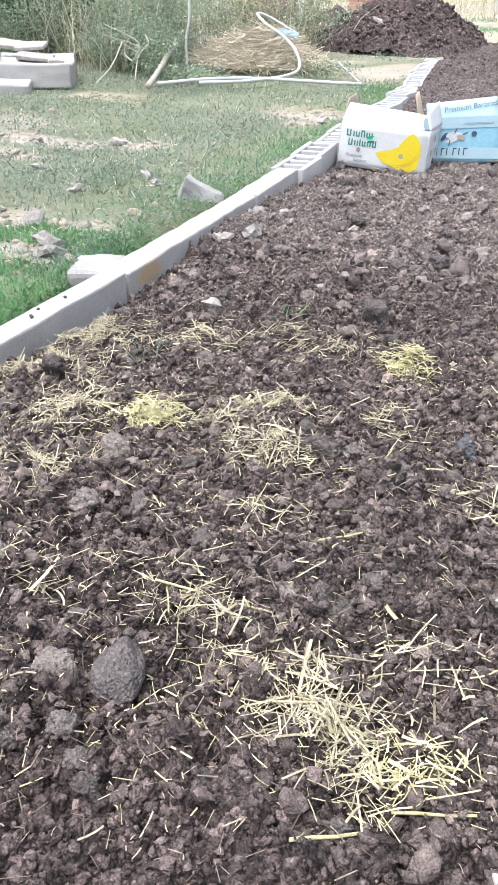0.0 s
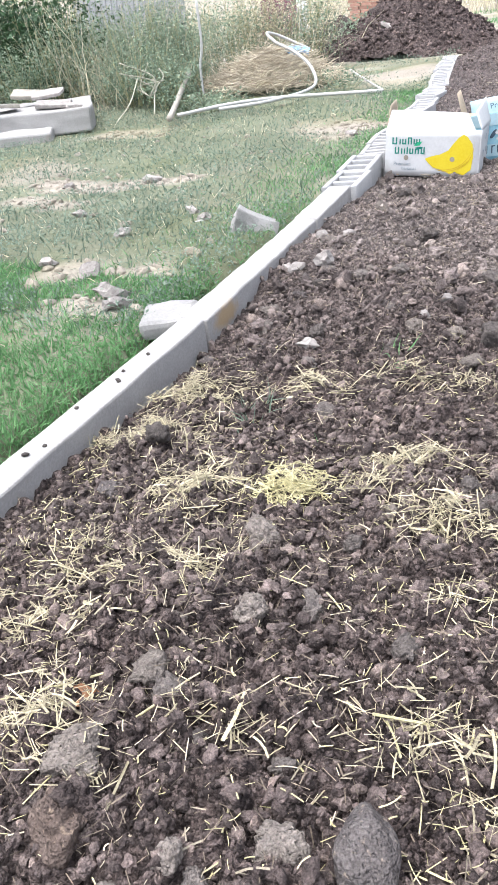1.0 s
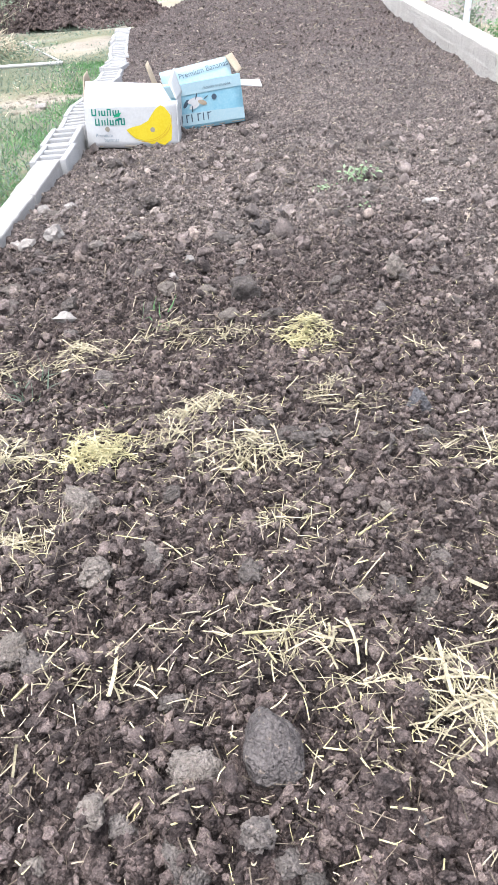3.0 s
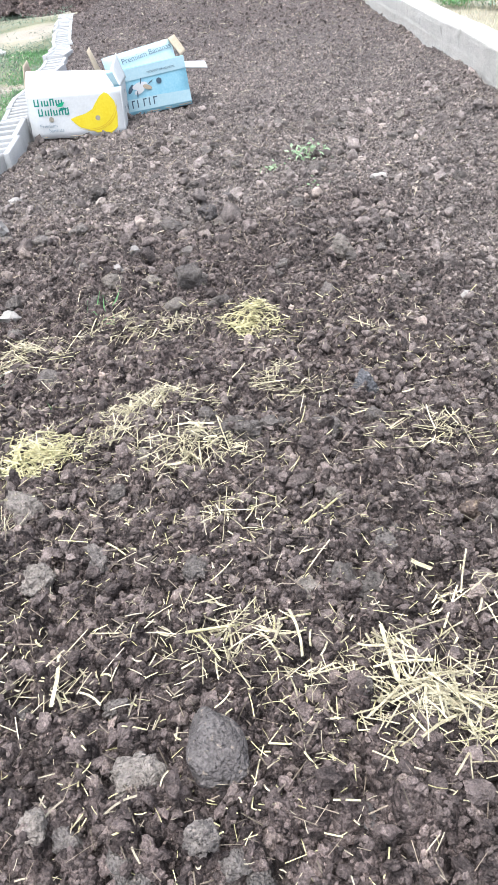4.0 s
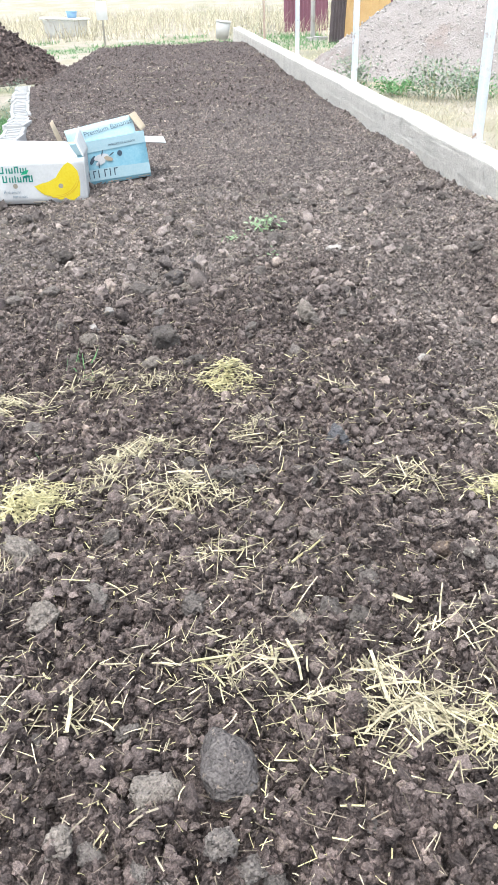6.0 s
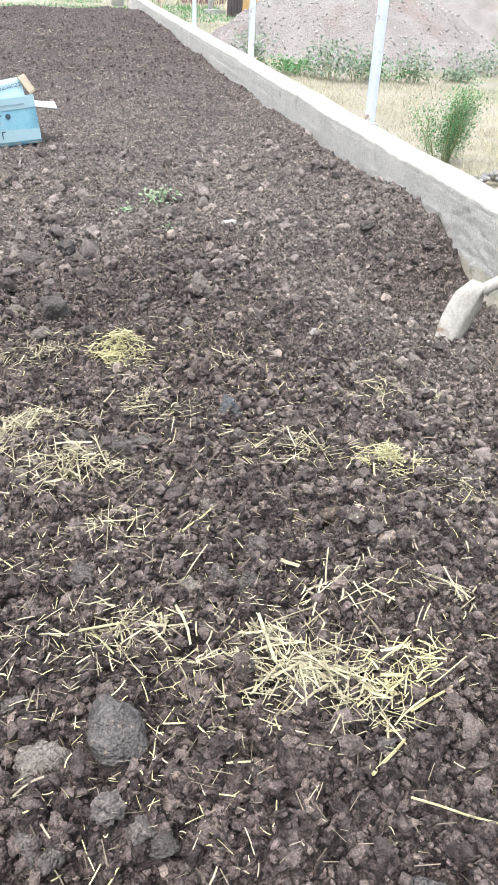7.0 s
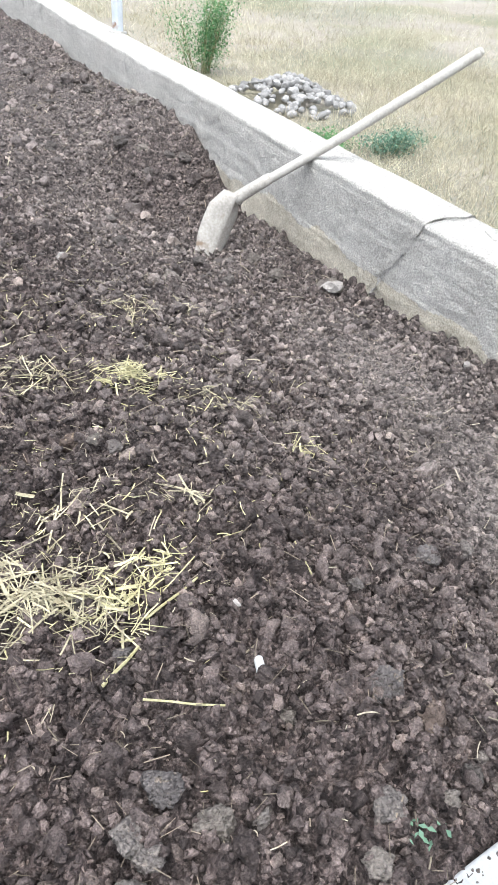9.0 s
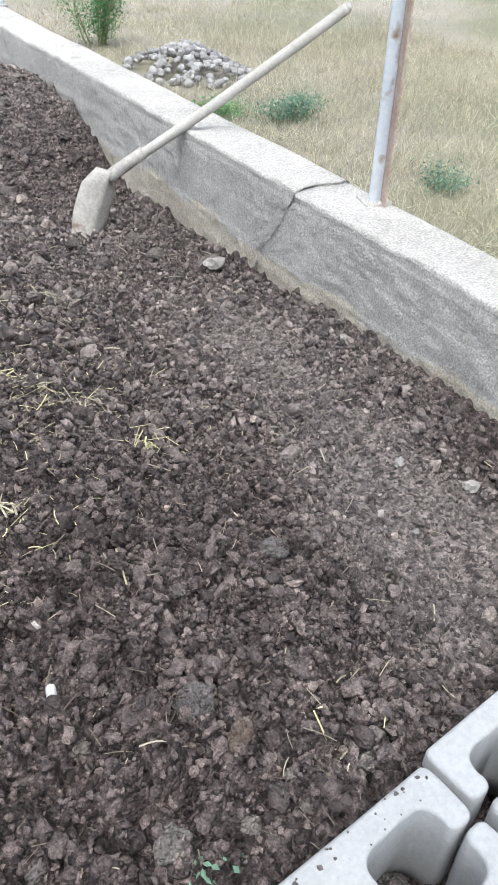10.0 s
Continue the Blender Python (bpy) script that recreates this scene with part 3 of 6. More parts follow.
# ---- ground sheet ----
def bare(x, y):
    """Worn patches in the lawn."""
    w = 0.5 * fbm(x * 4, y * 4, 151, 4)
    out = np.zeros_like(x)
    for cx, cy, rx, ry in ((-2.42, 7.0, 0.4, 0.42), (-3.87, 4.95, 0.42, 0.2), (-3.25, 5.07, 0.35, 0.16), (-3.74, 4.37, 0.3, 0.16), (-2.06, 2.85, 0.28, 0.05), (-2.0, 2.46, 0.2, 0.1), (-2.0, 3.13, 0.12, 0.06), (-2.47, 2.81, 0.15, 0.2), (-2.8, 10.8, 0.5, 0.9), (-4.9, 7.2, 0.5, 0.25)):
        out = np.maximum(out, 1 - smooth(0.75, 1.15, np.sqrt(((x - cx) / rx) ** 2 + ((y - cy) / ry) ** 2) + w))
    return out


def ground_sheet():
    gx = np.concatenate([np.linspace(-600, -40, 12), np.linspace(-36, -10, 30), np.linspace(-9.8, 9.8, 130), np.linspace(10.5, 40, 34), np.linspace(46, 600, 12)])
    gy = np.concatenate([np.linspace(-600, -12, 12), np.linspace(-10, 0, 30), np.linspace(0.1, 14, 95), np.linspace(14.5, 50, 60), np.linspace(56, 900, 14)])
    X, Y = np.meshgrid(gx, gy)
    V = np.stack([X, Y, ground_z(X, Y)], -1).reshape(-1, 3)
    me = np_mesh("ground", V, grid_faces(len(gy), len(gx)), [GROUND])
    x, y = V[:, 0], V[:, 1]
    green = smooth(1.4, 1.5, -x) * (1 - smooth(11, 14, y)) * (1 - bare(x, y)) * smooth(-1.4, -0.3, fbm(x * 1.1, y * 1.1, 97, 3))
    green = np.maximum(green, 0.4 * smooth(1.3, 1.4, x) * smooth(-0.2, 0.5, fbm(x * 0.9, y * 0.9, 191, 3)))
    me.attributes.new("green", "FLOAT", "POINT").data.foreach_set("value", green.astype(np.float32))
    return thing("ground", me, "dry tan earth with worn bare patches and faded green", "ground", kind="structure")


ground_sheet()


# ---- soil bed ----
def soil_bed():
    def patch(gy, cols):
        u = np.linspace(0, 1, cols)
        left = np.interp(gy, [-1, 4, 5.5, 7.5, 8.6, 10.7, 11.3, 13, 17.7], [-1.46, -1.5, -1.6, -1.69, -1.82, -2.1, -2.75, -2.6, -2.4])
        X = left[:, None] + (1.158 - left[:, None]) * u[None]
        Y = np.repeat(gy[:, None], cols, 1)
        # push the samples aside a little so that no rows show
        inside = (u[None] > 0) * (u[None] < 1)
        X, Y = X + 0.002 * vnoise(X * 210, Y * 210, 61) * inside, Y + 0.002 * vnoise(X * 190, Y * 190, 63) * inside
        return np.stack([X, Y, soil_top(X, Y)], -1).reshape(-1, 3), grid_faces(len(gy), cols)

    V, quads = joined([patch(np.concatenate([np.arange(-0.9, 0.0, 0.03), np.arange(0.0, 1.5, 0.0052)]), 490),
                       patch(np.arange(1.49, 3.2, 0.009), 300),
                       patch(np.concatenate([np.arange(3.18, 6, 0.02), np.arange(6, 17.7, 0.06)]), 180)])
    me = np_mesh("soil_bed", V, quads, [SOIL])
    # near bed's value lowered under the crumbs, painting the shade of the gaps
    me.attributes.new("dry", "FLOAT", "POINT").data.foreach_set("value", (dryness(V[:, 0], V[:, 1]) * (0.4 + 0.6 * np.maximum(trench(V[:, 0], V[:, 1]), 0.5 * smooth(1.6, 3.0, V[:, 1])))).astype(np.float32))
    return thing("soil_bed", me, "dark brown crumbly manured garden soil bed", "soil bed", kind="structure")


soil_bed()


# ---- concrete boundary wall ----
def wall_piece(name, y0, y1, lift, broken):
    """A stretch of the poured wall with board ledges and a rough, pitted face; broken: the end that meets the crack."""
    ys = [y0]
    while ys[-1] < y1 - 0.02:
        ys.append(ys[-1] + (0.012 if 0.3 < ys[-1] < 3.4 else 0.03 if ys[-1] < 6 else 0.15))
    ys[-1] = y1
    ys = np.array(ys)
    top = 0.062 + lift + 0.004 * np.clip(ys - 4, 0, 20) + 0.006 * fbm(ys * 1.3, ys * 0, 5, 3)
    front = [(0, -0.75), (0, -0.36)] + [(0, z) for z in np.linspace(-0.34, -0.012, 56)]
    prof = front + [(0.002, -0.003), (0.007, 0.0)] + [(x, 0.0) for x in np.linspace(0.03, 0.168, 12)] + [(0.180, -0.004), (0.19, -0.014), (0.19, -0.3), (0.19, -0.75)]
    V = np.zeros((len(ys), len(prof), 3))
    for k, (px, pz) in enumerate(prof):
        z = top + pz
        face = k < len(front)
        n = 0.4 * fbm(ys * 9, z * 9 + k * 0.01, 101, 2) + 0.6 * fbm(ys * 31, z * 31, 103, 3)
        # each poured lift stands out a little below its board line, with a ragged lip
        ledge = 0.002 * smooth(-0.030, -0.035, pz) + 0.0018 * smooth(-0.118, -0.124, pz) + 0.002 * smooth(-0.215, -0.221, pz)
        grain = 0.0024 * fbm(ys * 34, z * 34, 131, 2)
        x = 1.163 + px + 0.002 * n + ((grain - ledge) if face else 0)
        chip = -0.006 * smooth(0.35, 0.8, fbm(ys * 11, ys * 0 + 2, 141, 3)) if 0 <= k - len(front) < 3 else 0
        V[:, k] = np.stack([x, ys + 0 * x, z + (0.003 * fbm(ys * 14, ys * 0 + px * 14, 121, 3) if len(front) <= k < len(front) + 14 else 0) + chip], -1)
    # the crack wanders over the top and slants back down the face
    jag = np.array([np.interp(-p[1], [0, 0.02, 0.045, 0.06, 0.09, 0.12, 0.2, 0.34], [0, 0.004, 0.01, 0.045, 0.075, 0.06, 0.14, 0.19]) + 0.011 * vnoise(np.array([p[1] * 70]), np.array([1.5]), 27)[0] if p[0] < 0.005 else 0.02 * vnoise(np.array([p[0] * 22]), np.array([0.5]), 7)[0] + 0.008 * vnoise(np.array([p[0] * 90]), np.array([0.5]), 8)[0] for p in prof])
    gap = np.array([0.0012 + 0.005 * abs(vnoise(np.array([p[0] * 60 + p[1] * 70]), np.array([3.5]), 17)[0]) if p[0] < 0.17 else 0.002 for p in prof])
    width = 0.3
    if broken == 0:
        fall = np.clip(1 - (ys - y0) / width, 0, 1)
        V[:, :, 1] += fall[:, None] * (jag + gap)[None]
    else:
        rise = np.clip(1 - (y1 - ys) / width, 0, 1)
        V[:, :, 1] += rise[:, None] * jag[None]
    f = grid_faces(len(ys), len(prof))
    me = np_mesh(name, V.reshape(-1, 3), f, [CONCRETE])
    bm = bmesh.new()
    bm.from_mesh(me)
    bm.verts.ensure_lookup_table()
    for row in (0, len(ys) - 1):
        bm.faces.new([bm.verts[row * len(prof) + k] for k in range(len(prof))])
    bmesh.ops.recalc_face_normals(bm, faces=bm.faces)
    for face in bm.faces:
        c = face.calc_center_median()
        face.material_index = int(c.x < 1.2 and c.z < -0.165 + 0.035 * noise.noise(Vector((0, c.y * 4, c.z * 4))) + 0.02 * noise.noise(Vector((3, c.y * 15, c.z * 15))))
    bm.to_mesh(me)
    bm.free()
    me.materials.append(WALL_FOOT)
    return thing(name, me, "low rough-cast grey concrete wall with pale top", "wall", kind="structure")


wall_piece("wall_east", 1.5, 18.8, 0.0, 0)
wall_piece("wall_east_end", -1.4, 1.5, -0.006, 1)


# ---- fence posts on the wall ----
def fence_post(x, y, z, lean, turn, paint, angle=False, size=0.045):
    ob = holder("fence_post", "pale blue painted steel fence post with rust on the wall" if paint is POST_PAINT else "rusty brown steel fence post standing on the concrete wall", "fence post", "fence posts on the wall", pose(x, y, z, lean[0], lean[1], turn))
    h = 1.75
    if angle:
        part("painted_flange", rbox((0.036, 0.006, h), (0.018, 0, h / 2), 0.0015), POST_PAINT, ob)
        part("rusty_flange", rbox((0.006, 0.034, h), (0.034, -0.021, h / 2), 0.0015), RUST, ob, "rust-brown flange")
    else:
        part("tube", roughen(rbox((size, size, h), (0, 0, h / 2), 0.004), 0.0006, 9), paint, ob)
    part("weld_foot", roughen(rbox((0.075, 0.075, 0.012), (0.02 if angle else 0, 0.015 if angle else 0, 0.0), 0.004), 0.004, 30), CONCRETE, ob)
    return ob


fence_post(1.292, 1.345, 0.06, (0.3, -0.6), -20, POST_PAINT, True)
fence_post(1.318, 4.45, 0.062, (0.4, 0.3), 20, POST_PAINT)
fence_post(1.318, 7.63, 0.075, (0, 0.3), 12, POST_PAINT)
fence_post(1.318, 10.95, 0.088, (0, 0.3), 8, POST_PAINT)
fence_post(1.318, 14.45, 0.1, (0, 0), 5, RUST, size=0.035)


# ---- concrete edging along the lawn ----
def kerb_beam(points, width, top, height, seed, material=KERB, label="", bevel=0.008):
    """A cast beam whose front edge runs through two points of the plan."""
    (x0, y0), (x1, y1) = points
    length = math.hypot(x1 - x0, y1 - y0)
    bm = rbox((width, length, height), (-width / 2, 0, -height / 2), bevel, 2)
    bmesh.ops.subdivide_edges(bm, edges=[e for e in bm.edges if e.calc_length() > 0.3], cuts=24, use_grid_fill=True)
    roughen(bm, 0.004, 9, seed)
    roughen(bm, 0.002, 40, seed + 3)
    me = bpy.data.meshes.new("kerb_beam")
    bm.to_mesh(me)
    bm.free()
    me.materials.append(material)
    yaw = math.degrees(math.atan2(y1 - y0, x1 - x0)) - 90
    return thing("kerb_beam", me, label, "kerb", "kerb beams", at=pose((x0 + x1) / 2, (y0 + y1) / 2, top, 0, 0, yaw))


kerb_beam(((-1.442, -0.9), (-1.43, 2.2)), 0.088, -0.088, 0.22, 1, label="long pale concrete kerb beam with crumbs of soil on it")
STAINED_KERB = stained_at(KERB.copy(), (-1.43, 2.37, -0.14), (0.03, 0.10, 0.04), (0.36, 0.25, 0.12))
kerb_beam(((-1.432, 2.22), (-1.462, 3.42)), 0.105, -0.096, 0.2, 2, STAINED_KERB, label="pale concrete kerb beam with rusty orange stain, split front")
kerb_beam(((-1.462, 3.44), (-1.49, 4.06)), 0.115, -0.098, 0.2, 5, label="short pale concrete kerb piece against the blocks")


def hollow_block(slots=3):
    """A hollow concrete block, 390 x 190 x 188, holes upward, walls and webs rounded at the top."""
    ob = holder("concrete_block", "light grey hollow concrete block laid flat in the edging row", "concrete block", "edging blocks along the bed")
    for sx in (-1, 1):
        part("shell", roughen(rbox((0.032, 0.39, 0.188), (sx * 0.079, 0, -0.094), 0.006, 2), 0.0015, 30, sx + 3), BLOCK, ob)
    part("base", rbox((0.126, 0.33, 0.03), (0, 0, -0.085), 0.004, 1), BLOCK, ob)
    for k in range(slots + 1):
        part("web", roughen(rbox((0.126, 0.03, 0.186), (0, -0.18 + 0.36 * k / slots, -0.095), 0.006, 2), 0.0015, 30, k), BLOCK, ob)
    return ob


def block_row():
    line = [(-1.575, 4.08), (-1.62, 4.9), (-1.68, 5.7), (-1.77, 7.6), (-1.93, 8.7), (-2.2, 10.75)]
    dist = [0]
    for a, b in zip(line, line[1:]):
        dist.append(dist[-1] + math.dist(a, b))
    first, s, k = None, 0.2, 0
    while s < dist[-1]:
        x, y = np.interp(s, dist, [p[0] for p in line]), np.interp(s, dist, [p[1] for p in line])
        x2, y2 = np.interp(s + 0.1, dist, [p[0] for p in line]), np.interp(s + 0.1, dist, [p[1] for p in line])
        yaw = math.degrees(math.atan2(y2 - y, x2 - x)) - 90 if s + 0.1 < dist[-1] else 8
        r = random.Random(k)
        m = pose(x + r.uniform(-0.015, 0.015), y, -0.118 + r.uniform(-0.012, 0.012), r.uniform(-2.5, 2.5), r.uniform(-4, 4), yaw + r.uniform(-6, 6))
        if first is None:
            first = hollow_block()
            first.matrix_basis = m
        else:
            copy_thing(first, m)
        s, k = s + 0.402, k + 1


block_row()


def slotted_block():
    """A half block cast in one: a long wall with four short webs, cavities rounded in their corners; outer corner at the origin."""
    plan = []

    def corner(x, y, r, a0, a1, n=5):
        for k in range(n + 1):
            a = radians(a0 + (a1 - a0) * k / n)
            plan.append((x + r * math.cos(a), y + r * math.sin(a)))

    corner(-0.010, -0.010, 0.010, 0, 90)
    corner(-0.426, -0.010, 0.010, 90, 180)
    for k in range(4):
        left, right = -0.436 + 0.134 * k, -0.402 + 0.134 * k
        corner(left + 0.011, -0.063, 0.011, 180, 270)
        corner(right - 0.011, -0.063, 0.011, 270, 360)
        if k < 3:
            corner(right + 0.022, -0.054, 0.022, 180, 90)
            corner(right + 0.078, -0.054, 0.022, 90, 0)
    bm = bmesh.new()
    face = bm.faces.new([bm.verts.new((x, y, 0)) for x, y in plan])
    down = bmesh.ops.extrude_face_region(bm, geom=[face])["geom"]
    bmesh.ops.translate(bm, verts=[g for g in down if isinstance(g, bmesh.types.BMVert)], vec=(0, 0, -0.188))
    bmesh.ops.recalc_face_normals(bm, faces=bm.faces)
    bmesh.ops.bevel(bm, geom=[e for e in bm.edges if all(abs(v.co.z) < 1e-6 for v in e.verts)], offset=0.006, segments=3, affect="EDGES", profile=0.5)
    bmesh.ops.triangulate(bm, faces=[f for f in bm.faces if len(f.verts) > 4])
    bmesh.ops.subdivide_edges(bm, edges=[e for e in bm.edges if e.calc_length() > 0.03], cuts=3)
    roughen(roughen(bm, 0.0018, 25, 3), 0.0009, 110, 8)
    me = bpy.data.meshes.new("half_block")
    bm.to_mesh(me)
    bm.free()
    for p in me.polygons:
        p.use_smooth = True
    me.materials.append(BLOCK)
    return thing("half_block", me, "clean light grey slotted concrete block with soil crumbs, holes upward", "concrete block", "blocks by the near bed edge")


def near_blocks():
    """Half blocks in two rows, webs towards one another, as a split wall of the bed."""
    first = slotted_block()
    d, n = Vector((0.995, 0.096)), Vector((0.096, -0.995))
    corner = Vector((0.381, 0.126))
    rows = ((0.0, 0.0, 0, 5.5), (0.446, -0.006, 0, 5.0), (-0.442, 0.002, 0, 5.8), (-0.430, 0.154, 0, 185.5), (0.016, 0.150, 0.5, 184.5), (-0.872, 0.154, 0, 185.5))
    for k, (along, across, tilt, turn) in enumerate(rows):
        p = corner + d * along + n * across
        m = pose(p.x, p.y, -0.003 * (k % 2), 0, tilt, turn)
        if k == 0:
            first.matrix_basis = m
        else:
            copy_thing(first, m)


near_blocks()


# ---- fruit cartons ----
def panel(a, b, c, d, thick=0.005):
    """A sheet of carton through four corners, with thickness."""
    p = [Vector(q) for q in (a, b, c, d)]
    n = (p[1] - p[0]).cross(p[3] - p[0]).normalized() * thick
    bm = bmesh.new()
    lo, hi = [bm.verts.new(q) for q in p], [bm.verts.new(q - n) for q in p]
    bm.faces.new(lo)
    bm.faces.new(hi[::-1])
    for i in range(4):
        bm.faces.new((lo[i], hi[i], hi[(i + 1) % 4], lo[(i + 1) % 4]))
    bmesh.ops.subdivide_edges(bm, edges=[e for e in bm.edges if e.calc_length() > 0.04], cuts=6, use_grid_fill=True)
    return roughen(bm, 0.0014, 11, len(bm.verts) + a[0])


def flat_shape(outline, y=-0.003, x=0, z=0, depth=0.0016):
    """A flat shape on a face that looks to -y: print, or the painted shade of a hole."""
    bm = bmesh.new()
    vs = [bm.verts.new((x + px, y, z + pz)) for px, pz in outline]
    f = bm.faces.new(vs)
    bmesh.ops.triangulate(bm, faces=[f])
    return bm


def ellipse(cx, cz, rx, rz, n=20, turn=0.0):
    c, s = math.cos(turn), math.sin(turn)
    return [(cx + rx * math.cos(t) * c - rz * math.sin(t) * s, cz + rx * math.cos(t) * s + rz * math.sin(t) * c) for t in [2 * math.pi * k / n for k in range(n)]]


def crescent(cx, cz, length, thick, bend, turn, n=14):
    """A banana's outline."""
    c, s = math.cos(turn), math.sin(turn)
    top, low = [], []
    for k in range(n + 1):
        u = -1 + 2 * k / n
        arc = bend * (1 - u * u)
        w = thick * max(0.12, (1 - abs(u) ** 2.6))
        top.append((u * length / 2, arc + w))
        low.append((u * length / 2, arc - w))
    return [(cx + px * c - pz * s, cz + px * s + pz * c) for px, pz in low + top[::-1]]


def lettering(text, size, parent, material, at, name="printed_words"):
    cu = bpy.data.curves.new(name, "FONT")
    cu.body, cu.size, cu.extrude = text, size, 0.0004
    ob = new("lettering_source", cu)
    me = bpy.data.meshes.new_from_object(ob.evaluated_get(bpy.context.evaluated_depsgraph_get()))
    bpy.data.objects.remove(ob)
    me.materials.clear()
    return part(name, me, material, parent, at=at)


def word_bars(parent, material, x, z, widths, height, thick, name="print_mark"):
    """A word as plain bars, one a letter."""
    for i, w in enumerate(widths):
        tall = height * (1.0 if i % 3 else 1.3)
        for k in range(1 if w < 0.02 else 2):
            u = x + k * w * 0.5
            part(name, flat_shape([(u, z), (u + 0.0075, z), (u + 0.0075, z + tall), (u, z + tall)]), material, parent)
        if w > 0.02:
            low = z + (tall - 0.007 if i % 2 else 0)
            part(name, flat_shape([(x + 0.0075, low), (x + w * 0.5, low), (x + w * 0.5, low + 0.007), (x + 0.0075, low + 0.007)]), material, parent)
        x += w


def white_carton():
    W, D, H = 0.545, 0.40, 0.254
    ob = holder("banana_carton", "open white banana carton with yellow banana print standing on soil", "cardboard box", "banana cartons", pose(-1.502, 4.80, -0.214, -2, 1.5, 2.0))
    front = part("front_panel", panel((0, 0, 0), (W, 0, 0), (W, 0, H), (0, 0, H)), PAPER_WHITE, ob)
    part("back_panel", panel((W, D, 0), (0, D, 0), (0, D, H), (W, D, H)), PAPER_WHITE, ob)
    part("side_panel", panel((W, 0, 0), (W, D, 0), (W, D, H), (W, 0, H)), PAPER_WHITE, ob)
    part("side_panel", panel((0, D, 0), (0, 0, 0), (0, 0, H), (0, D, H)), PAPER_WHITE, ob)
    part("bottom_panel", panel((0, 0, 0.006), (0, D, 0.006), (W, D, 0.006), (W, 0, 0.006)), PAPER_BROWN, ob)
    part("front_flap", panel((0.002, 0.002, H), (W - 0.035, 0.004, H + 0.002), (W - 0.10, 0.15, H + 0.075), (0.0, 0.15, H + 0.095)), PAPER_WHITE, ob, "white top flap folded inward")
    part("side_flap", panel((W, 0.02, H), (W + 0.01, D - 0.03, H), (W - 0.03, D - 0.05, H + 0.14), (W - 0.045, 0.06, H + 0.09)), PAPER_WHITE, ob, "upright side flap")
    part("back_flap", panel((0.02, D, H), (W - 0.02, D, H), (W - 0.05, D + 0.11, H + 0.03), (0.04, D + 0.11, H + 0.03)), PAPER_BROWN, ob, "brown inner side of the back flap")
    part("side_flap", panel((0, 0.04, H), (0, D, H), (-0.02, D - 0.03, H + 0.13), (-0.01, 0.17, H + 0.12)), PAPER_BROWN, ob, "brown inner side of a raised flap")
    word_bars(front, INK_TEAL, 0.04, 0.178, [0.042, 0.016, 0.033, 0.033, 0.031, 0.016], 0.03, 0)
    word_bars(front, INK_TEAL, 0.056, 0.126, [0.038, 0.016, 0.016, 0.016, 0.032, 0.034, 0.032], 0.03, 0)
    part("leaf_mark", flat_shape([(0.165, 0.168), (0.185, 0.190), (0.215, 0.195), (0.20, 0.172)]), INK_GREEN, front)
    part("leaf_mark", flat_shape([(0.172, 0.160), (0.205, 0.166), (0.225, 0.160), (0.20, 0.152)]), INK_TEAL, front)
    lettering("Premium", 0.028, front, INK_GREY, pose(0.052, -0.0035, 0.062, 90), "printed_words")
    lettering("bananas", 0.028, front, INK_GREY, pose(0.10, -0.0035, 0.036, 90), "printed_words")
    bunch = [(.235, .10), (.27, .113), (.32, .124), (.367, .147), (.39, .18), (.42, .215), (.447, .232), (.47, .22), (.5, .18), (.508, .113), (.5, .04), (.459, .011), (.413, .023), (.38, .017), (.345, .034), (.287, .05), (.258, .073)]
    part("banana_print", flat_shape(bunch, -0.003), INK_YELLOW, front, "yellow bunch of bananas printed on the carton")
    for cx, cz, ln, th, bd, tn in ((0.385, 0.075, 0.22, 0.0022, -0.04, 0.25), (0.41, 0.10, 0.22, 0.0022, -0.045, 0.55), (0.45, 0.11, 0.2, 0.0022, -0.04, 0.95)):
        part("banana_crease", flat_shape(crescent(cx, cz, ln, th, bd, tn), -0.0036), INK_AMBER, front, "amber crease between bananas")
    # no real openings: flat discs in the colour of shaded board
    for cx, cz in ((0.125, 0.105), (0.392, 0.098)):
        part("vent_hole", flat_shape(ellipse(cx, cz, 0.014, 0.014), -0.0044), VENT, front)
    # side vents as grey patches, the hole's shade put into their colour
    for cy, cz in ((0.12, 0.1), (0.27, 0.1), (0.2, 0.18)):
        part("vent_hole", panel((W + 0.004, cy, cz), (W + 0.004, cy + 0.025, cz), (W + 0.004, cy + 0.025, cz + 0.03), (W + 0.004, cy, cz + 0.03), 0.001), INK_GREY, ob)
    return ob


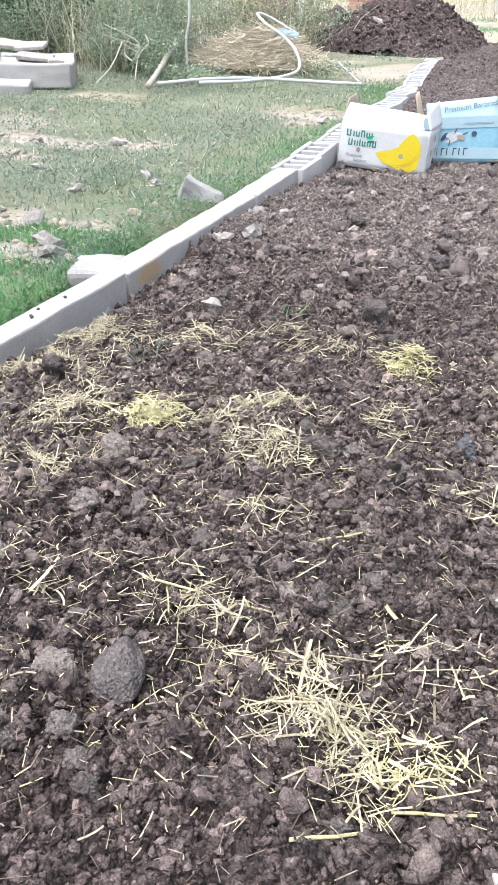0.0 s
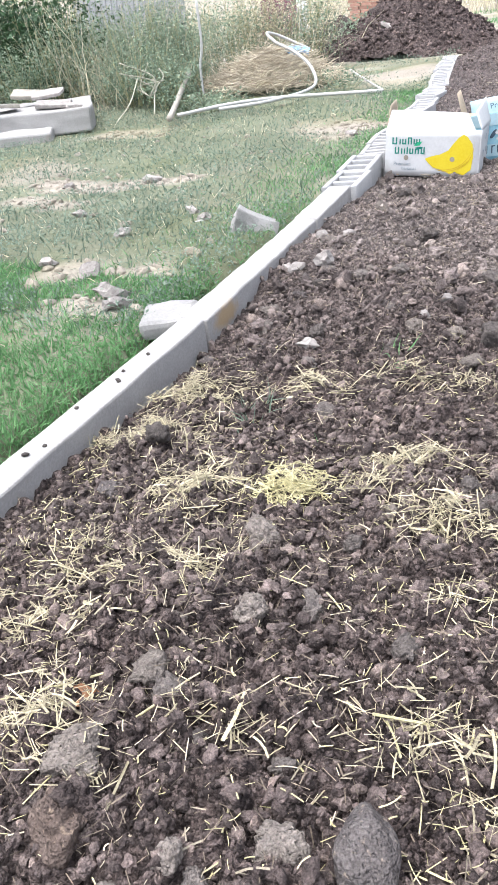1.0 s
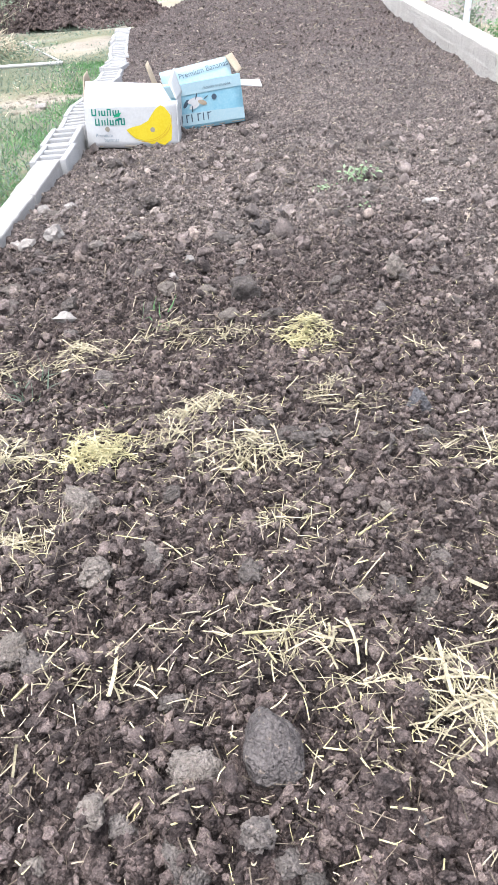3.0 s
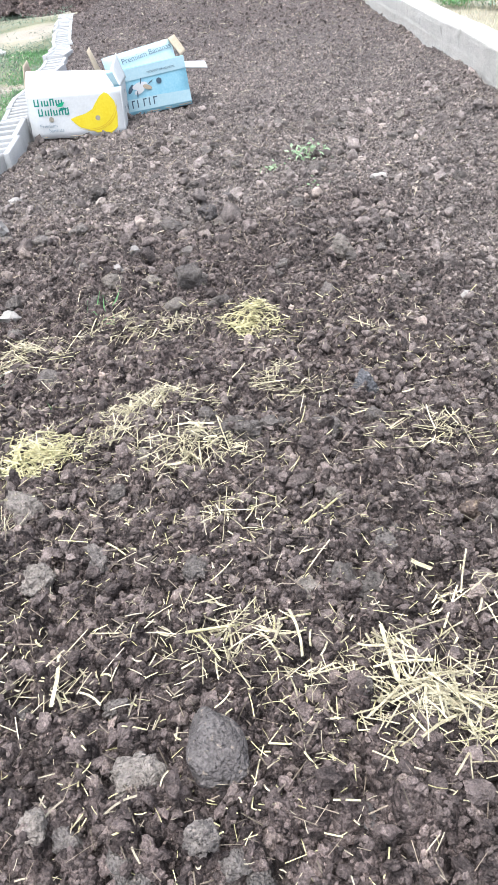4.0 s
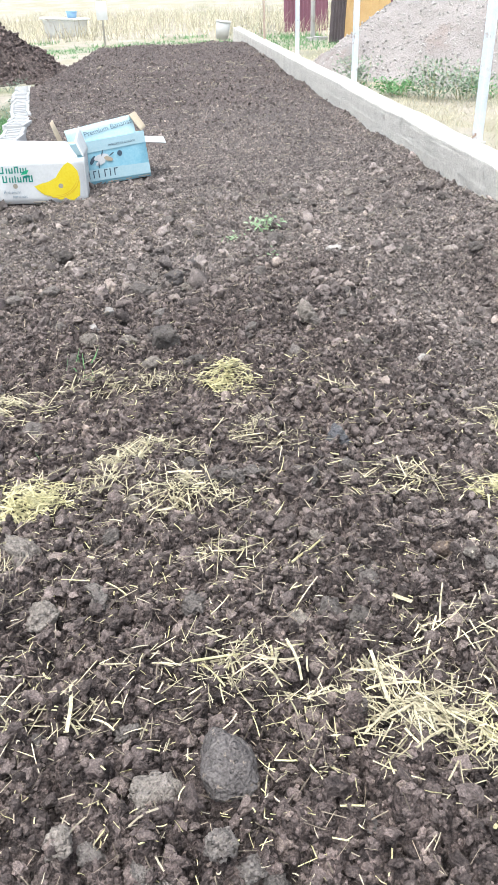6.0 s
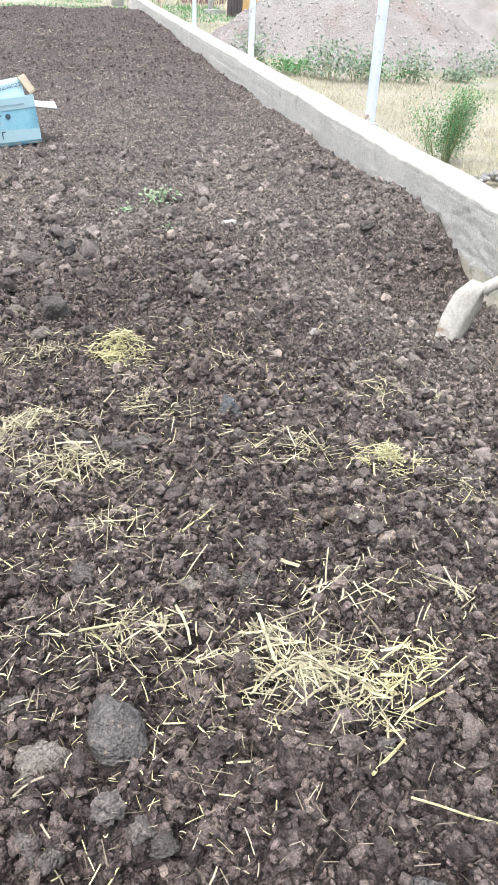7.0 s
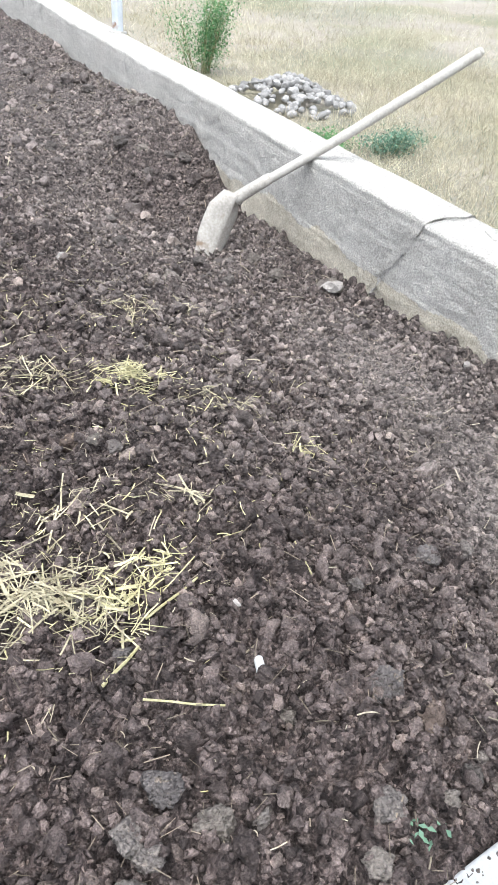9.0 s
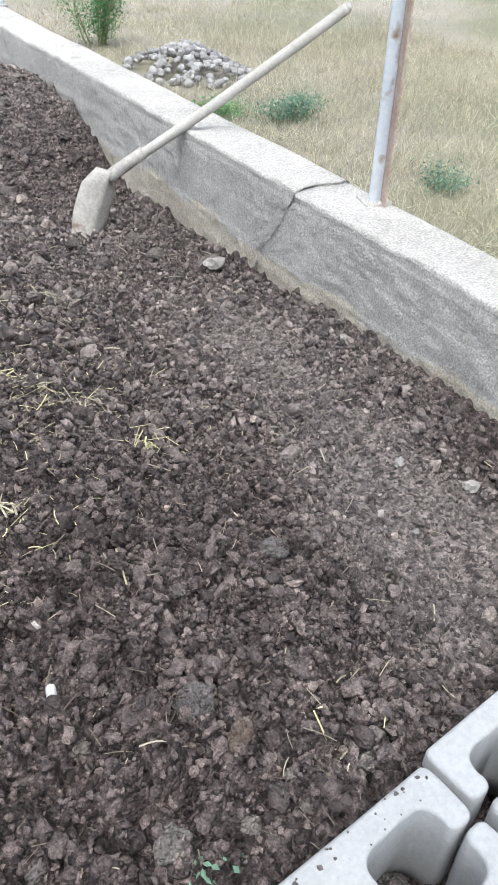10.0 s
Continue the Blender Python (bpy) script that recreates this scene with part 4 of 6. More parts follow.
def blue_carton():
    W, D, H = 0.50, 0.40, 0.262
    ob = holder("banana_carton", "open blue banana carton with raised lid and torn flaps on soil", "cardboard box", "banana cartons", pose(-1.05, 5.18, -0.226, -6, -3.5, 17))
    front = part("front_panel", panel((0, 0, 0), (W, 0, 0), (W, 0, H + 0.02), (0.0, 0, H + 0.01)), PAPER_BLUE, ob)
    part("white_band", flat_shape([(0, 0.03), (W, 0.02), (W, 0.085), (0.3, 0.095), (0, 0.10)], -0.0036), PAPER_PALE, front)
    part("front_top_band", flat_shape([(0, 0.20), (W, 0.212), (W, H + 0.018), (0, H + 0.006)], -0.0036), PAPER_PALE, front)
    part("back_panel", panel((W, D, 0), (0, D, 0), (0, D, H), (W, D, H)), PAPER_BROWN, ob)
    part("side_panel", panel((W, 0, 0), (W, D, 0), (W, D, H), (W, 0, H + 0.02)), PAPER_BLUE, ob)
    part("side_panel", panel((0, D, 0), (0, 0, 0), (0, 0, H), (0, D, H)), PAPER_PALE, ob)
    part("bottom_panel", panel((0, 0, 0.006), (0, D, 0.006), (W, D, 0.006), (W, 0, 0.006)), PAPER_BROWN, ob)
    lid = part("lid_panel", panel((0.04, 0.12, 0.10), (W - 0.03, 0.07, 0.22), (W - 0.03, 0.13, 0.385), (0.02, 0.18, 0.345)), PAPER_PALE, ob, "pale blue raised lid panel with printed words")
    lettering("Premium Bananas", 0.046, lid, INK_DARK, Matrix(((0.984, -0.104, -0.140, 0.136), (-0.112, 0.240, -0.964, 0.139), (0.134, 0.965, 0.2245, 0.291), (0, 0, 0, 1))))
    part("torn_flap", panel((W - 0.05, 0.12, 0.385), (W + 0.0, 0.06, 0.28), (W + 0.045, 0.09, 0.30), (W + 0.0, 0.13, 0.40)), PAPER_BROWN, ob, "torn brown flap")
    part("torn_flap", panel((W + 0.002, 0.10, H - 0.05), (W + 0.18, 0.14, H - 0.085), (W + 0.19, 0.22, H - 0.05), (W + 0.002, 0.26, H - 0.02)), PAPER_WHITE, ob, "off-white flap folded out flat")
    part("torn_flap", panel((0.0, 0.2, 0.16), (0.05, 0.28, 0.16), (-0.02, 0.30, 0.42), (-0.045, 0.26, 0.40)), PAPER_BROWN, ob, "upright brown flap")
    # dark discs stand in for the shade inside the vent holes
    for cx in (0.05, 0.315):
        part("vent_hole", flat_shape(ellipse(cx, 0.152 + 0.02 * (cx > 0.2), 0.017, 0.017), -0.0046), INK_DARK, front)
    for k, (cx, cz, rx, rz, tn) in enumerate(((0.13, 0.155, 0.03, 0.012, 0.9), (0.19, 0.165, 0.05, 0.02, 0.1), (0.235, 0.15, 0.03, 0.014, -0.4), (0.18, 0.135, 0.035, 0.014, 0.3))):
        part("flower_print", flat_shape(ellipse(cx, cz, rx, rz, 14, tn), -0.0046 - 0.0004 * k), (INK_DARK, PAPER_WHITE, PAPER_BROWN, PAPER_WHITE)[k], front)
    for cx, cz, tn in ((0.20, 0.19, 1.2), (0.26, 0.175, 0.5), (0.165, 0.12, 1.4)):
        part("flower_print", flat_shape(ellipse(cx, cz, 0.02, 0.004, 10, tn), -0.0066), INK_DARK, front)
    x = 0.085
    for i, w in enumerate((0.03, 0.034, 0.04, 0.036, 0.03, 0.04)):
        part("print_mark", flat_shape([(x, 0.045), (x + 0.007, 0.045), (x + 0.009, 0.09), (x + 0.002, 0.09)], -0.0048), INK_DARK, front)
        if i % 2:
            part("print_mark", flat_shape([(x + 0.006, 0.082), (x + w * 0.7, 0.084), (x + w * 0.7, 0.09), (x + 0.006, 0.089)], -0.0048), INK_DARK, front)
        x += w
    lettering("PRODUCT OF ECUADOR", 0.016, front, INK_DARK, Matrix(((1, 0, 0, 0.25), (0, 0, -1, -0.0052), (0.04, 1, 0, 0.226), (0, 0, 0, 1))))
    return ob


white_carton()
blue_carton()


# ---- shovel leaning on the wall ----
def shovel():
    ob = holder("shovel", "muddy steel shovel with grey wooden handle leaning on the wall", "shovel")
    neck, end = Vector((0.945, 2.212, -0.075)), Vector((1.622, 1.905, 0.412))
    line = spline([neck.lerp(end, t) + Vector((0, 0, -0.008 * math.sin(math.pi * t))) for t in (0.02, 0.3, 0.6, 0.9, 0.992)], 6)
    grip = tube(line, 0.0165, 12)
    for v in grip.verts:
        v.co += noise.noise_vector(v.co * 12) * 0.001
    part("handle", grip, SHOVEL_WOOD, ob, "grey weathered wooden handle")
    part("handle_end", tube([neck.lerp(end, 0.99), neck.lerp(end, 1.0), neck.lerp(end, 1.006)], 0.0165, 12, 0.6), SHOVEL_WOOD, ob)
    part("socket", tube([neck + Vector((-0.012, 0, -0.018)), neck, neck.lerp(end, 0.07), neck.lerp(end, 0.14)], 0.023, 12, 0.85), SHOVEL_STEEL, ob, "folded steel socket")
    down = Vector((-0.48, -0.22, -0.85)).normalized()
    wide = Vector((0.72, 0.05, -0.36))
    wide = (wide - down * wide.dot(down)).normalized()
    out = wide.cross(down)
    bm = bmesh.new()
    rows, cols, grid = 14, 11, {}
    for i in range(rows):
        t = i / (rows - 1)
        half = 0.066 * min(1, 0.5 + 2.2 * t) * (1 - 0.3 * max(0, t - 0.6) / 0.4)
        for j in range(cols):
            u = -1 + 2 * j / (cols - 1)
            dish = 0.030 * u * u + 0.012 * math.sin(math.pi * t) - 0.012 * math.exp(-(u / 0.16) ** 2) * (1 - t)
            p = neck + Vector((-0.012, -0.005, 0.012)) + down * 0.27 * t + wide * half * u + out * dish
            for s in (0, 1):
                grid[i, j, s] = bm.verts.new(p + out * 0.0025 * s)
    for i in range(rows - 1):
        for j in range(cols - 1):
            bm.faces.new([grid[i + a, j + b, 0] for a, b in ((0, 0), (0, 1), (1, 1), (1, 0))])
            bm.faces.new([grid[i + a, j + b, 1] for a, b in ((0, 0), (1, 0), (1, 1), (0, 1))])
    for i in range(rows - 1):
        for j in (0, cols - 1):
            bm.faces.new([grid[i, j, 0], grid[i + 1, j, 0], grid[i + 1, j, 1], grid[i, j, 1]])
    for j in range(cols - 1):
        bm.faces.new([grid[0, j, 0], grid[0, j + 1, 0], grid[0, j + 1, 1], grid[0, j, 1]])
    bmesh.ops.recalc_face_normals(bm, faces=bm.faces)
    part("blade", bm, SHOVEL_STEEL, ob, "mud-caked steel blade dug into the soil")
    return ob


shovel()


# ---- clods, stones and lumps on the bed ----
LUMP_MESHES = {}


def lump_mesh(kind, seed, material, level=4, rough=0.34):
    key = (kind, seed, material.name)
    if key not in LUMP_MESHES:
        v, f = lump_template(seed + 40, level if kind == "soil_clod" else 2, rough if kind != "stone" else 0.6)
        LUMP_MESHES[key] = np_mesh(kind, v, f, [material], kind != "stone")
    return LUMP_MESHES[key]


def place_lump(kind, x, y, r, k, material, label, category, group, sink=0.25, flat=0.82, rough=0.34, z=None):
    g = random.Random(k * 7 + 1)
    z = float(soil_top(x, y)) - 0.004 if z is None else z
    r = r * 0.85 if kind == "soil_clod" else r
    m = pose(x, y, z + r * (flat - sink * 0.75), g.uniform(-25, 25), g.uniform(-25, 25), g.uniform(0, 360)) @ Matrix.Diagonal((r * g.uniform(0.95, 1.25), r * g.uniform(0.8, 1.0), r * flat, 1))
    ob = thing(kind, lump_mesh(kind, k % 9, material, rough=rough), label, category, group)
    ob.matrix_basis = m
    return ob


CLODS = [(-0.39, 0.43, 0.020), (-0.25, 0.64, 0.017), (-0.75, 0.71, 0.037), (-1.18, 1.43, 0.037), (-0.37, 1.24, 0.028), (-0.33, 1.28, 0.020), (-0.30, 1.30, 0.021), (-0.17, 0.95, 0.019), (-0.56, 0.66, 0.021), (-0.60, 0.49, 0.020), (-1.00, 2.11, 0.036), (-0.76, 2.01, 0.034), (-0.17, 0.90, 0.022), (-0.20, 0.84, 0.033), (-0.533, 0.458, 0.026), (-0.414, 0.447, 0.020), (-0.831, 1.610, 0.033), (-0.682, 0.662, 0.017), (-0.403, 1.263, 0.032), (-0.616, 0.934, 0.036), (-0.463, 0.878, 0.027), (-0.446, 0.467, 0.022), (-0.607, 1.110, 0.020), (-0.999, 1.198, 0.023), (-0.247, 0.853, 0.028), (-0.218, 1.216, 0.031), (-0.447, 1.345, 0.027), (-0.865, 0.933, 0.024), (-1.030, 2.169, 0.035), (-0.515, 0.436, 0.020)]
CLODS_B = [(-0.12, 1.29, 0.028), (0.13, 2.48, 0.035), (-1.23, 2.86, 0.041), (0.00, 3.40, 0.052), (-0.17, 0.28, 0.024), (-0.03, 0.24, 0.014), (-0.16, 0.25, 0.019), (0.04, 0.91, 0.016), (-0.15, 0.97, 0.018), (0.09, 0.18, 0.025), (0.22, 0.18, 0.017), (0.34, 0.17, 0.018), (0.26, 0.49, 0.014), (0.44, 0.64, 0.013), (0.55, 0.55, 0.019)]
PALE_CLODS = [(-0.12, 0.62, 0.026), (-0.23, 1.06, 0.020), (-0.08, 0.26, 0.031), (0.06, 0.34, 0.018), (-0.19, 0.21, 0.033), (-0.36, 0.41, 0.016), (1.08, 1.80, 0.047), (0.01, 0.93, 0.016), (0.05, 0.14, 0.018), (0.17, 0.17, 0.016), (-0.523, 0.552, 0.035), (-0.814, 0.583, 0.046), (-0.789, 0.741, 0.038), (-0.700, 0.887, 0.033), (-0.811, 0.851, 0.023), (-0.768, 1.091, 0.041), (-0.568, 1.232, 0.028), (-0.309, 0.845, 0.025), (-0.728, 2.126, 0.034), (-0.609, 2.110, 0.029), (-0.056, 2.220, 0.046), (-0.630, 0.496, 0.022), (-0.688, 0.447, 0.017)]
DARK_CLODS = [(-1.20, 1.25, 0.035), (-0.46, 2.82, 0.044), (-1.25, 2.59, 0.040), (-0.37, 3.16, 0.048), (-0.12, 0.31, 0.028), (-0.27, 0.49, 0.021), (-0.10, 0.50, 0.017), (0.20, 0.33, 0.029), (0.47, 0.56, 0.028)]
RED_CLODS = [(-0.26, 0.26, 0.021), (-0.01, 0.99, 0.033), (0.22, 0.26, 0.029), (-0.776, 0.492, 0.050)]
EDGE_CLODS = [(0.30, 0.18, 0.009), (0.32, 0.16, 0.012), (0.26, 0.17, 0.008), (0.38, 0.17, 0.008), (0.36, 0.185, 0.013), (0.28, 0.155, 0.010), (0.24, 0.16, 0.008), (0.40, 0.18, 0.007), (0.34, 0.165, 0.015), (0.33, 0.20, 0.007), (0.30, 0.31, 0.009), (0.43, 0.19, 0.006), (0.30, 0.2, 0.008), (0.24, 0.19, 0.010)]
for rows, earth, words in ((CLODS + CLODS_B, CLOD, "grey-brown crumbly clod of dried soil on the bed"), (PALE_CLODS, PALE_CLOD, "pale grey crumbly clod of dried soil"), (DARK_CLODS, DARK_CLOD, "moist dark brown clod lying on the bed"), (EDGE_CLODS, PALE_CLOD, "small pale tan lump of earth by the blocks"), (RED_CLODS, RED_CLOD, "reddish brown fibrous clod of dung on the bed")):
    for k, (x, y, r) in enumerate(rows):
        place_lump("soil_clod", x, y, r * 0.94, k * 4 + len(rows), earth, words, "soil clod", "clods on the bed", 0.6, 0.85, 0.5)


def oval_clod():
    """A large smooth-worn clod like a squashed egg, pitted and dented."""
    bm = bmesh.new()
    bmesh.ops.create_icosphere(bm, subdivisions=5, radius=1)
    for v in bm.verts:
        n = v.co.normalized()
        k = 1 + 0.13 * noise.noise(n * 1.6 + Vector((4, 1, 7))) + 0.04 * noise.noise(n * 4.5) + 0.025 * noise.noise(n * 11) + 0.018 * noise.noise(n * 27)
        for d, far in ((Vector((-0.75, 0.55, 0.35)), 0.8), (Vector((0.7, 0.6, 0.38)), 0.84), (Vector((0.1, -0.45, 0.88)), 0.82)):
            k -= 0.7 * max(0.0, n.dot(d) - far)
        v.co = Vector((n.x * 0.034 * (1 - 0.22 * n.y), n.y * 0.049, n.z * 0.031)) * k
    me = bpy.data.meshes.new("soil_clod")
    bm.to_mesh(me)
    bm.free()
    for p in me.polygons:
        p.use_smooth = True
    me.materials.append(DARK_CLOD)
    thing("soil_clod", me, "large dark grey rounded clod lying on the bed", "soil clod", "clods on the bed", at=pose(-0.433, 0.575, float(soil_top(-0.433, 0.575, False)) + 0.02, 12, -6, 18))


oval_clod()


def blocky_clod():
    me = bpy.data.meshes.new("soil_clod")
    bm = rbox((0.074, 0.06, 0.072), (0, 0, 0), 0.01, 2)
    bmesh.ops.subdivide_edges(bm, edges=[e for e in bm.edges if e.calc_length() > 0.02], cuts=9, use_grid_fill=True)
    roughen(roughen(roughen(bm, 0.010, 22, 3), 0.006, 60, 5), 0.003, 150, 7).to_mesh(me)
    bm.free()
    for p in me.polygons:
        p.use_smooth = True
    me.materials.append(CLOD)
    thing("soil_clod", me, "dark blocky clod standing on the bed", "soil clod", "clods on the bed", at=pose(-0.502, 2.08, float(soil_top(-0.502, 2.08, False)) + 0.03, 3, -4, 12))


blocky_clod()
place_lump("soil_clod", -0.12, 1.41, 0.035, 103, BLUE_CLOD, "small blue-black clod on the bed", "soil clod", "clods on the bed", 0.1, 0.9, 0.4)
for k in range(110):
    g = random.Random(1500 + k)
    x, y = g.uniform(-1.38, 1.05), 1.9 + 3.0 * g.random() ** 1.3
    if not (x < -0.3 and y > 4.2):
        place_lump("soil_clod", x, y, g.uniform(0.016, 0.036) * (0.8 + 0.12 * y), k, PALE_CLOD if k % 5 == 0 else CLOD, "pale grey dry angular clod on the raked bed" if k % 5 == 0 else "grey-brown angular clod on the raked bed", "soil clod", "clods on the farther bed", 0.45, 0.7, 0.5)
STONES = [(-1.39, 3.29, 0.033), (-1.08, 3.38, 0.025), (-1.31, 3.42, 0.028), (-1.35, 2.84, 0.029), (-1.25, 2.90, 0.044), (-1.39, 2.87, 0.025), (-0.68, 2.33, 0.02), (-0.72, 2.22, 0.026), (-1.02, 2.05, 0.026), (0.235, 3.20, 0.026), (1.07, 1.77, 0.03), (0.48, 1.285, 0.013), (0.885, 0.70, 0.012), (0.96, 0.57, 0.016), (1.08, 1.14, 0.010), (0.23, 1.90, 0.016), (0.07, 0.51, 0.008), (0.30, 0.90, 0.010), (0.75, 0.60, 0.009), (0.78, 0.535, 0.007), (1.02, 1.84, 0.018)]
for k, (x, y, r) in enumerate(STONES):
    place_lump("stone", x, y, r, k, RUBBLE, "pale broken stone lying on the soil", "stone", "stones on the bed", 0.2, 0.7, 0.3, z=float(soil_top(x, y, True)) - 0.004)
for k in range(44):
    g = random.Random(800 + k)
    along, across = g.uniform(0.0, 0.42), 0.003 + 0.027 * g.random() ** 1.6
    place_lump("soil_crumb", 0.381 - 0.995 * along + 0.096 * across, 0.126 - 0.096 * along - 0.995 * across, 0.001 + 0.0024 * g.random() ** 2.5, k, CLOD, "dark crumb of soil lying on the half block", "soil crumb", "crumbs on the block", 0.2, 0.6, 0.4, z=-0.001)
for k, (x, y, r) in enumerate(((-1.47, 0.95, 0.009), (-1.50, 1.02, 0.007), (-1.48, 1.31, 0.009), (-1.46, 1.36, 0.006), (-1.495, 1.55, 0.007), (-1.47, 1.72, 0.008), (-1.49, 1.78, 0.006), (-1.475, 1.9, 0.007), (-1.385, 2.1, 0.03), (-1.375, 2.0, 0.022))):
    place_lump("soil_crumb", x, y, r * (0.95 if r < 0.015 else 1), k, CLOD if r < 0.015 else DARK_CLOD, "dark crumb of soil lying on the pale kerb" if r < 0.015 else "dark clod lying at the foot of the kerb", "soil crumb", "crumbs on the kerb", 0.2, 0.7, 0.4, z=-0.087 if r < 0.015 else float(soil_top(x, y)))


for k, (x, y, r) in enumerate(((0.285, 0.066, 0.026), (0.318, 0.07, 0.024), (0.30, 0.035, 0.026), (0.335, 0.04, 0.022), (0.16, 0.05, 0.028))):
    place_lump("soil_clod", x, y, r, 120 + k, DARK_CLOD, "dark clod lying inside the hollow block", "soil clod", "clods in the block", 0.2, 0.9, 0.3, z=-0.15)


def white_scrap():
    bm = rbox((0.034, 0.012, 0.012), (0, 0, 0), 0.0055, 3)
    me = bpy.data.meshes.new("plastic_scrap")
    roughen(bm, 0.0012, 60).to_mesh(me)
    bm.free()
    me.materials.append(WHITE_PLASTIC)
    thing("plastic_scrap", me, "small white plastic scrap lying on the soil", "scrap", at=pose(0.05, 0.40, float(soil_top(0.05, 0.40)) + 0.017, 5, -4, 75))


white_scrap()


def crumbs():
    """Loose crumbs of soil of all sizes over the bed."""
    big = [lump_template(s, 3, 0.5) for s in range(8)]
    knob = [lump_template(s + 60, 2, 0.7) for s in range(10)]
    grain = [lump_template(s + 120, 1, 0.9) for s in range(12)]
    bit = []
    for s in range(8):
        v = np.array([(1, 0, 0), (-1, 0, 0), (0, 1, 0), (0, -1, 0), (0, 0, 1), (0, 0, -1)]) * RNG.uniform(0.6, 1.3, (6, 1)) + RNG.uniform(-0.35, 0.35, (6, 3))
        bit.append((v, np.array([(0, 2, 4), (2, 1, 4), (1, 3, 4), (3, 0, 4), (2, 0, 5), (1, 2, 5), (3, 1, 5), (0, 3, 5)])))
    chunks, soft = [], []

    def spread(n, x0, x1, y0, y1, r0, r1, templates, power=1.0, trodden=0.85):
        x, y = RNG.uniform(x0, x1, n), y0 + (y1 - y0) * RNG.uniform(0, 1, n) ** power
        ok = RNG.uniform(0, 1, n) > trodden * trench(x, y)
        left = np.interp(y, [-1, 4, 5.5, 7.5, 8.6, 10.7, 12, 14], [-1.42, -1.47, -1.58, -1.66, -1.8, -2.05, -2.3, -2.0])
        ok &= (x > left) & (y > 0.15 + 0.096 * (x - 0.381))
        x, y = x[ok], y[ok]
        r = r0 + (r1 - r0) * RNG.uniform(0, 1, len(x)) ** 1.8
        z = soil_top(x, y) + r * RNG.uniform(-0.1, 1.2, len(x))
        rot = rotations(RNG.uniform(0, 6.28, len(x)), RNG.uniform(-1, 1, len(x)), RNG.uniform(-1, 1, len(x)))
        scale = r[:, None] * RNG.uniform(0.5, 1.5, (len(x), 3))
        pick = RNG.integers(0, len(templates), len(x))
        for k, t in enumerate(templates):
            s = pick == k
            chunks.append(scattered(t, np.stack([x, y, z], -1)[s], rot[s], scale[s]))
            soft.append(np.full(len(chunks[-1][1]), k % 3 == 0))

    spread(480, -1.4, 1.14, 0.0, 2.4, 0.009, 0.016, big, 1.2)
    spread(620, -1.45, 1.14, 2.2, 5.2, 0.010, 0.024, knob, 1.2)
    spread(4200, -1.3, 1.14, 0.02, 1.7, 0.005, 0.011, knob)
    spread(5500, -1.3, 1.14, 0.02, 1.7, 0.0045, 0.009, grain)
    spread(19000, -1.15, 1.1, 0.02, 1.1, 0.0022, 0.0058, grain)
    spread(15000, -1.2, 1.14, 0.02, 1.6, 0.0015, 0.003, bit, 1.0, 0.2)
    spread(12000, -0.6, 1.0, 0.1, 0.9, 0.002, 0.005, grain)
    spread(7000, 0.3, 1.14, 0.3, 1.8, 0.0014, 0.003, bit, 1.0, 0.0)
    spread(10000, -1.42, 1.14, 1.0, 2.2, 0.0035, 0.0075, grain)
    spread(7500, -1.42, 1.14, 2.1, 3.6, 0.0045, 0.009, grain)
    spread(13000, -1.42, 1.14, 1.8, 3.6, 0.0028, 0.006, bit)
    spread(20000, -1.7, 1.14, 3.4, 7.0, 0.004, 0.0095, bit, 1.2)
    spread(9000, -2.3, 1.14, 6.6, 16.5, 0.007, 0.016, bit, 1.2)
    v, f = joined(chunks)
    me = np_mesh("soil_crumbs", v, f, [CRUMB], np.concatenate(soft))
    # crumbs set lighter than the bed, so the painted gap shade shows between them
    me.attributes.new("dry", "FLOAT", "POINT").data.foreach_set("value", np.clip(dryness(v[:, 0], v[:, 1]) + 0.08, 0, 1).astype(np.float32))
    thing("soil_crumbs", me, "loose crumbs and small clods of dark soil", "soil", kind="stuff")


crumbs()

STRANDS = [strand_template(0.12, 3, 3, 0.08), strand_template(0.3, 3), strand_template(0.1, 3, 3, 0.15), strand_template(0.1, 4, 3, -0.35), strand_template(0.4, 4, 3, 0.2)]
HAIRS = [strand_template(0.0, 2)]


def strands(x, y, length, radius, tilt, lift, shapes=STRANDS):
    """Stalks lying on the bed."""
    n = len(x)
    z = soil_top(x, y) + lift + 0.004
    rot = rotations(RNG.uniform(0, 6.28, n), RNG.normal(0, 1, n) * tilt, RNG.uniform(-0.6, 0.6, n))
    scale = np.stack([length, radius * RNG.uniform(0.9, 1.7, n), radius * RNG.uniform(0.35, 0.6, n)], -1)
    pick = RNG.integers(0, len(shapes), n)
    return joined([scattered(t, np.stack([x, y, z], -1)[pick == k], rot[pick == k], scale[pick == k]) for k, t in enumerate(shapes)])


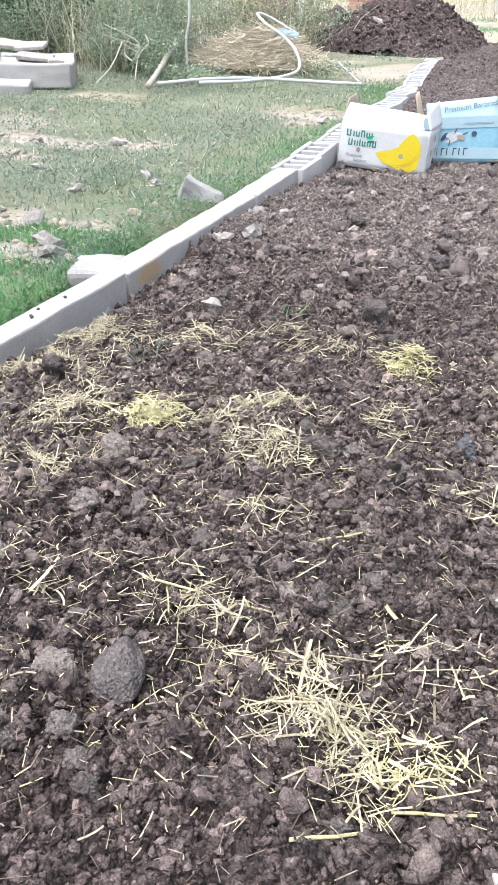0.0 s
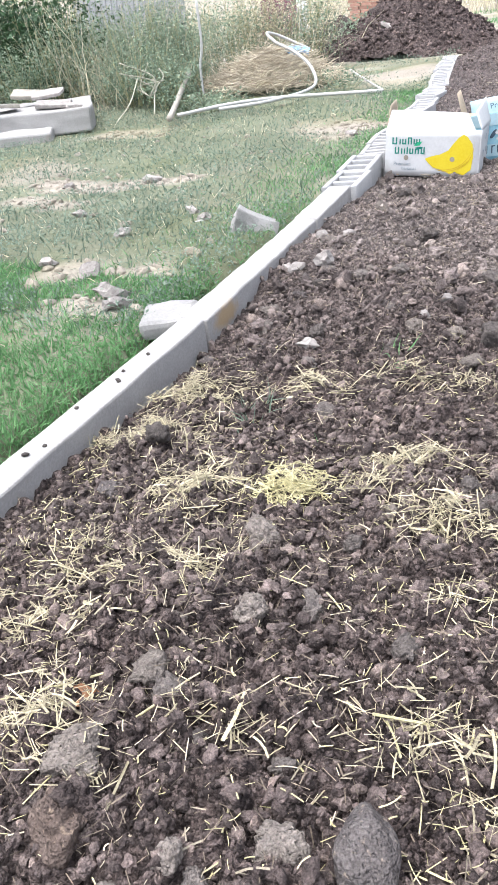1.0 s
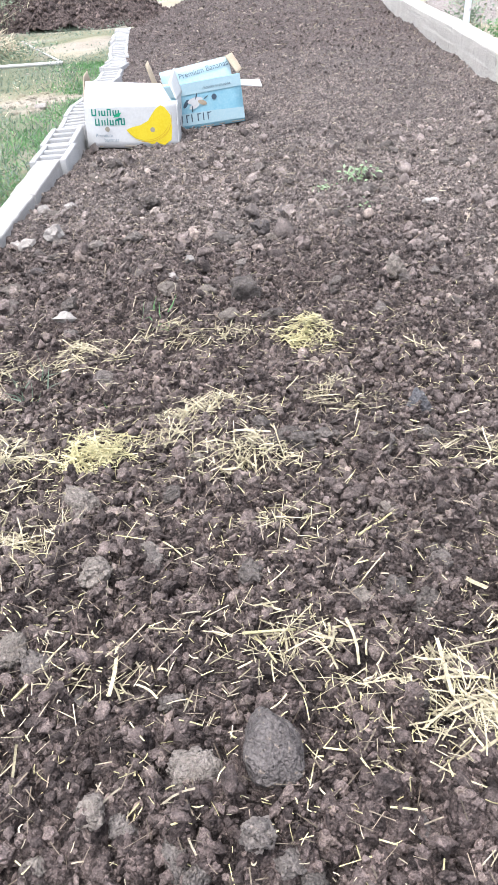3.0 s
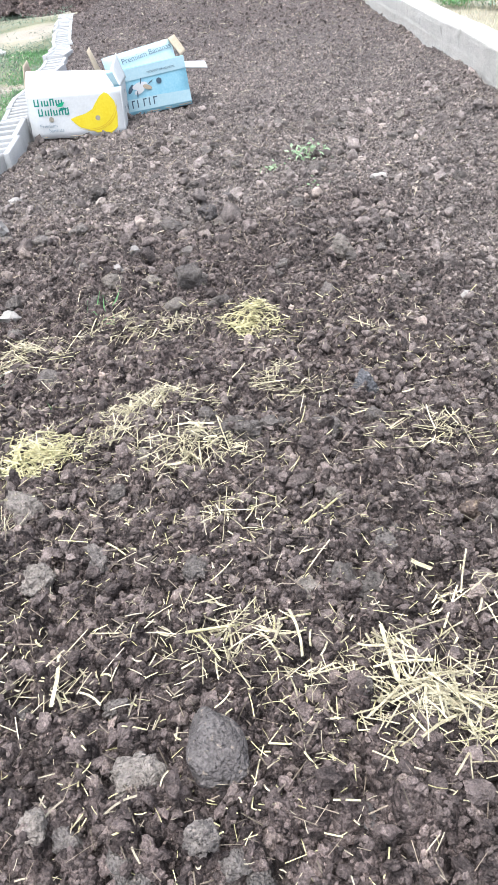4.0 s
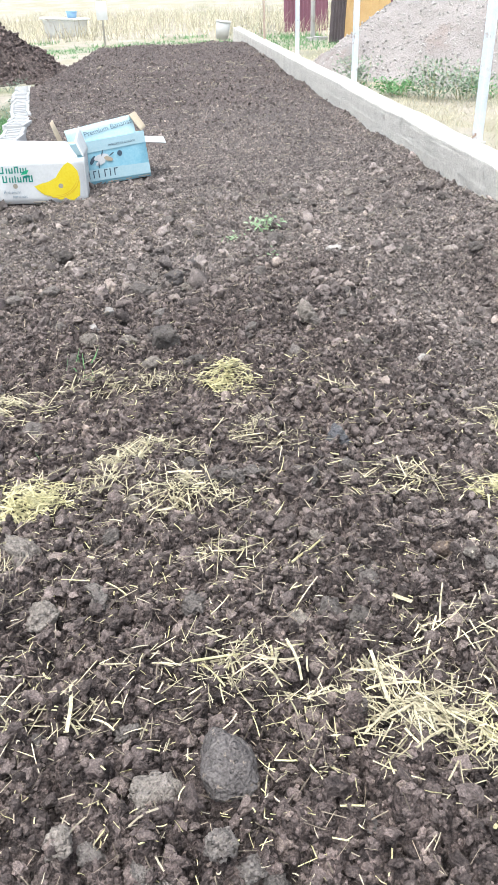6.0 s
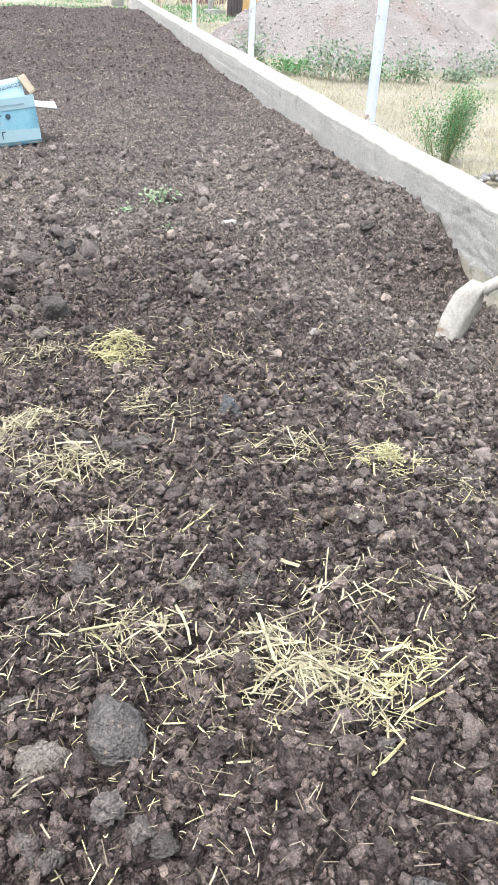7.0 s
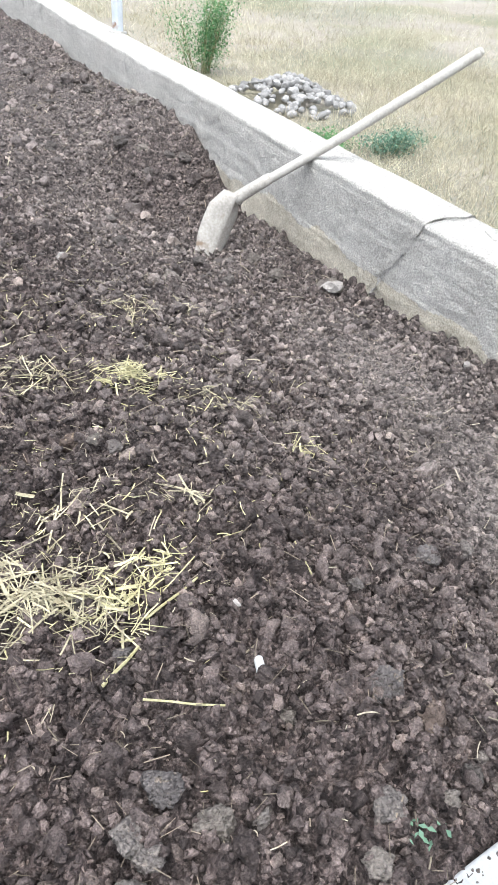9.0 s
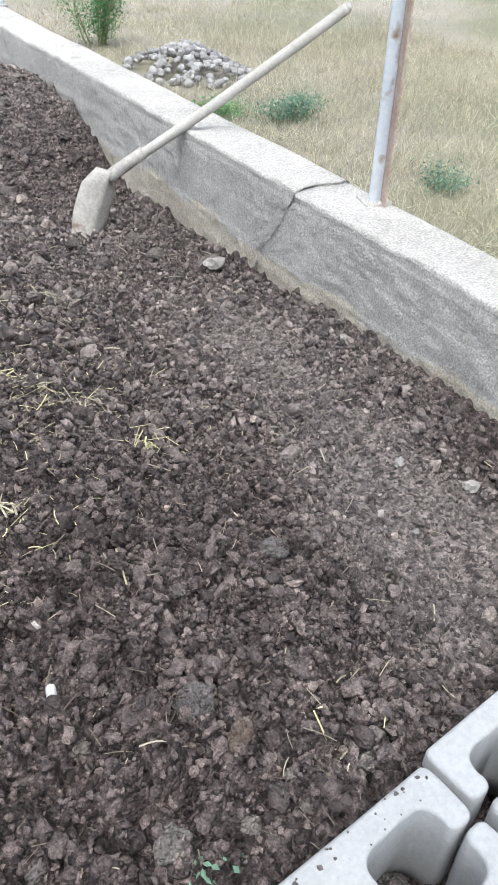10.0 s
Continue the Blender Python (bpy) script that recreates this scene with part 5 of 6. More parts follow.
def straw_pile(x, y, r, k):
    """A handful of chopped straw, densest in the middle."""
    n = max(10, int(k * 5600 * r * (r + 0.02)))
    a, d = RNG.uniform(0, 6.28, n), np.where(RNG.uniform(0, 1, n) < 0.6, np.sqrt(RNG.uniform(0, 1, n)) * 0.75, np.abs(RNG.normal(0, 0.62, n))) * r
    wob = 1 + 0.35 * np.sin(2 * a + 9 * x) + 0.2 * np.sin(5 * a + 7 * y)
    px, py = x + d * wob * np.cos(a) * 1.3, y + d * wob * np.sin(a) * 0.85
    dense = min(1.0, k / 4)
    lift = 0.006 + np.clip(1.15 - d / r, 0, 1) * RNG.uniform(0, 0.032, n) * dense
    size = (0.008 + 0.013 * RNG.gamma(1.4, 0.85, n)) * (1.0 if k >= 4 else 1.5)
    sheath = RNG.uniform(0, 1, n) < 0.16
    size = np.where(sheath, np.clip(size * 1.6, 0.03, 0.075), size)
    v, f = strands(px, py, size, RNG.uniform(0.0004, 0.0009, n) * RNG.choice([0.8, 1, 1, 1.4], n) * np.where(sheath, 1.9, 1.0), 0.26, lift)
    label = "dense pile of pale yellow chopped straw on soil" if k >= 3 else "thin scatter of yellow chopped straw on soil"
    thing("straw_pile" if k >= 3 else "straw_scatter", np_mesh("straw", v, f, [STRAW if k >= 4.5 else MIXED_STRAW], False), label, "straw", kind="stuff")


STRAW_A = [(-0.77, 1.24, 0.085, 12), (-0.34, 1.80, 0.07, 14), (-0.46, 1.20, 0.11, 4.4), (-0.62, 1.39, 0.06, 2.5), (-0.98, 1.24, 0.14, 4), (-1.24, 1.75, 0.14, 4), (-0.67, 1.85, 0.10, 1.8), (-0.53, 1.81, 0.09, 1.8), (-0.31, 1.48, 0.06, 3), (-0.62, 1.30, 0.09, 1.8), (-0.55, 1.45, 0.10, 2.5), (-0.85, 1.0, 0.12, 1.5), (-1.1, 1.0, 0.14, 1.6), (-0.9, 1.75, 0.12, 2.2), (-0.41, 0.99, 0.07, 0.9), (-0.40, 0.75, 0.06, 1), (-0.29, 0.67, 0.07, 1.5), (-0.18, 0.65, 0.10, 2.4), (-1.23, 1.51, 0.15, 3), (-0.63, 0.68, 0.06, 1.3), (-1.08, 0.83, 0.12, 2.2), (-0.93, 0.63, 0.11, 2.6), (-0.79, 0.57, 0.06, 1.5), (-0.70, 0.70, 0.05, 0.8)]
STRAW_B = [(-1.36, 1.51, 0.07, 1.8), (-1.29, 1.81, 0.09, 2), (-0.055, 0.59, 0.08, 4.6), (-0.135, 0.615, 0.08, 3.1), (-0.21, 0.65, 0.09, 1.8), (-0.43, 0.74, 0.12, 1.2), (-0.10, 0.53, 0.07, 1), (0.15, 1.14, 0.07, 7), (0.00, 1.19, 0.08, 1.5), (-0.05, 1.66, 0.05, 1.2), (0.28, 1.53, 0.07, 1.2), (-0.08, 1.24, 0.07, 1), (-0.22, 1.40, 0.08, 0.8), (0.40, 0.86, 0.023, 5), (0.46, 1.55, 0.034, 4), (0.35, 1.02, 0.036, 2), (0.27, 1.04, 0.047, 2), (0.30, 1.53, 0.044, 1), (0.09, 0.74, 0.06, 1), (-0.07, 0.78, 0.085, 1)]
for row in STRAW_A + STRAW_B:
    straw_pile(*row)


def loose_straw():
    n = 12000
    x, y = RNG.uniform(-1.4, 0.8, n), RNG.uniform(0.0, 2.3, n)
    want = (1 - smooth(0.0, 0.7, x)) * (1 - 0.9 * smooth(1.5, 2.2, y)) * (0.25 + 0.75 * smooth(-0.2, 0.6, fbm(x * 4, y * 4, 141, 3))) * (0.05 + 0.95 * smooth(0.42, 0.8, y + 0.3 * (-x)))
    ok = RNG.uniform(0, 1, n) < want
    x, y = x[ok], y[ok]
    n = len(x)
    v, f = strands(x, y, 0.007 + 0.011 * RNG.gamma(1.5, 0.8, n), RNG.uniform(0.0004, 0.0009, n) * RNG.choice([1, 1, 1, 1.4], n), 0.25, 0.003)
    thing("loose_straw", np_mesh("loose_straw", v, f, [STRAW], False), "loose yellow straw stalks strewn over the soil", "straw", kind="stuff")
    n = 14000
    x, y = RNG.uniform(-1.42, 1.1, n), RNG.uniform(0, 1, n) ** 2.0 * 4.6
    ok = RNG.uniform(0, 1, n) < (1 - 0.6 * smooth(-0.3, 0.3, x)) * (0.3 + 0.7 * smooth(0.4, 0.8, y - 0.3 * x))
    x, y = x[ok], y[ok]
    n = len(x)
    v, f = strands(x, y, RNG.uniform(0.008, 0.03, n) * (1 + 0.25 * y), RNG.uniform(0.0003, 0.0007, n) * (1 + 0.3 * y), 0.4, 0.008, HAIRS)
    thing("plant_fibres", np_mesh("plant_fibres", v, f, [FIBRE], False), "short brown fibres of rotted straw in the soil", "straw", kind="stuff")
    n = 6500
    x, y = RNG.uniform(-1.42, 1.0, n), 0.02 + RNG.uniform(0, 1, n) * 2.1
    ok = RNG.uniform(0, 1, n) < (1 - 0.85 * smooth(-0.2, 0.5, x)) * (0.15 + 0.85 * smooth(0.4, 0.75, y - 0.3 * x)) * (0.35 + 0.65 * smooth(-0.3, 0.4, fbm(x * 5, y * 5, 143, 3)))
    x, y = x[ok], y[ok]
    n = len(x)
    v, f = strands(x, y, 0.005 + 0.009 * RNG.gamma(1.5, 0.9, n), RNG.uniform(0.0004, 0.001, n), 0.35, 0.004)
    thing("beige_straw", np_mesh("beige_straw", v, f, [OLD_STRAW], False), "loose beige weathered straw over the near bed", "straw", kind="stuff")
    n = 1100
    x, y = RNG.uniform(-1.42, 1.1, n), RNG.uniform(0, 1, n) ** 1.4 * 12
    v, f = strands(x, y, RNG.uniform(0.015, 0.05, n) * (1 + 0.1 * y), RNG.uniform(0.0005, 0.001, n) * (1 + 0.3 * y), 0.25, 0.004)
    thing("old_straw", np_mesh("old_straw", v, f, [OLD_STRAW], False), "weathered pale straw bits over the soil", "straw", kind="stuff")


loose_straw()


def stalk(a, b, radius, material, label):
    """One stick lying from a to b, bent by the ground."""
    pts = [(a[0] + (b[0] - a[0]) * t, a[1] + (b[1] - a[1]) * t) for t in (0, 0.33, 0.66, 1)]
    za, zb = float(soil_top(*a)), float(soil_top(*b))
    zs = [za + (zb - za) * t + 0.012 + 0.004 * math.sin(9 * t) for t in (0, 0.33, 0.66, 1)]
    bm = tube([(p[0], p[1], z) for p, z in zip(pts, zs)], radius * 0.72, 6, 0.8)
    me = bpy.data.meshes.new("stalk")
    bm.to_mesh(me)
    bm.free()
    me.materials.append(material)
    thing("stalk", me, label, "stalk", "single stalks on the bed")


for a, b, r in (((-0.06, 0.82), (-0.03, 0.69), 0.003), ((-0.42, 0.76), (-0.35, 0.77), 0.0022)):
    stalk(a, b, r, OLD_STRAW, "grey-brown dry stick lying on the soil")
for a, b, r in (((-0.47, 0.735), (-0.30, 0.79), 0.0028), ((-0.29, 0.97), (-0.23, 1.03), 0.003), ((-0.24, 0.60), (-0.12, 0.63), 0.003), ((-0.05, 0.54), (0.04, 0.57), 0.003), ((-0.10, 0.42), (-0.02, 0.36), 0.0022), ((0.20, 0.52), (0.22, 0.60), 0.002), ((-1.02, 0.66), (-0.86, 0.72), 0.003), ((-0.839, 0.556), (-0.749, 0.675), 0.003), ((-0.14, 0.447), (-0.076, 0.498), 0.0035), ((-1.11, 0.853), (-1.043, 0.911), 0.003)):
    stalk(a, b, r, STRAW, "single pale yellow straw stalk on the soil")


DEAD_LEAF = noisy("dead_leaf", (0.20, 0.10, 0.055), (0.36, 0.20, 0.115), 30, 160, 0.8, 0.4, 0.002)


def dead_leaf(x, y, size, turn):
    """One curled brown leaf on the soil."""
    bm = bmesh.new()
    rows, cols, grid = 9, 7, {}
    for i in range(rows):
        t = i / (rows - 1)
        half = 0.36 * math.sin(math.pi * min(1, 0.08 + t * 0.92)) ** 0.8
        for j in range(cols):
            u = -1 + 2 * j / (cols - 1)
            edge = 1 + 0.12 * math.sin(7 * t * math.pi + 2 * u)
            z = 0.22 * u * u + 0.14 * math.sin(3 * t + 1) + 0.04 * math.sin(9 * t + 4 * u)
            for s in (0, 1):
                grid[i, j, s] = bm.verts.new(((t - 0.5) * size, half * u * edge * size, (z + 0.02 * s) * size))
    for i in range(rows - 1):
        for j in range(cols - 1):
            bm.faces.new([grid[i + a, j + b, 1] for a, b in ((0, 0), (1, 0), (1, 1), (0, 1))])
            bm.faces.new([grid[i + a, j + b, 0] for a, b in ((0, 0), (0, 1), (1, 1), (1, 0))])
    me = bpy.data.meshes.new("dead_leaf")
    bm.to_mesh(me)
    bm.free()
    for p in me.polygons:
        p.use_smooth = True
    me.materials.append(DEAD_LEAF)
    thing("dead_leaf", me, "curled rust-brown dead leaf lying on straw", "leaf", at=pose(x, y, float(soil_top(x, y)) + 0.004, 6, -8, turn))


dead_leaf(-0.873, 0.681, 0.05, 35)


# ---- growing plants ----
LEAF = leaf_template()
BLADES = [blade_template(c) for c in (0.15, 0.45, 0.8, 1.1)]
STIFF = [blade_template(c, 1) for c in (0.0, 0.12, 0.25)]
THATCH = [blade_template(c, 1) for c in (0.2, 0.6, 1.0)]


def blades(x, y, z, height, width, lean=0.35, shapes=BLADES):
    n = len(x)
    rot = rotations(RNG.uniform(0, 6.28, n), RNG.normal(0, 1, n) * lean, RNG.normal(0, 1, n) * lean)
    scale = np.stack([height, width, height], -1)
    pick = RNG.integers(0, len(shapes), n)
    return joined([scattered(t, np.stack([x, y, z], -1)[pick == k], rot[pick == k], scale[pick == k]) for k, t in enumerate(shapes)])


def leaves(x, y, z, size):
    n = len(x)
    rot = rotations(RNG.uniform(0, 6.28, n), RNG.normal(0, 0.6, n), RNG.normal(0, 0.6, n))
    return scattered(LEAF, np.stack([x, y, z], -1), rot, np.stack([size, size * RNG.uniform(0.6, 1.1, n), size], -1))


def tuft(x, y, n, h, w, spread, material, label, name="grass_tuft", z=None):
    px, py = x + RNG.normal(0, spread, n), y + RNG.normal(0, spread, n)
    pz = (soil_top(px, py) if z is None else np.full(n, z)) - 0.004
    v, f = blades(px, py, pz, RNG.uniform(0.5, 1.1, n) * h, RNG.uniform(0.7, 1.3, n) * w, 0.45)
    thing(name, np_mesh(name, v, f, [material]), label, "weed", kind="stuff")


def seedling(x, y, n, size, spread, height, leaf=None):
    z = float(soil_top(x, y))
    ob = holder("seedling", "small bright green leafy weed growing in the soil", "weed", "seedlings in the bed", Matrix.Translation((x, y, z)))
    part("stem", tube([(0, 0, -0.01), (0.003, 0.002, height * 0.5), (0, 0.004, height)], size * 0.04, 5, 0.6), STEM, ob)
    for k in range(n):
        px, py = RNG.normal(0, spread, 1), RNG.normal(0, spread, 1)
        v, f = leaves(px, py, RNG.uniform(0.2, 1.0, 1) * height, RNG.uniform(0.6, 1.2, 1) * size)
        part("leaf", np_mesh("leaf", v, f, [leaf or SPROUT]), None, ob)


seedling(0.0, 3.65, 80, 0.03, 0.04, 0.075)
seedling(-0.165, 3.50, 22, 0.024, 0.035, 0.025)
seedling(-0.03, 3.20, 30, 0.022, 0.04, 0.025)
seedling(0.065, 3.12, 16, 0.02, 0.03, 0.02)
seedling(0.112, 0.148, 14, 0.011, 0.010, 0.012, BLUE_LEAF)
seedling(0.150, 0.142, 9, 0.009, 0.007, 0.010, BLUE_LEAF)
tuft(-0.74, 1.93, 14, 0.06, 0.004, 0.02, GRASS, "small green grass tuft growing in the soil")
tuft(-1.0, 1.60, 22, 0.06, 0.004, 0.03, COVER, "grey-green grass tuft growing in the soil")
tuft(-0.80, 1.45, 10, 0.04, 0.004, 0.015, GRASS, "small green grass tuft growing in the soil")
tuft(-1.06, 0.63, 18, 0.07, 0.004, 0.04, COVER, "grey-green grass tuft growing in the soil")


def left_edge(y):
    return np.interp(y, [-1, 3.4, 4.1, 4.9, 5.7, 7.6, 8.7, 10.8, 12], [-1.54, -1.58, -1.68, -1.73, -1.79, -1.88, -2.05, -2.35, -2.5])


def lawn():
    n = 52000
    y = 0.7 + 2.2 * RNG.uniform(0, 1, n)
    x = left_edge(y) - 0.004 - np.where(RNG.uniform(0, 1, n) < 0.35, np.abs(RNG.normal(0, 0.08, n)), 1.3 * RNG.uniform(0, 1, n))
    m = 9000
    y = np.concatenate([y, 2.8 + 6.5 * RNG.uniform(0, 1, m)])
    x = np.concatenate([x, left_edge(y[-m:]) - np.abs(RNG.normal(0, 0.28, m))])
    n = len(x)
    ok = RNG.uniform(0, 1, n) > bare(x, y)
    ok &= RNG.uniform(0, 1, n) < 0.3 + 0.7 * smooth(-0.35, 0.15, fbm(x * 2.2, y * 2.2, 161, 3) + 0.25)
    x, y = x[ok], y[ok]
    n = len(x)
    v, f = blades(x, y, ground_z(x, y) - 0.004, RNG.uniform(0.02, 0.052, n), RNG.uniform(0.0025, 0.005, n) * (1 + 0.1 * y), 0.6)
    thing("lawn_grass", np_mesh("lawn_grass", v, f, [GRASS]), "short bright green grass growing along the kerb", "grass", kind="stuff")
    n = 115000
    y = 2.3 + 11.3 * RNG.uniform(0, 1, n) ** 1.3
    x = left_edge(y) - 0.03 - (1.8 + 0.55 * y) * RNG.uniform(0, 1, n)
    ok = RNG.uniform(0, 1, n) > 0.97 * bare(x, y)
    clump = smooth(-0.3, 0.3, fbm(x * 2.3, y * 1.7, 171, 4))
    ok &= RNG.uniform(0, 1, n) < clump * (1 - 0.45 * smooth(4.2, 5.2, y)) + 0.12
    tall = 0.02 + 0.06 * clump[ok]
    x, y = x[ok], y[ok]
    n = len(x)
    v, f = leaves(x, y, ground_z(x, y) + RNG.uniform(0.0, 1.0, n) * tall, RNG.uniform(0.007, 0.017, n) * (1 + 0.08 * y))
    thing("ground_cover", np_mesh("ground_cover", v, f, [COVER]), "low grey-green creeping weeds over the yard", "weeds", kind="stuff")
    n = 16000
    y = 2.2 + 9 * RNG.uniform(0, 1, n) ** 1.3
    x = left_edge(y) - 0.03 - (1.8 + 0.55 * y) * RNG.uniform(0, 1, n)
    ok = RNG.uniform(0, 1, n) > 0.97 * bare(x, y)
    x, y = x[ok], y[ok]
    n = len(x)
    v, f = blades(x, y, ground_z(x, y), RNG.uniform(0.025, 0.065, n), RNG.uniform(0.003, 0.006, n) * (1 + 0.08 * y), 0.6)
    thing("yard_grass", np_mesh("yard_grass", v, f, [COVER]), "short grey-green grass among the creeping weeds", "grass", kind="stuff")
    n = 9000
    y = 2.2 + 6.5 * RNG.uniform(0, 1, n)
    x = left_edge(y) - 0.05 - 3.2 * RNG.uniform(0, 1, n)
    ok = RNG.uniform(0, 1, n) < bare(x, y) + 0.03
    x, y = x[ok], y[ok]
    n = len(x)
    r = 0.006 + 0.03 * RNG.uniform(0, 1, n) ** 5
    rot = rotations(RNG.uniform(0, 6.28, n), RNG.normal(0, 0.3, n), RNG.normal(0, 0.3, n))
    v, f = scattered(lump_template(31, 1, 0.6), np.stack([x, y, ground_z(x, y) + 0.2 * r], -1), rot, r[:, None] * RNG.uniform(0.6, 1.5, (n, 3)) * np.array([1, 1, 0.6]))
    thing("yard_clods", np_mesh("yard_clods", v, f, [GROUND]), "sandy clods and pebbles on the worn patches of the yard", "clods", kind="stuff")
    n = 3500
    y = 2 + 9 * RNG.uniform(0, 1, n)
    x = left_edge(y) - 0.3 - 5.5 * RNG.uniform(0, 1, n)
    ok = RNG.uniform(0, 1, n) > 0.9 * bare(x, y)
    x, y = x[ok], y[ok]
    v, f = blades(x, y, ground_z(x, y), RNG.uniform(0.03, 0.09, len(x)), RNG.uniform(0.003, 0.006, len(x)), 0.7)
    thing("yard_dry_grass", np_mesh("yard_dry_grass", v, f, [HAY]), "thin dry grass between the creeping weeds", "grass", kind="stuff")


lawn()


def dry_field():
    n = 66000
    d = RNG.uniform(0, 1, n) ** 1.7
    y = 0.3 + 20 * d * RNG.uniform(0.3, 1, n)
    x = 1.40 + 7.0 * RNG.uniform(0, 1, n) * (0.25 + 0.75 * RNG.uniform(0, 1, n))
    thin = smooth(-0.7, 0.0, fbm(x * 1.3, y * 1.3, 181, 4))
    ok = RNG.uniform(0, 1, n) < 0.12 + 0.88 * thin
    ok &= ((x - 4.1) / 2.3) ** 2 + ((y - 13) / 2.4) ** 2 > 1
    ok &= ((x - 2.3) / 0.30) ** 2 + ((y - 4.2) / 0.4) ** 2 > 1
    x, y = x[ok], y[ok]
    n = len(x)
    v, f = blades(x, y, ground_z(x, y) - 0.005, RNG.uniform(0.02, 0.08, n) * (1 + 0.07 * y), RNG.uniform(0.0013, 0.0026, n) * (1 + 0.14 * y), 0.8, STIFF)
    m = 64000
    x2, y2 = RNG.uniform(1.38, 4.6, m), RNG.uniform(0.6, 5.0, m)
    ok = ((x2 - 2.3) / 0.36) ** 2 + ((y2 - 4.2) / 0.46) ** 2 > 1
    x2, y2 = x2[ok], y2[ok]
    m = len(x2)
    v, f = joined([(v, f), blades(x2, y2, ground_z(x2, y2) - 0.003, RNG.uniform(0.025, 0.09, m), RNG.uniform(0.002, 0.004, m), 1.0, THATCH)])
    k = 800
    cx, cy, size = RNG.uniform(1.45, 4.8, k), RNG.uniform(0.7, 6.5, k), RNG.uniform(0.02, 0.06, k)
    ok = ((cx - 2.3) / 0.4) ** 2 + ((cy - 4.2) / 0.55) ** 2 > 1
    cx, cy, size = cx[ok].repeat(36), cy[ok].repeat(36), size[ok].repeat(36)
    m = len(cx)
    x2, y2 = cx + RNG.normal(0, 1, m) * size, cy + RNG.normal(0, 1, m) * size
    v, f = joined([(v, f), blades(x2, y2, ground_z(x2, y2) - 0.003, size * RNG.uniform(0.9, 2.2, m), RNG.uniform(0.0014, 0.0028, m), 0.55, THATCH)])
    thing("dry_grass", np_mesh("dry_grass", v, f, [HAY]), "sparse dry yellow grass beyond the wall", "grass", kind="stuff")
    n = 16000
    y = 0.5 + 12 * RNG.uniform(0, 1, n)
    x = 1.42 + 6.5 * RNG.uniform(0, 1, n) ** 1.4
    ok = fbm(x * 0.9, y * 0.9, 191, 3) > -0.2
    ok &= ((x - 4.1) / 2.3) ** 2 + ((y - 13) / 2.4) ** 2 > 1
    x, y = x[ok], y[ok]
    n = len(x)
    v, f = blades(x, y, ground_z(x, y) - 0.005, RNG.uniform(0.02, 0.06, n), RNG.uniform(0.0012, 0.003, n), 0.8)
    thing("green_field_grass", np_mesh("green_field_grass", v, f, [COVER]), "patches of green grass among the dry grass", "grass", kind="stuff")
    n = 16000
    y = 20 + 26 * RNG.uniform(0, 1, n) ** 1.2
    x = -16 + 36 * RNG.uniform(0, 1, n)
    ok = (y > 24 + 2 * vnoise(x * 0.5, y * 0.1, 8)) | (x > 5)
    x, y = x[ok], y[ok]
    n = len(x)
    v, f = blades(x, y, ground_z(x, y) - 0.01, RNG.uniform(0.25, 0.75, n), RNG.uniform(0.012, 0.025, n), 0.25)
    thing("tall_dry_grass", np_mesh("tall_dry_grass", v, f, [HAY]), "tall pale yellow dry grass in the far field", "grass", kind="stuff")
    n = 9000
    y = 17.8 + 7 * RNG.uniform(0, 1, n)
    x = -6 + 10 * RNG.uniform(0, 1, n)
    ok = fbm(x * 0.7, y * 0.7, 195, 3) > -0.2
    x, y = x[ok], y[ok]
    n = len(x)
    v, f = blades(x, y, ground_z(x, y) - 0.01, RNG.uniform(0.05, 0.16, n), RNG.uniform(0.01, 0.018, n), 0.5)
    thing("far_grass", np_mesh("far_grass", v, f, [GRASS]), "green grass strip beyond the end of the bed", "grass", kind="stuff")


dry_field()


def weed_bush(x, y, h, r, n, material, label, leaf=0.05, z=None, stems=9, feather=False):
    """A leafy weed: thin stems fanning out, leaves strewn along them."""
    ob = holder("weed_bush", label, "weed", at=Matrix.Translation((x, y, float(ground_z(np.array(x), np.array(y))) if z is None else z)))
    bms = []
    px, py, pz = [], [], []
    for s in range(stems):
        a, out = RNG.uniform(0, 6.28), r * RNG.uniform(0.25, 1.0)
        top = Vector((math.cos(a) * out, math.sin(a) * out, h * RNG.uniform(0.6, 1.0) * (1 - 0.25 * out / r)))
        foot = Vector((math.cos(a) * out * 0.25, math.sin(a) * out * 0.25, -0.02))
        mid = foot.lerp(top, 0.5) + Vector((RNG.normal(0, 0.03), RNG.normal(0, 0.03), h * 0.06))
        bms.append(spline([foot, mid, top], 4))
        k = n // stems
        t = RNG.uniform(0.12, 1.0, k) ** 0.8
        fan = (0.16 if feather else 0.28) * r
        px.append(foot.x + (top.x - foot.x) * t + RNG.normal(0, fan, k))
        py.append(foot.y + (top.y - foot.y) * t + RNG.normal(0, fan, k))
        pz.append(np.clip(top.z * t + RNG.normal(0, 0.07 * h, k), 0.005, None))
    for line in bms:
        part("stem", tube(line, 0.0035 + 0.002 * h, 5, 0.4), STEM, ob)
    px, py, pz = np.concatenate(px), np.concatenate(py), np.concatenate(pz)
    v, f = leaves(px, py, pz, RNG.uniform(0.5, 1.2, len(px)) * leaf)
    part("foliage", np_mesh("foliage", v, f, [material]), None, ob)
    return ob


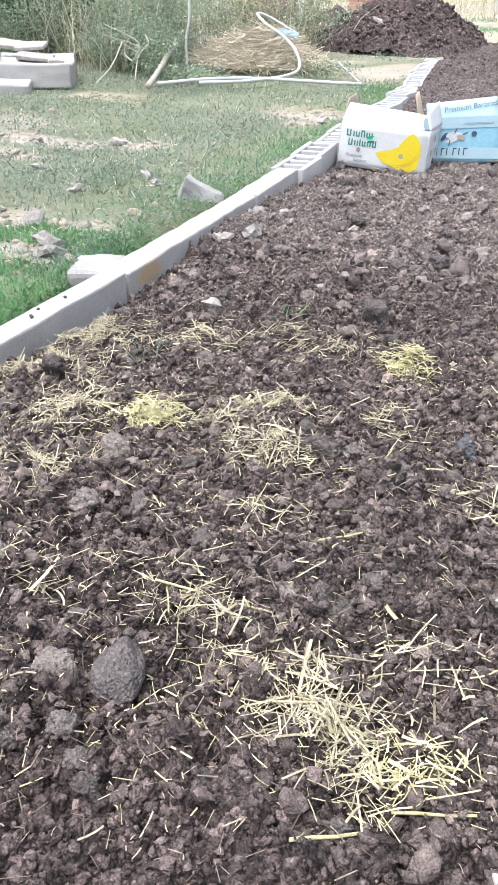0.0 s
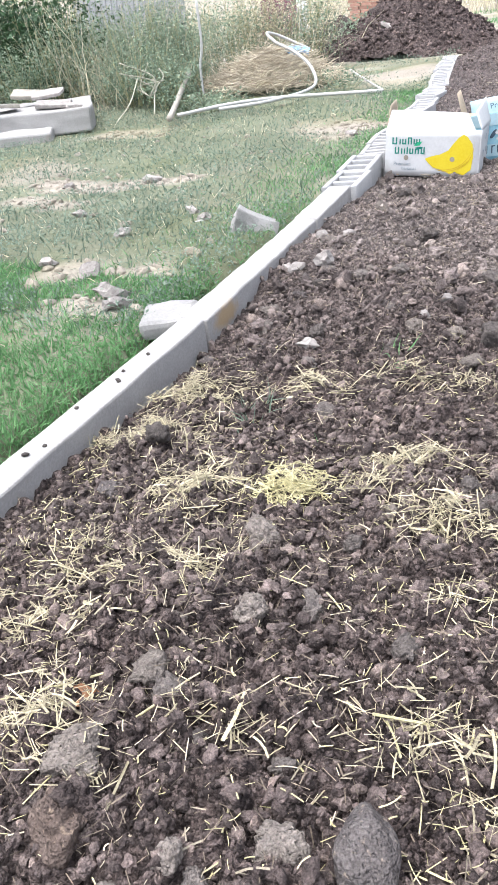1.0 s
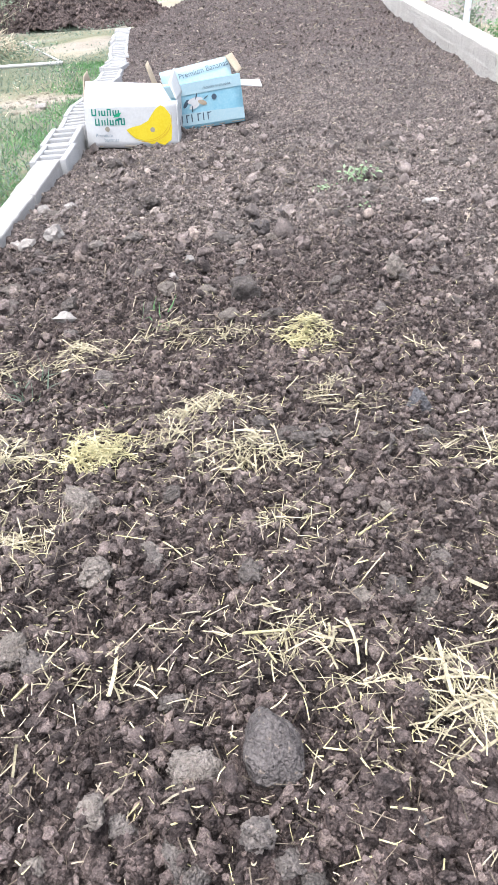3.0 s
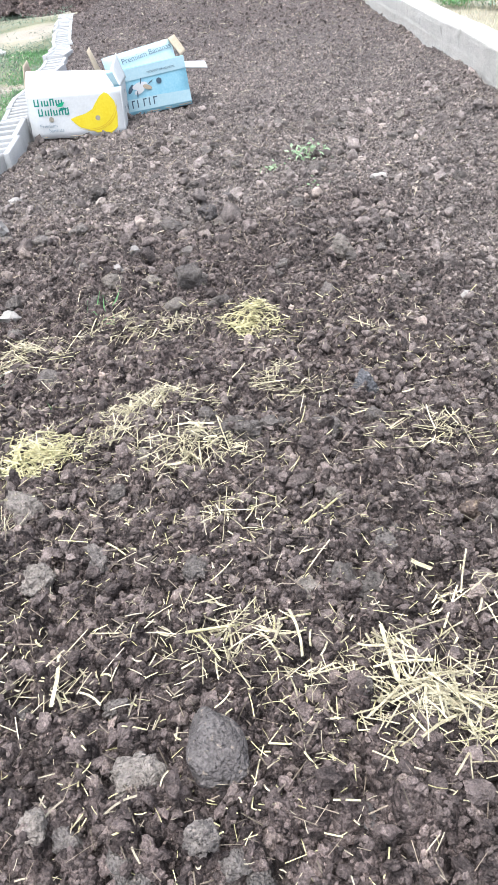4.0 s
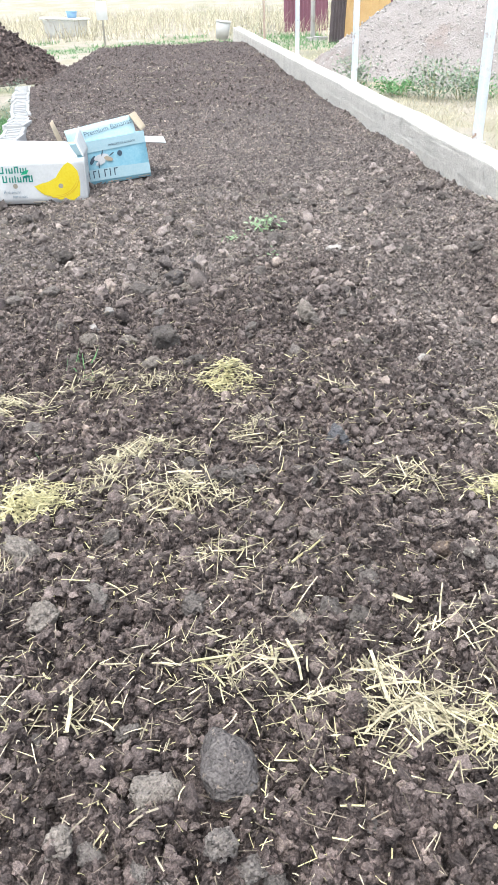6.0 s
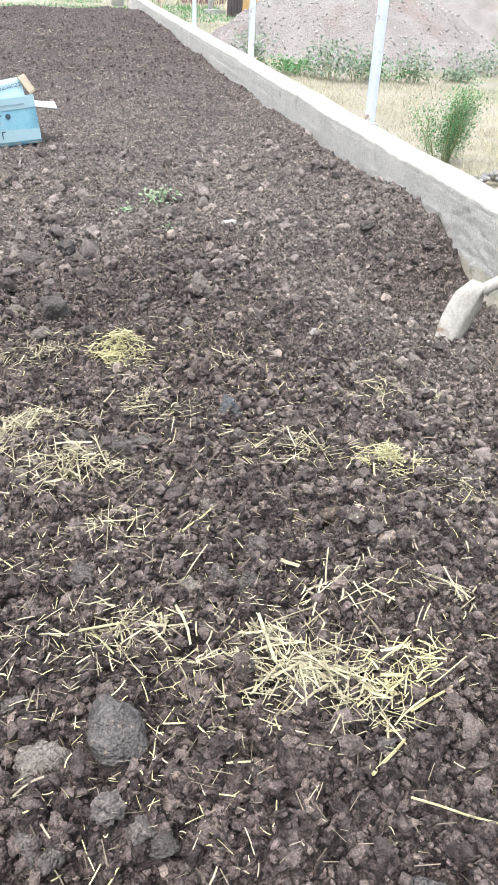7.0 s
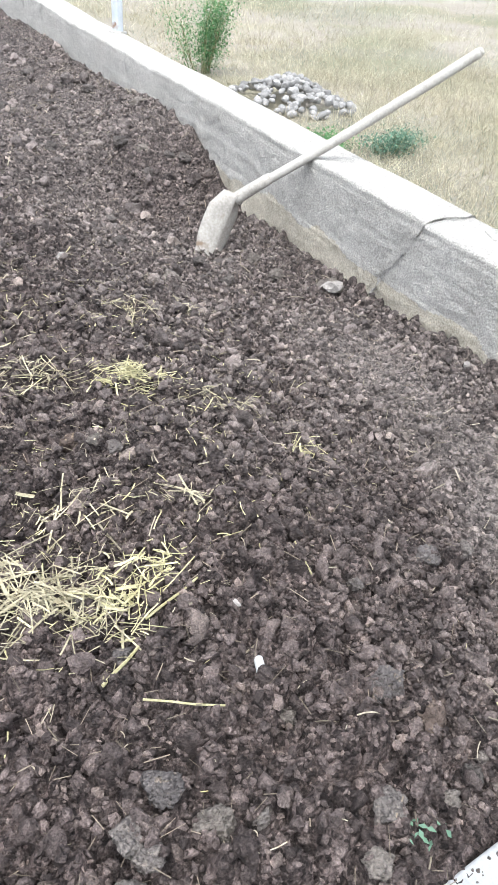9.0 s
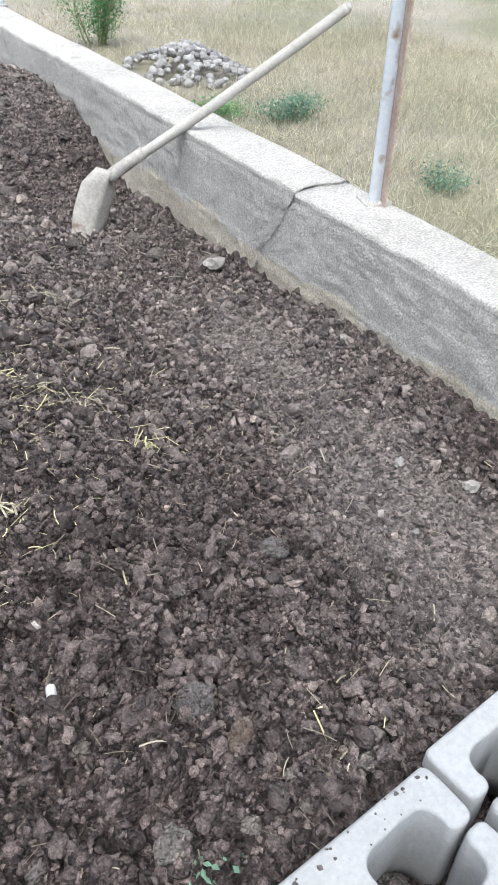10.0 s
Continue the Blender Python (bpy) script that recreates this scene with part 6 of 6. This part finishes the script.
GREEN_WEED = "tangled grey-green weed with thin stems at the yard's edge"
for k in range(30):
    g = random.Random(300 + k)
    x, y = g.uniform(-7.6, -4.55), g.uniform(8.0, 11.0)
    if x > -5.3 and y > 9.4:
        x -= 1.2
    if y < 8.6 and x < -5.4:
        y += 1.0
    weed_bush(x, y, g.uniform(0.65, 1.1) + (0.5 if y > 9.3 else 0), g.uniform(0.35, 0.6), 1500, WEED, GREEN_WEED, g.uniform(0.028, 0.045))
for k in range(8):
    g = random.Random(400 + k)
    weed_bush(g.uniform(-9.3, -6.7), g.uniform(9.5, 11.5), g.uniform(1.4, 2.0), 0.7, 1300, DARK_LEAF, "dark green leafy shrub behind the weeds", 0.09)
for k in range(18):
    g = random.Random(500 + k)
    weed_bush(g.uniform(-6.6, -4.2), g.uniform(11.3, 12.8), g.uniform(1.0, 1.7), 0.55, 1100, HAY if k % 3 == 1 else WEED, "dry straw-coloured weed behind the hay" if k % 3 == 1 else GREEN_WEED, 0.045)
weed_bush(-4.5, 8.5, 0.28, 0.5, 700, WEED, GREEN_WEED, 0.045)
weed_bush(-3.3, 9.9, 0.3, 0.45, 500, WEED, GREEN_WEED, 0.04)
weed_bush(-4.6, 14.2, 0.9, 0.5, 700, WEED, GREEN_WEED, 0.07)
weed_bush(2.15, 5.15, 0.62, 0.26, 6400, GRASS, "feathery green weed growing beside the wall", 0.018, feather=True, stems=16)
weed_bush(2.30, 3.15, 0.17, 0.16, 2200, BLUE_LEAF, "low blue-green weed in dry grass", 0.017)
weed_bush(2.02, 3.35, 0.10, 0.18, 1400, GRASS, "low bright green weed by the stones", 0.016)
weed_bush(2.30, 2.05, 0.11, 0.13, 900, BLUE_LEAF, "low blue-green weed in dry grass", 0.015)
for k, (x, y, r, h) in enumerate(((2.35, 9.7, 0.3, 0.28), (2.65, 9.35, 0.35, 0.34), (3.0, 9.3, 0.35, 0.36), (3.4, 9.5, 0.35, 0.32), (3.75, 9.4, 0.3, 0.26), (5.1, 10.25, 0.4, 0.26), (6.3, 11.8, 0.4, 0.35), (4.4, 9.6, 0.25, 0.2), (2.1, 10.6, 0.3, 0.3))):
    weed_bush(x, y, h * (0.9 + 0.14 * (k * 5 % 7)), r, 520, GRASS if k % 3 == 0 else WEED, "broad-leaved green weed at the foot of the gravel heap", 0.05)


# ---- slabs and rubble on the lawn ----
def rough_slab(size, m, seed, label, name="concrete_slab", bevel=0.006, material=KERB):
    bm = rbox(size, (0, 0, 0), bevel, 2)
    bmesh.ops.subdivide_edges(bm, edges=[e for e in bm.edges if e.calc_length() > 0.08], cuts=3, use_grid_fill=True)
    roughen(bm, min(size) * 0.2, 2.2 / max(size), seed)
    roughen(bm, min(size) * 0.05, 14 / max(size), seed + 2)
    me = bpy.data.meshes.new(name)
    bm.to_mesh(me)
    bm.free()
    me.materials.append(material)
    return thing(name, me, label, "concrete slab", at=m)


rough_slab((0.21, 0.2, 0.065), pose(-1.67, 2.38, -0.178, 2, -3, 22), 3, "pale grey broken concrete lump beside the kerb", bevel=0.02, material=GREY_RUBBLE)
rough_slab((0.22, 0.12, 0.17), pose(-1.86, 3.60, -0.21, -4, 24, 28), 7, "grey broken concrete wedge lying in the grass", material=GREY_RUBBLE)
rough_slab((0.16, 0.1, 0.06), pose(-2.15, 3.72, -0.24, 6, 8, 48), 9, "small flat broken concrete piece in the grass")
for k, (x, y, r) in enumerate(((-2.28, 2.78, 0.05), (-2.02, 2.55, 0.06), (-1.95, 2.46, 0.05), (-2.5, 3.4, 0.04), (-2.2, 3.75, 0.04), (-2.35, 3.9, 0.035), (-2.6, 2.9, 0.04), (-2.1, 2.62, 0.035), (-3.1, 3.9, 0.04), (-2.25, 6.6, 0.05), (-3.3, 5.1, 0.06), (-3.9, 4.9, 0.05))):
    place_lump("stone", x, y, r, k, RUBBLE, "pale dusty stone lying in the worn lawn", "stone", "stones in the lawn", 0.35, 0.6, 0.3, z=float(ground_z(np.array(x), np.array(y))))


def well_slab():
    ob = holder("concrete_platform", "old grey concrete platform with a lower step", "concrete platform")
    for nm, size, c in (("upper_slab", (2.9, 1.1, 0.24), (-1.45, 0.55, -0.19)), ("lower_step", (2.7, 1.4, 0.14), (-1.75, 0.4, -0.29))):
        bm = rbox(size, c, 0.02, 2)
        bmesh.ops.subdivide_edges(bm, edges=[e for e in bm.edges if e.calc_length() > 0.15], cuts=14, use_grid_fill=True)
        part(nm, roughen(roughen(bm, 0.03, 2.2, 4), 0.012, 9, 2), KERB, ob, flat=True)
    ob.matrix_basis = pose(-5.33, 7.42, -0.04, 0, 0, 32)
    return ob


well_slab()
for k, (x, y, z, sx, sy, rx, ry, rz) in enumerate(((-5.75, 7.55, -0.03, 0.7, 0.35, 6, 4, 30), (-6.25, 7.3, 0.0, 0.6, 0.4, -5, 8, 50), (-5.95, 7.75, 0.05, 0.6, 0.35, 10, -4, 20), (-6.6, 7.15, 0.0, 0.6, 0.4, 3, 7, 35), (-6.2, 7.7, 0.06, 0.6, 0.3, 14, 5, 25), (-5.45, 7.5, -0.05, 0.3, 0.2, 3, 5, 40))):
    rough_slab((sx * 0.55, sy * 0.7, 0.04), pose(x - 0.12, y, z - 0.045, rx, ry, rz), 20 + k, "flat broken slab piled on the old platform", "broken_slab", 0.008, WOOD if k % 3 == 1 else RUBBLE)


def tall_stalks():
    """Dry stalks standing among and behind the weeds."""
    n = 1700
    x, y = RNG.uniform(-7.4, -3.4, n), RNG.uniform(8.6, 13.4, n)
    ok = (fbm(x * 1.2, y * 1.2, 231, 3) > -0.1) & ((x < -5.2) | (y > 11.2)) & (x < -4.2)
    x, y = x[ok], y[ok]
    n = len(x)
    v, f = blades(x, y, ground_z(x, y) - 0.01, RNG.uniform(0.5, 1.6, n), RNG.uniform(0.004, 0.010, n), 0.25)
    thing("dry_stalks", np_mesh("dry_stalks", v, f, [HAY]), "tall pale dry stalks standing among the weeds", "weeds", kind="stuff")


tall_stalks()


def hay_heap():
    """Cut dry stalks thrown on a heap."""
    n = 2800
    a, d = RNG.uniform(0, 6.28, n), np.sqrt(RNG.uniform(0, 1, n))
    x, y = -4.45 + 0.85 * d * np.cos(a), 10.45 + 0.8 * d * np.sin(a)
    z = -0.28 + 0.42 * (1 - d ** 1.3) * RNG.uniform(0.5, 1.1, n)
    rot = rotations(RNG.normal(0.5, 0.9, n), RNG.normal(0, 0.3, n), RNG.uniform(-1, 1, n))
    scale = np.stack([RNG.uniform(0.15, 0.6, n), RNG.uniform(0.003, 0.007, n), RNG.uniform(0.002, 0.004, n)], -1)
    v, f = scattered(STRANDS[1], np.stack([x, y, z], -1), rot, scale)
    thing("hay_mound", np_mesh("hay_mound", v, f, [LOOSE_HAY]), "heap of dry straw-coloured cut stalks by the weeds", "hay heap")


hay_heap()


def pipe(name, points, radius, material, label, category="pipe", steps=8):
    bm = tube(spline(points, steps), radius, 10)
    me = bpy.data.meshes.new(name)
    bm.to_mesh(me)
    bm.free()
    for p in me.polygons:
        p.use_smooth = True
    me.materials.append(material)
    return thing(name, me, label, category)


pipe("water_pipe", [(-4.45, 7.7, -0.255), (-4.1, 8.25, -0.24), (-3.7, 8.7, -0.25), (-3.15, 8.9, -0.26), (-2.62, 9.05, -0.265)], 0.02, WHITE_PLASTIC, "white plastic water pipe lying on the yard")
pipe("water_pipe", [(-3.65, 11.3, -0.265), (-3.1, 10.1, -0.265), (-2.62, 9.08, -0.265)], 0.011, WHITE_PLASTIC, "thin white plastic pipe lying across the dirt")
pipe("garden_hose", [(-4.1, 8.0, -0.25), (-3.75, 8.45, -0.255), (-3.58, 9.2, -0.26), (-3.62, 9.75, -0.22), (-3.8, 10.05, -0.06), (-4.1, 10.32, 0.08), (-4.4, 10.5, 0.18), (-4.58, 10.65, 0.285), (-4.5, 10.9, 0.23), (-4.14, 11.05, 0.04)], 0.019, WHITE_PLASTIC, "white plastic hose looping over the hay heap", "hose")
pipe("plastic_stake", [(-4.67, 8.8, -0.2), (-4.675, 8.8, 0.1), (-4.63, 8.8, 0.32), (-4.64, 8.8, 0.75)], 0.014, WHITE_PLASTIC, "white plastic stake standing in the weeds", "stake")
pipe("cut_branch", [(-4.95, 7.3, -0.25), (-5.0, 7.7, -0.12), (-5.1, 8.1, 0.08)], 0.006, BRANCH, "pale dry forked branch lying on the weeds", "branch")
pipe("cut_branch", [(-4.75, 7.75, -0.25), (-4.9, 8.1, -0.05), (-4.95, 8.4, 0.05), (-5.1, 8.6, 0.12)], 0.007, BRANCH, "pale dry forked branch lying on the weeds", "branch")
for k in range(6):
    g = random.Random(700 + k)
    pipe("cut_branch", [(-4.92, 8.0, -0.1), (-4.95 + g.uniform(-0.15, 0.15), 8.05, 0.02 + g.uniform(-0.05, 0.1)), (-5.0 + g.uniform(-0.4, 0.25), 8.1, 0.12 + g.uniform(-0.15, 0.15))], 0.005, BRANCH, "pale dry forked branch lying on the weeds", "branch")
pipe("log", [(-4.36, 7.36, -0.235), (-4.6, 7.95, -0.2), (-4.95, 8.85, -0.1), (-5.15, 9.4, -0.02)], 0.03, WOOD, "grey weathered log lying from the pipe into the weeds", "log")


def rag():
    bm = rbox((0.3, 0.2, 0.03), (0, 0, 0), 0.01)
    bmesh.ops.subdivide_edges(bm, edges=list(bm.edges), cuts=5, use_grid_fill=True)
    me = bpy.data.meshes.new("plastic_bag")
    roughen(bm, 0.06, 6).to_mesh(me)
    bm.free()
    me.materials.append(BLUE_PLASTIC)
    thing("plastic_bag", me, "crumpled blue plastic bag on the hay", "bag", at=pose(-4.15, 10.62, 0.06, 12, 15, 20))


rag()


# ---- heaps ----
def heap(name, cx, cy, rx, ry, h, seed, material, label, category, lumpy, dry=None, base=-0.32):
    n = 90
    u = np.linspace(-1, 1, n)
    U, W = np.meshgrid(u, u)
    d = np.sqrt(U ** 2 + W ** 2) * (1 + 0.10 * fbm(U * 2, W * 2, seed, 3))
    Z = h * np.clip(1 - smooth(0, 1, d * 0.95) * 0.55 - 0.45 * np.clip(d, 0, 1.45), -0.3, 1)
    X, Y = cx + rx * U, cy + ry * W
    Z = base + Z + np.where(d < 1.3, lumpy * (lumps(X, Y, 0.22, seed, 0.6, 0.7) + 0.8 * lumps(X, Y, 0.09, seed + 9, 0.8, 0.7)) + 0.05 * fbm(X * 2, Y * 2, seed + 3, 4), -0.1)
    V = np.stack([X, Y, Z], -1).reshape(-1, 3)
    me = np_mesh(name, V, grid_faces(n, n), [material])
    if dry is not None:
        me.attributes.new("dry", "FLOAT", "POINT").data.foreach_set("value", np.clip(dry + 0.15 * fbm(V[:, 0] * 2, V[:, 1] * 2, 7, 2), 0, 1).astype(np.float32))
    thing(name, me, label, category)
    return V


sv = heap("soil_mound", -3.55, 14.6, 1.55, 1.6, 1.0, 211, SOIL, "tall heap of dark brown manure soil beyond the blocks", "soil heap", 0.95, 0.0)
heap("soil_mound", -5.0, 15.2, 0.8, 0.8, 0.55, 215, SOIL, "low heap of dark soil beside the tall one", "soil heap", 0.8, 0.2)


def mound_crumbs(V):
    p = V[RNG.integers(0, len(V), 3400)]
    p = p[p[:, 2] > -0.3] + 0
    n = len(p)
    p = p + RNG.normal(0, 0.015, (n, 3))
    v, f = scattered(lump_template(9, 1, 0.6), p, rotations(RNG.uniform(0, 6, n), RNG.uniform(-1, 1, n), RNG.uniform(-1, 1, n)), RNG.uniform(0.012, 0.04, n)[:, None] * RNG.uniform(0.6, 1.3, (n, 3)))
    me = np_mesh("mound_crumbs", v, f, [CRUMB], False)
    me.attributes.new("dry", "FLOAT", "POINT").data.foreach_set("value", np.full(len(v), 0.06, np.float32))
    thing("mound_crumbs", me, "loose dark clods covering the soil mound", "soil", kind="stuff")


mound_crumbs(sv)
place_lump("stone", -3.72, 13.75, 0.14, 5, RUBBLE, "pale flat stone lying on the soil heap", "stone", "", 0.2, 0.5, 0.25, z=0.02)
gv = heap("gravel_mound", 4.1, 13.0, 2.6, 2.6, 1.45, 221, GRAVEL, "large heap of pinkish grey sandy gravel beyond the wall", "gravel heap", 0.18, base=-0.4)
heap("gravel_mound", 7.4, 15.5, 2.0, 2.0, 1.2, 225, GRAVEL, "heap of sandy gravel farther back in the field", "gravel heap", 0.18, base=-0.4)


def heap_pebbles():
    pick = RNG.integers(0, len(gv), 5200)
    p = gv[pick]
    p = p[p[:, 2] > -0.33] + RNG.normal(0, 0.01, (int((p[:, 2] > -0.33).sum()), 3))
    n = len(p)
    v, f = scattered(lump_template(5, 1, 0.3), p, rotations(RNG.uniform(0, 6, n), RNG.uniform(-1, 1, n), RNG.uniform(-1, 1, n)), RNG.uniform(0.006, 0.02, n)[:, None] * RNG.uniform(0.6, 1.4, (n, 3)))
    me = np_mesh("heap_pebbles", v, f, [GRAVEL_PEBBLE])
    thing("heap_pebbles", me, "pale pebbles strewn over the gravel heap", "pebbles", kind="stuff")


GRAVEL_PEBBLE = noisy("heap_pebble", (0.27, 0.25, 0.243), (0.4, 0.372, 0.36), 9, 90, 0.8, 0.2, 0.002, "island", 0.35)
heap_pebbles()


def stone_pile():
    """Rounded river stones heaped behind the wall."""
    shapes = []
    for s in range(6):
        v, f = lump_template(s + 80, 2, 0.3)
        shapes.append(np_mesh("river_stone", v, f, [PEBBLE], False))
    g = random.Random(9)
    for k in range(298):
        a, d = g.uniform(0, 6.28), g.uniform(0, 1) ** 0.75
        x, y = 2.30 + 0.36 * d * math.cos(a), 4.2 + 0.5 * d * math.sin(a)
        r = g.uniform(0.014, 0.028)
        z = float(ground_z(np.array(x), np.array(y))) + max(0, 1 - d ** 1.3) * 0.15 * g.uniform(0.6, 1.0) + r * 0.4
        ob = thing("river_stone", shapes[k % 6], "smooth grey river stone in a pile on dry grass", "stone", "river stone pile")
        ob.matrix_basis = pose(x, y, z, g.uniform(-40, 40), g.uniform(-40, 40), g.uniform(0, 360)) @ Matrix.Diagonal((r * g.uniform(1.0, 1.35), r, r * g.uniform(0.65, 0.95), 1))


stone_pile()


# ---- far things at the edges of the yard ----
def bathtub():
    ob = holder("bathtub", "old white enamel bathtub standing in the field", "bathtub", at=pose(-3.4, 28.0, -0.33, 0, 0, -4) @ Matrix.Rotation(radians(3), 4, "Y"))
    bm = bmesh.new()
    rings = []
    for z, sx, sy in ((0.0, 0.55, 0.24), (0.12, 0.62, 0.29), (0.45, 0.68, 0.34), (0.52, 0.70, 0.36), (0.50, 0.64, 0.30), (0.15, 0.55, 0.24)):
        rings.append([bm.verts.new((sx * math.copysign(abs(math.cos(t)) ** 0.5, math.cos(t)), sy * math.copysign(abs(math.sin(t)) ** 0.5, math.sin(t)), z)) for t in [2 * math.pi * k / 28 for k in range(28)]])
    for a, b in zip(rings, rings[1:]):
        for k in range(28):
            bm.faces.new((a[k], a[(k + 1) % 28], b[(k + 1) % 28], b[k]))
    bm.faces.new(rings[0][::-1])
    bm.faces.new(rings[-1])
    part("basin", bm, ENAMEL, ob)
    part("rim", tube([(0.74 * math.copysign(abs(math.cos(t)) ** 0.5, math.cos(t)), 0.40 * math.copysign(abs(math.sin(t)) ** 0.5, math.sin(t)), 0.53) for t in [2 * math.pi * k / 32 for k in range(33)]], 0.03, 8), ENAMEL, ob)
    return ob


bathtub()


def bucket(x, y, z, r, h, m, material, label):
    ob = holder("bucket", label, "bucket", at=m)
    bm = bmesh.new()
    rings = [[bm.verts.new((rr * math.cos(t), rr * math.sin(t), zz)) for t in [2 * math.pi * k / 20 for k in range(20)]] for rr, zz in ((r * 0.8, 0), (r, h), (r * 0.96, h), (r * 0.77, 0.01))]
    for a, b in zip(rings, rings[1:]):
        for k in range(20):
            bm.faces.new((a[k], a[(k + 1) % 20], b[(k + 1) % 20], b[k]))
    bm.faces.new(rings[0][::-1])
    bm.faces.new(rings[-1])
    part("body", bm, material, ob)
    part("rim", tube([(r * 1.02 * math.cos(t), r * 1.02 * math.sin(t), h) for t in [2 * math.pi * k / 20 for k in range(21)]], 0.012, 6), material, ob)


bucket(0, 0, 0, 0.2, 0.42, pose(1.21, 23.0, -0.30, 4, 8, 0), WHITE_PLASTIC, "white plastic bucket standing beyond the bed")
bucket(0, 0, 0, 0.17, 0.2, pose(-3.15, 28.0, 0.19, 0, 3, 0), BLUE_PLASTIC, "blue plastic basin lying upon the bathtub")


def signpost():
    ob = holder("wooden_stake", "wooden stake with a white board at the bed's end", "stake", at=pose(-1.8, 21.6, -0.35, 0, 0, 3))
    part("stake", rbox((0.05, 0.04, 1.2), (0, 0, 0.6), 0.004), WOOD, ob)
    part("board", rbox((0.26, 0.02, 0.4), (0, -0.035, 0.84), 0.004), ENAMEL, ob, "white board")


signpost()


def ribbed_panel(name, width, height, material, m, label, pitch=0.12):
    ob = holder(name, label, "metal fence", at=m)
    bm = bmesh.new()
    xs, k = [], 0
    while k * pitch < width:
        for o, d in ((0, 0), (0.45, 0), (0.55, 0.03), (0.9, 0.03)):
            xs.append((min(width, (k + o) * pitch), d))
        k += 1
    lo, hi = [bm.verts.new((x, -d, 0)) for x, d in xs], [bm.verts.new((x, -d, height)) for x, d in xs]
    lo2, hi2 = [bm.verts.new((x, 0.006 - d, 0)) for x, d in xs], [bm.verts.new((x, 0.006 - d, height)) for x, d in xs]
    for i in range(len(xs) - 1):
        bm.faces.new((lo[i], lo[i + 1], hi[i + 1], hi[i]))
        bm.faces.new((lo2[i], hi2[i], hi2[i + 1], lo2[i + 1]))
        bm.faces.new((hi[i], hi[i + 1], hi2[i + 1], hi2[i]))
    part("sheet", bm, material, ob, flat=True)
    for z in (0.3, height - 0.3):
        part("rail", rbox((width, 0.04, 0.05), (width / 2, 0.03, z), 0.004), material, ob)
    return ob


ribbed_panel("metal_gate", 1.35, 2.0, PURPLE, pose(3.35, 26.2, -0.35), "plum-coloured ribbed metal gate in the far yard")
ribbed_panel("metal_sheet", 0.36, 2.2, DARK_SHEET, pose(3.6, 20.4, -0.36, 0, 3, 0), "dark ribbed metal sheet standing upright", 0.07)
ribbed_panel("metal_sheet", 1.25, 2.0, OCHRE, pose(3.98, 21.0, -0.3), "ochre painted ribbed metal sheet", 0.5)
ribbed_panel("metal_sheet", 0.5, 2.0, PURPLE, pose(5.25, 21.2, 0.0), "plum-coloured metal sheet behind the gravel")
pipe("gate_post", [(3.42, 21.6, -0.4), (3.42, 21.6, 2.0)], 0.06, ENAMEL, "white painted steel post on a concrete foot", "post", 1)
rough_slab((0.5, 0.4, 0.15), pose(3.5, 21.5, -0.33), 31, "whitewashed concrete foot of the gate post")
ribbed_panel("slate_fence", 3.2, 1.5, SLATE, pose(-14.0, 20.0, -0.2, 0, 4, 8), "grey corrugated slate fence behind the shrubs", 0.16)
ribbed_panel("metal_sheet", 1.0, 1.6, PURPLE, pose(-8.5, 20.0, -0.3), "dark plum metal sheet in the dry weeds", 0.2)
pipe("gate_post", [(-7.3, 19.6, -0.4), (-7.3, 19.6, 0.55)], 0.12, ENAMEL, "short whitewashed post in the weeds", "post", 1)


def brick_stack():
    ob = holder("brick_stack", "stack of red bricks in the far dry grass", "brick stack", at=pose(-6.35, 20.2, -0.3, 0, 0, 4))
    me = bpy.data.meshes.new("brick")
    bm = rbox((0.25, 0.12, 0.065), (0, 0, 0), 0.004, 1)
    bm.to_mesh(me)
    bm.free()
    me.materials.append(BRICK)
    g = random.Random(3)
    for row in range(15):
        for k in range(3):
            part("brick", me, None, ob, at=pose(0.13 + k * 0.262 + g.uniform(-0.008, 0.008) + 0.05 * (row % 2), g.uniform(-0.01, 0.01), 0.035 + row * 0.073, 0, 0, g.uniform(-2, 2)))


brick_stack()
rough_slab((9.0, 0.25, 0.34), pose(11.2, 16.6, -0.25, 0, 0, -43), 41, "low pale concrete footing at the far edge of the field", "far_footing", 0.02)
